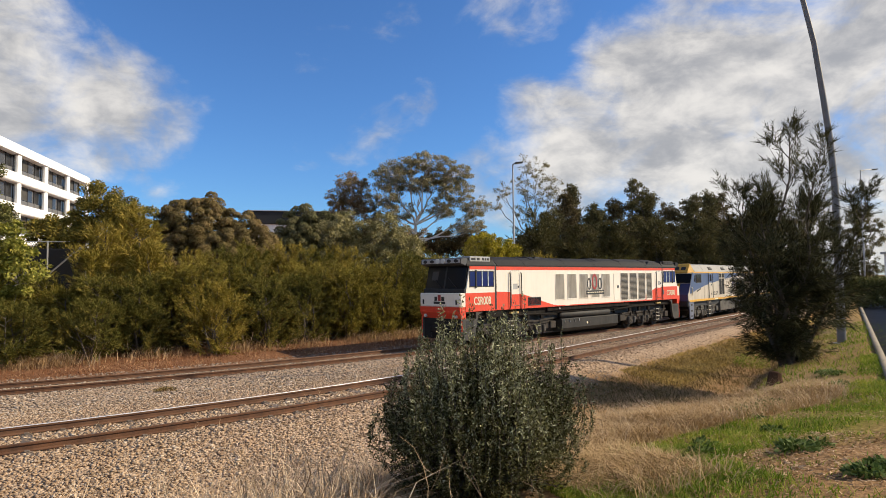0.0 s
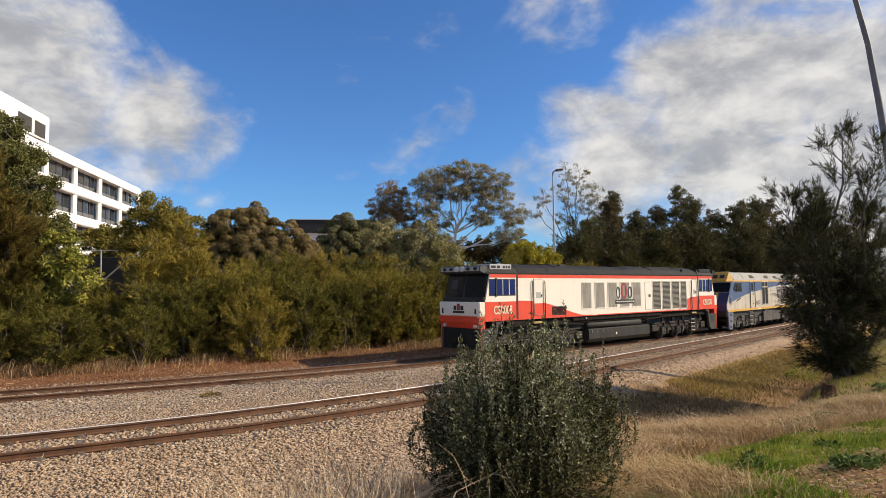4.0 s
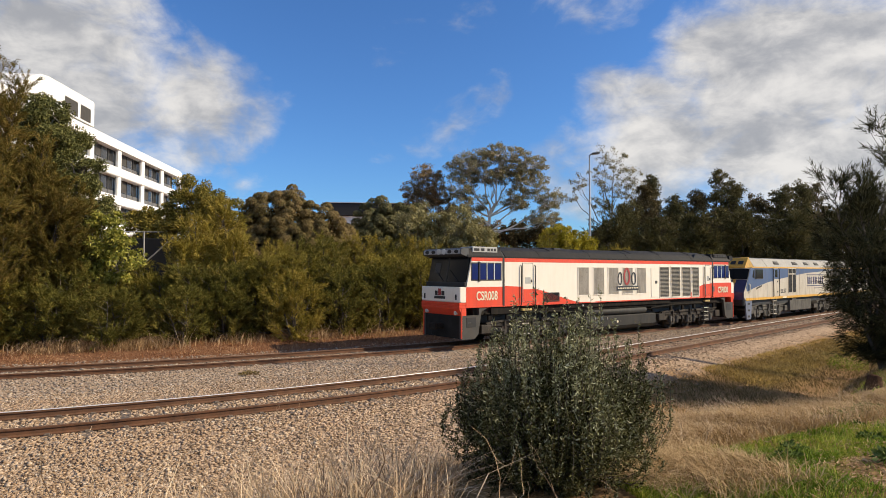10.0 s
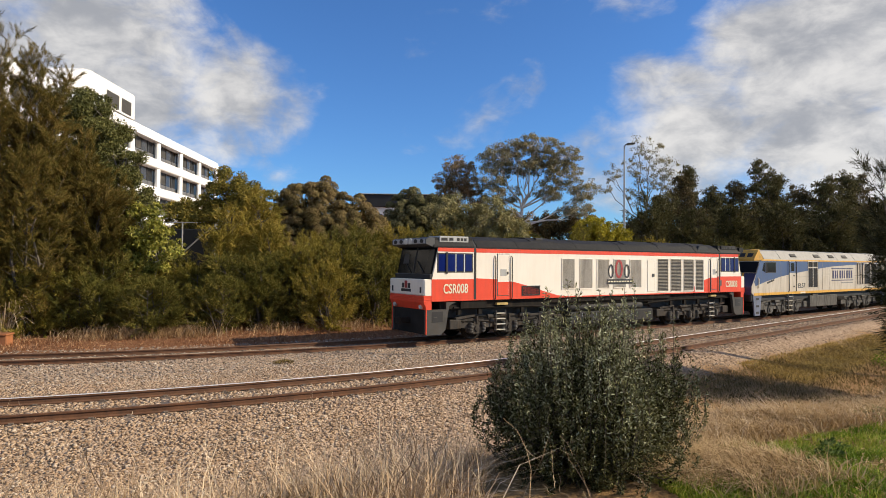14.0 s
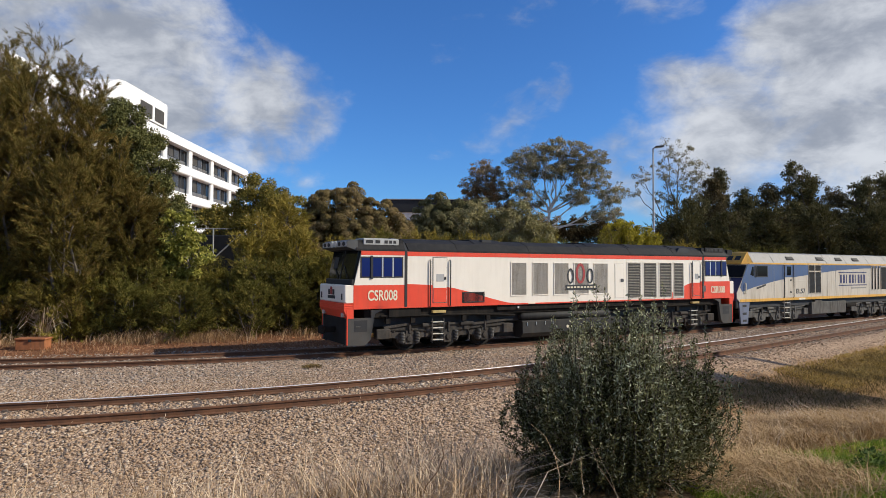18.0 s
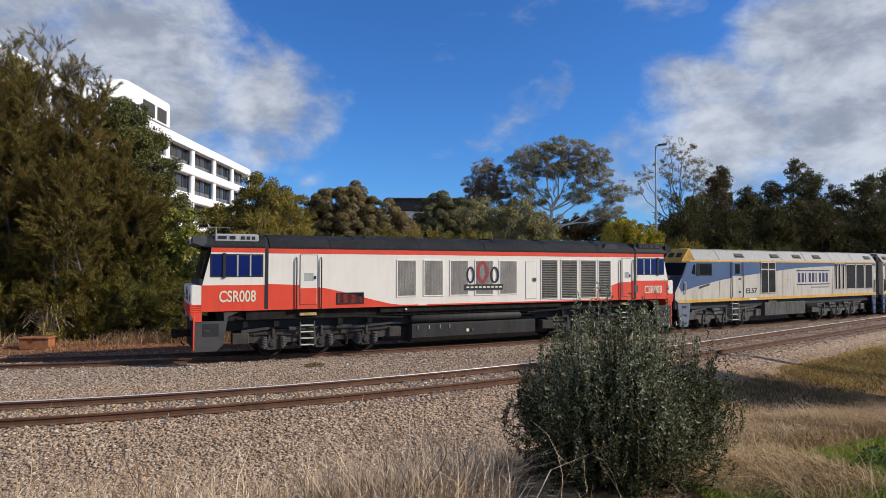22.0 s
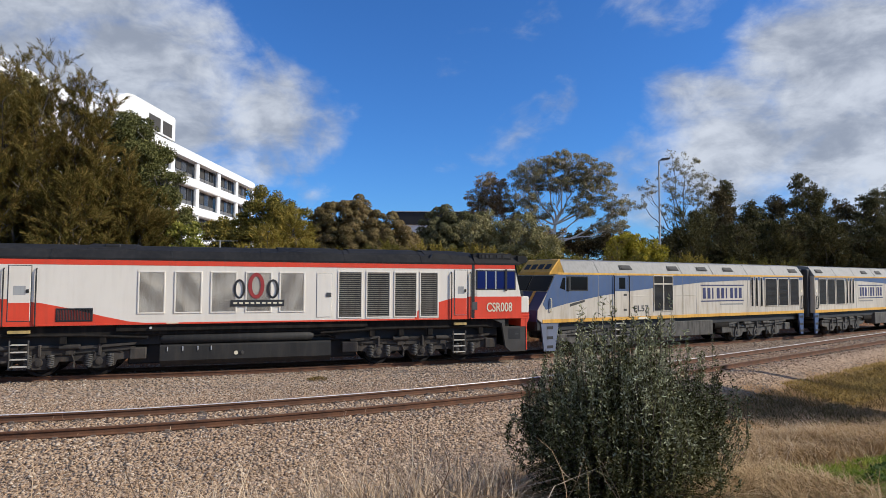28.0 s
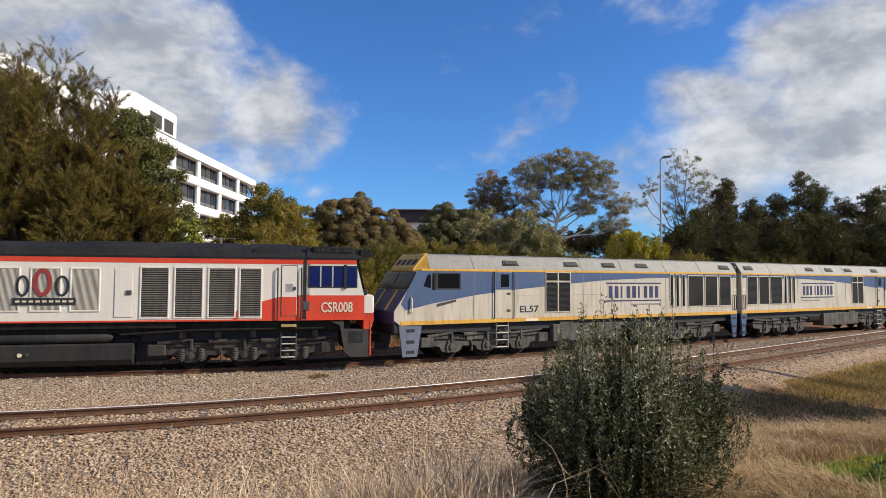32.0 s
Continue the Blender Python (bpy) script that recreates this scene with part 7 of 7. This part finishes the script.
def weed(at, r, n, seed, leaf=None, label="dark green broad-leaved weed on the bank", tall=0.14):
    rng = np.random.default_rng(seed)
    a = rng.uniform(0, 2 * math.pi, n)
    rr = r * rng.random(n) ** 0.5
    P = np.stack([np.cos(a) * rr, np.sin(a) * rr, rng.random(n) * tall * (1 - 0.6 * rr / r)], -1)
    D = np.stack([np.cos(a), np.sin(a), rng.uniform(0.2, 1.6, n)], -1) + unit(rng, n) * 0.7
    V, F = kites(P, D, rng.uniform(0.04, 0.10, n), rng.uniform(0.02, 0.045, n), rng, 0.2)
    stem = Build()
    for k in range(5):
        stem.tube([(0, 0, -0.03), (math.cos(k * 1.3) * r * 0.3, math.sin(k * 1.3) * r * 0.3, tall * 0.5), (math.cos(k * 1.3) * r * 0.7, math.sin(k * 1.3) * r * 0.7, tall * 0.7)], [0.008, 0.006, 0.003], 4)
    T = thing("weed", label, "weed", "weeds on the bank", pose(*at))
    part("stem", stem, leaf or L_WEED, T)
    o = new("leaves", raw_mesh("leaves", V, F, leaf or L_WEED))
    o.parent = T
    tagged(o, kind="stuff")


def make_weeds():
    for i, (x, y, r, n) in enumerate(((8.3, 10.7, 0.42, 700), (9.0, 11.1, 0.46, 800), (9.7, 11.5, 0.36, 500), (8.0, 10.2, 0.3, 300), (5.9, 6.65, 0.24, 420), (6.3, 6.75, 0.14, 160), (13.4, 13.85, 0.34, 380), (11.8, 11.95, 0.24, 260), (5.45, 5.25, 0.20, 320), (5.75, 5.3, 0.16, 240), (7.0, 8.4, 0.16, 160), (5.6, 8.1, 0.18, 160), (5.0, 7.3, 0.14, 120), (4.5, 6.9, 0.13, 120))):
        weed((x, y, lift(x, y)), r, n, 300 + i)
    weed((18.6, 23.4, lift(18.6, 23.4)), 0.7, 700, 330, L_GRASS, "wispy green weed in the sunlit strip", 0.9)
    weed((-4.5, 21.8, lift(-4.5, 21.8)), 0.32, 260, 331, L_HOLLOW, "low brownish weed growing in the ballast", 0.14)
    b = Build()
    rng = np.random.default_rng(4)
    b.tube([(0, 0, -0.15), (0.01, 0, 0.06), (0.03, 0.01, 0.20), (0.05, 0.02, 0.30), (0.06, 0.02, 0.34)], [0.24, 0.20, 0.17, 0.15, 0.06], 11)
    for k in range(4):
        a = k * 1.7
        b.tube([(math.cos(a) * 0.12, math.sin(a) * 0.12, 0.10), (math.cos(a) * 0.26, math.sin(a) * 0.26, -0.06)], [0.09, 0.03], 6)
    ob = part("tree_stump", b, STUMP_WOOD)
    ob.matrix_world = pose(12.2, 14.5, lift(12.2, 14.5))
    tagged(ob, "short dark cut stump on the grassy bank", "stump")


# ---- buildings and street furniture ----


def white_building():
    T = thing("office_building", "white rendered office building with ribbon windows behind the trees", "building")
    X = -37.0
    levels = [(20.4, 21.9), (16.6, 17.9), (12.6, 13.9), (8.6, 9.9), (4.6, 5.9), (0.4, 1.9)]
    part("core_wall", Build().box(X - 20, X - 0.85, 48, 115.6, 0, 21.0, 0.05), WIN_GLASS, T, "dark glazed wall set back behind the balconies")
    for i, (z0, z1) in enumerate(levels):
        b = Build()
        if i == 0:
            pr = [(X - 20, z0), (X + 0.3, z0), (X + 0.3, z1 - 0.7), (X + 0.1, z1 - 0.25), (X - 0.3, z1), (X - 20, z1)]
            b.prism(pr, "y", 48, 117.6).prism([(X - 20, z0), (X + 0.2, z0), (X - 0.3, z1 - 0.3), (X - 20, z1 - 0.3)], "y", 117.6, 118.6)
        else:
            b.box(X - 20, X + 0.25, 48, 118.0, z0, z1, 0.12)
        part("balcony_band" if i else "parapet", b, WHITE_WALL, T, "white rendered band")
    ys = [117.2, 108.3, 99.8, 91.2, 82.8, 74.4, 66.0, 57.6, 49.2]
    for y in ys:
        part("column", Build().box(X - 0.4, X + 0.15, y - 0.5, y + 0.5, 0, 20.6, 0.16), WHITE_WALL, T)
    for k in range(len(ys) - 1):
        for z0, z1 in ((17.9, 20.4), (13.9, 16.6), (9.9, 12.6), (5.9, 8.6)):
            w = part("window", Build().box(X - 0.83, X - 0.73, ys[k + 1] + 0.1, ys[k] - (1.7 if k == 0 else 0.1), z0 + 0.05, z1 - 0.05, 0.02), WIN_GLASS, T, "dark tinted ribbon window")
            part("spandrel_panel", Build().box(X - 0.74, X - 0.67, ys[k + 1] + 0.1, ys[k] - (1.7 if k == 0 else 0.1), z0 + 0.02, z0 + 0.8, 0.01), SPANDREL, w, "grey panel under the glass")
            n = 4
            for j in range(1, n):
                y = ys[k + 1] + (ys[k] - ys[k + 1]) * j / n
                part("mullion", Build().box(X - 0.75, X - 0.65, y - 0.06, y + 0.06, z0 + 0.05, z1 - 0.05, 0.01), BLACK_CLAD, w)
            part("blind", Build().box(X - 0.725, X - 0.705, ys[k + 1] + 2.6, ys[k + 1] + 4.2, z0 + 0.9, z1 - 0.1, 0.01), PILOT, w, "grey blind")
    tw = part("tower", Build().prism([(64.5, 21.8), (82.6, 21.8), (82.6, 24.75), (82.3, 24.95), (71.6, 24.85), (70.0, 24.6), (68.4, 23.9), (66.6, 22.7)], "x", X - 14, X + 0.3), WHITE_WALL, T, "white plant-room tower with a sloping shoulder")
    for y0, y1 in ((75.2, 78.3), (79.0, 81.6)):
        tf = part("tower_window", Build().box(X + 0.28, X + 0.34, y0, y1, 22.0, 23.75, 0.02), PILOT, tw, "grey louvred opening")
    part("side_wall", Build().box(X - 20, X - 0.2, 46.5, 48, 0, 21.9, 0.1), WHITE_WALL, T)


def black_building():
    T = thing("flat_roofed_building", "low building with a black flat-roof fascia behind the trees", "building")
    part("wall", Build().box(-10.5, 6.6, 130.4, 142, 0, 15.2, 0.05), WHITE_WALL, T)
    part("fascia", Build().box(-11.4, 7.4, 129.8, 143, 15.0, 17.6, 0.1), BLACK_CLAD, T, "black fascia")
    part("roof_edge", Build().box(-11.6, 7.6, 129.6, 143.2, 17.6, 17.75, 0.03), GALV, T)
    for x in (-8, -4, 0, 4):
        w = part("window", Build().box(x - 1.2, x + 1.2, 130.3, 130.42, 10.5, 13.5, 0.02), WIN_GLASS, T)
        part("window_frame", Build().box(x - 0.04, x + 0.04, 130.2, 130.32, 10.5, 13.5, 0.01), BLACK_CLAD, w)


def lamp(name, at, h, arm, label, r=0.11, top=None, head=True, mt=None, bowed=False):
    T = thing(name, label, "lamp post", "", pose(*at))
    tx, ty = top or (0.0, 0.0)
    steps_up = [(0, -0.3), (0.0, h * 0.25), (0.0, h * 0.42), (0.10, h * 0.55), (0.27, h * 0.67), (0.53, h * 0.83), (1, h)] if bowed else [(0, -0.3), (0.25, h * 0.25), (0.6, h * 0.6), (1, h)]
    part("pole", Build().tube([(tx * k, ty * k, z) for k, z in steps_up], [r * (1 - 0.45 * max(z, 0) / h) for k, z in steps_up], 12), mt or GALV, T, smooth=True)
    part("base_plate", Build().box(-0.22, 0.22, -0.22, 0.22, -0.04, 0.03, 0.01), GALV, T)
    if head:
        part("arm", Build().tube([(tx, ty, h - 0.1), (tx + arm * 0.5, ty, h + 0.10), (tx + arm, ty, h + 0.12)], [r * 0.5, r * 0.45, r * 0.4], 8), mt or GALV, T, smooth=True)
        hd = part("lamp_head", Build().prism([(tx + arm - 0.15, h + 0.05), (tx + arm + 0.75, h + 0.16), (tx + arm + 0.72, h + 0.30), (tx + arm - 0.05, h + 0.24)], "y", ty - 0.2, ty + 0.2), PILOT, T, "grey lamp head, unlit")
        part("lens", Build().prism([(tx + arm + 0.0, h + 0.03), (tx + arm + 0.62, h + 0.105), (tx + arm + 0.62, h + 0.14), (tx + arm, h + 0.07)], "y", ty - 0.15, ty + 0.15), LAMP_GLASS, hd)


def fence():
    """Chain-link fence with a stair rail, seen through a gap in the hedge."""
    T = thing("chain_link_fence", "dark chain-link fence with galvanised posts behind the hedge", "fence")
    y = 42.5
    for x in (-17.8, -15.6, -13.45, -11.2):
        part("post", Build().tube([(x, y, 0.2), (x, y, 6.5 if x == -13.45 else 6.0)], 0.05, 8), GALV, T, smooth=True)
    part("top_rail", Build().tube([(-17.8, y, 5.95), (-11.2, y, 5.95)], 0.03, 8), GALV, T)
    w = Build()
    for k in range(26):
        x = -17.8 + k * 0.25
        w.tube([(x, y, 2.8), (x + 1.5, y, 5.95)], 0.010, 3)
        w.tube([(x + 1.5, y, 2.8), (x, y, 5.95)], 0.010, 3)
    part("mesh_wires", w, BLACK_CLAD, T, "dark wire mesh")
    part("brace", Build().tube([(-16.4, y - 0.1, 3.1), (-13.75, y - 0.1, 5.57), (-12.95, y - 0.1, 5.57)], 0.05, 8), GALV, T, "sloping galvanised rail")
    b = Build()
    b.box(-19, -11.5, 44.0, 44.6, 0.0, 5.6, 0.05)
    tagged(part("retaining_wall", b, BLACK_CLAD), "dark retaining wall behind the hedge", "wall", kind="structure")


def car_park():
    """Kerb and asphalt at the top of the bank, with a clipped hedge and a parked van beyond."""
    def run(u0, u1, z, mt, name, label, cat, a=13.0, b=62.0, n=50):
        """a flat strip beside the kerb line, from u0 to u1 metres to its right"""
        t = np.linspace(a, b, n)
        V = []
        for u in (u0, u1):
            X, Y = t + u * 0.703, 14.45 + 0.9885 * (t - 15.77) - u * 0.711
            for h in (z - 0.4, z):
                V.append(np.stack([X, Y, np.full(n, h)], -1))
        V = np.stack(V, 1)
        i = 4 * np.arange(n - 1)[:, None]
        F = np.concatenate([i + np.array([[1, 3, 7, 5]]), i + np.array([[0, 1, 5, 4]]), i + np.array([[3, 2, 6, 7]])])
        return tagged(new(name, raw_mesh(name, V.reshape(-1, 3), F, mt)), label, cat, kind="structure")

    run(-0.16, 0.02, 1.0, CONCRETE, "kerb", "pale concrete kerb along the car park", "kerb")
    run(0.02, 16.0, 0.88, ASPHALT, "pavement", "grey asphalt car park at the top of the bank", "road")
    rng = np.random.default_rng(77)
    n = 22000
    u, v, h = rng.random(n), rng.uniform(-0.9, 0.9, n), rng.random(n) ** 0.6
    X, Y = 36.5 + 12 * u + 0.15 * v, 38.6 - 1.0 * u + v
    P = np.stack([X, Y, height(X, Y) + 2.35 * h], -1)
    V, F = blades(P, unit(rng, n), rng.uniform(0.12, 0.24, n), rng.uniform(0.06, 0.11, n), rng)
    T = thing("clipped_hedge", "dark clipped hedge along the car park", "hedge")
    o = new("leaves", raw_mesh("leaves", V, F, L_BROAD))
    o.parent = T
    # pale shed roofline beyond
    T = thing("warehouse", "pale low warehouse beyond the car park", "building", "", pose(82.0, 66.0, 0.8, 0, 0, 20))
    part("wall", Build().box(-7, 9, -4, 4, 0, 5.2, 0.05), WHITE_WALL, T)
    part("roof", Build().prism([(-7.3, 5.2), (9.3, 5.2), (9.3, 5.5), (1, 6.0), (-7.3, 5.5)], "y", -4.3, 4.3), GALV, T, "shallow metal roof")
    for x in (-5, -1.5, 2, 5.5):
        w = part("window", Build().box(x - 0.9, x + 0.9, -4.06, -3.96, 2.2, 3.8, 0.02), WIN_GLASS, T)
        part("window_frame", Build().box(x - 0.05, x + 0.05, -4.1, -4.0, 2.2, 3.8, 0.01), GALV, w)


def cable_box():
    T = thing("trackside_box", "rust-orange trackside equipment box below the hedge", "box", "", pose(-17.4, 26.7, lift(-17.4, 26.7), 0, 0, 8))
    part("case", Build().box(-0.58, 0.58, -0.3, 0.3, 0.0, 0.42, 0.02), BOX_ORANGE, T)
    part("lid", Build().box(-0.62, 0.62, -0.34, 0.34, 0.42, 0.50, 0.02), BOX_ORANGE, T)
    part("latch", Build().box(-0.06, 0.06, -0.36, -0.33, 0.34, 0.46, 0.005), BLACK, T)


def dead_shrub():
    """Heap of bare drooping branches at the foot of the hedge."""
    rng = np.random.default_rng(55)
    T = thing("dead_shrub", "dead shrub of pale bare drooping twigs below the hedge", "shrub", "", pose(-18.2, 28.6, lift(-18.2, 28.6)))
    for k in range(9):
        b = Build()
        a = k * 0.7 + rng.uniform(-0.3, 0.3)
        for j in range(9):
            t = a + rng.uniform(-0.6, 0.6)
            r, h = rng.uniform(0.5, 1.3), rng.uniform(0.8, 1.9)
            b.tube([(0.1 * math.cos(t), 0.1 * math.sin(t), -0.05), (r * 0.35 * math.cos(t), r * 0.35 * math.sin(t), h * 0.75), (r * 0.7 * math.cos(t), r * 0.7 * math.sin(t), h), (r * math.cos(t), r * math.sin(t), h * rng.uniform(0.3, 0.8))],
                   [0.022, 0.016, 0.012, 0.006], 4)
        part("branch", b, L_STALK, T)


dead_shrub()
cable_box()
make_hedge()
make_left_trees()
make_middle_trees()
make_right_trees()
make_olive()
make_grass()
make_weeds()
white_building()
black_building()
lamp("lamp_post", (21.9, 64.0, 0.4), 15.4, 0.35, "galvanised lamp post behind the railway", 0.14)
lamp("lamp_post", (80.0, 76.0, 0.8), 18.0, 2.2, "tall lamp post at the far end of the car park", 0.14)
lamp("tall_pole", (20.76, 20.91, 0.62), 14.6, 0, "tall grey tapering pole on the bank, bowed at the top", 0.17, (-1.2, 0.15), False, POLE_GREY, True)
fence()
car_park()


def motions():
    """The train rolls forward along the far track, gathering speed."""
    xs = np.arange(-150, 260, 0.02)
    ys, _ = line(FAR, xs)
    S = np.concatenate([[0], np.cumsum(np.hypot(np.diff(xs), np.diff(ys)))])
    S -= np.interp(0, xs, S)

    def on(s):
        return np.array([np.interp(s, S, xs), np.interp(s, S, ys)])

    def gone(t):
        return float(np.polyval([-1.305389e-08, 3.010175e-07, 5.126203e-05, -0.002495898, 0.0088153037, -0.337356591, 12.147925], t)) - 4.5

    def stand(s, lead, base, length, turned):
        a, b = on(s + (length - lead - base if turned else lead)), on(s + (length - lead if turned else lead + base))
        e = (b - a) / np.linalg.norm(b - a)
        if turned:
            o = b + e * lead
            e = -e
        else:
            o = a - e * lead
        return pose(float(o[0]), float(o[1]), 0.0, 0, 0, math.degrees(math.atan2(e[1], e[0])))

    rows = [i * 0.5 for i in range(65)]
    fine = [i * 0.25 for i in range(129)]
    for (T, wheels, r), back, lead, base, length, turned in ((CSR, 0.0, 4.5, 13.0, 22.0, False), (ELA, 23.1, 4.2, 11.7, 20.3, False), (ELB, 43.9, 4.2, 11.7, 20.3, True)):
        walk(T, [(t, stand(gone(t) + back, lead, base, length, turned)) for t in rows])
        for w in wheels:
            o = w.location.copy()
            walk(w, [(t, pose(o.x, o.y, o.z, 0, math.degrees((gone(0.0) - gone(t)) / r) * (1 if turned else -1), 0)) for t in fine])


motions()
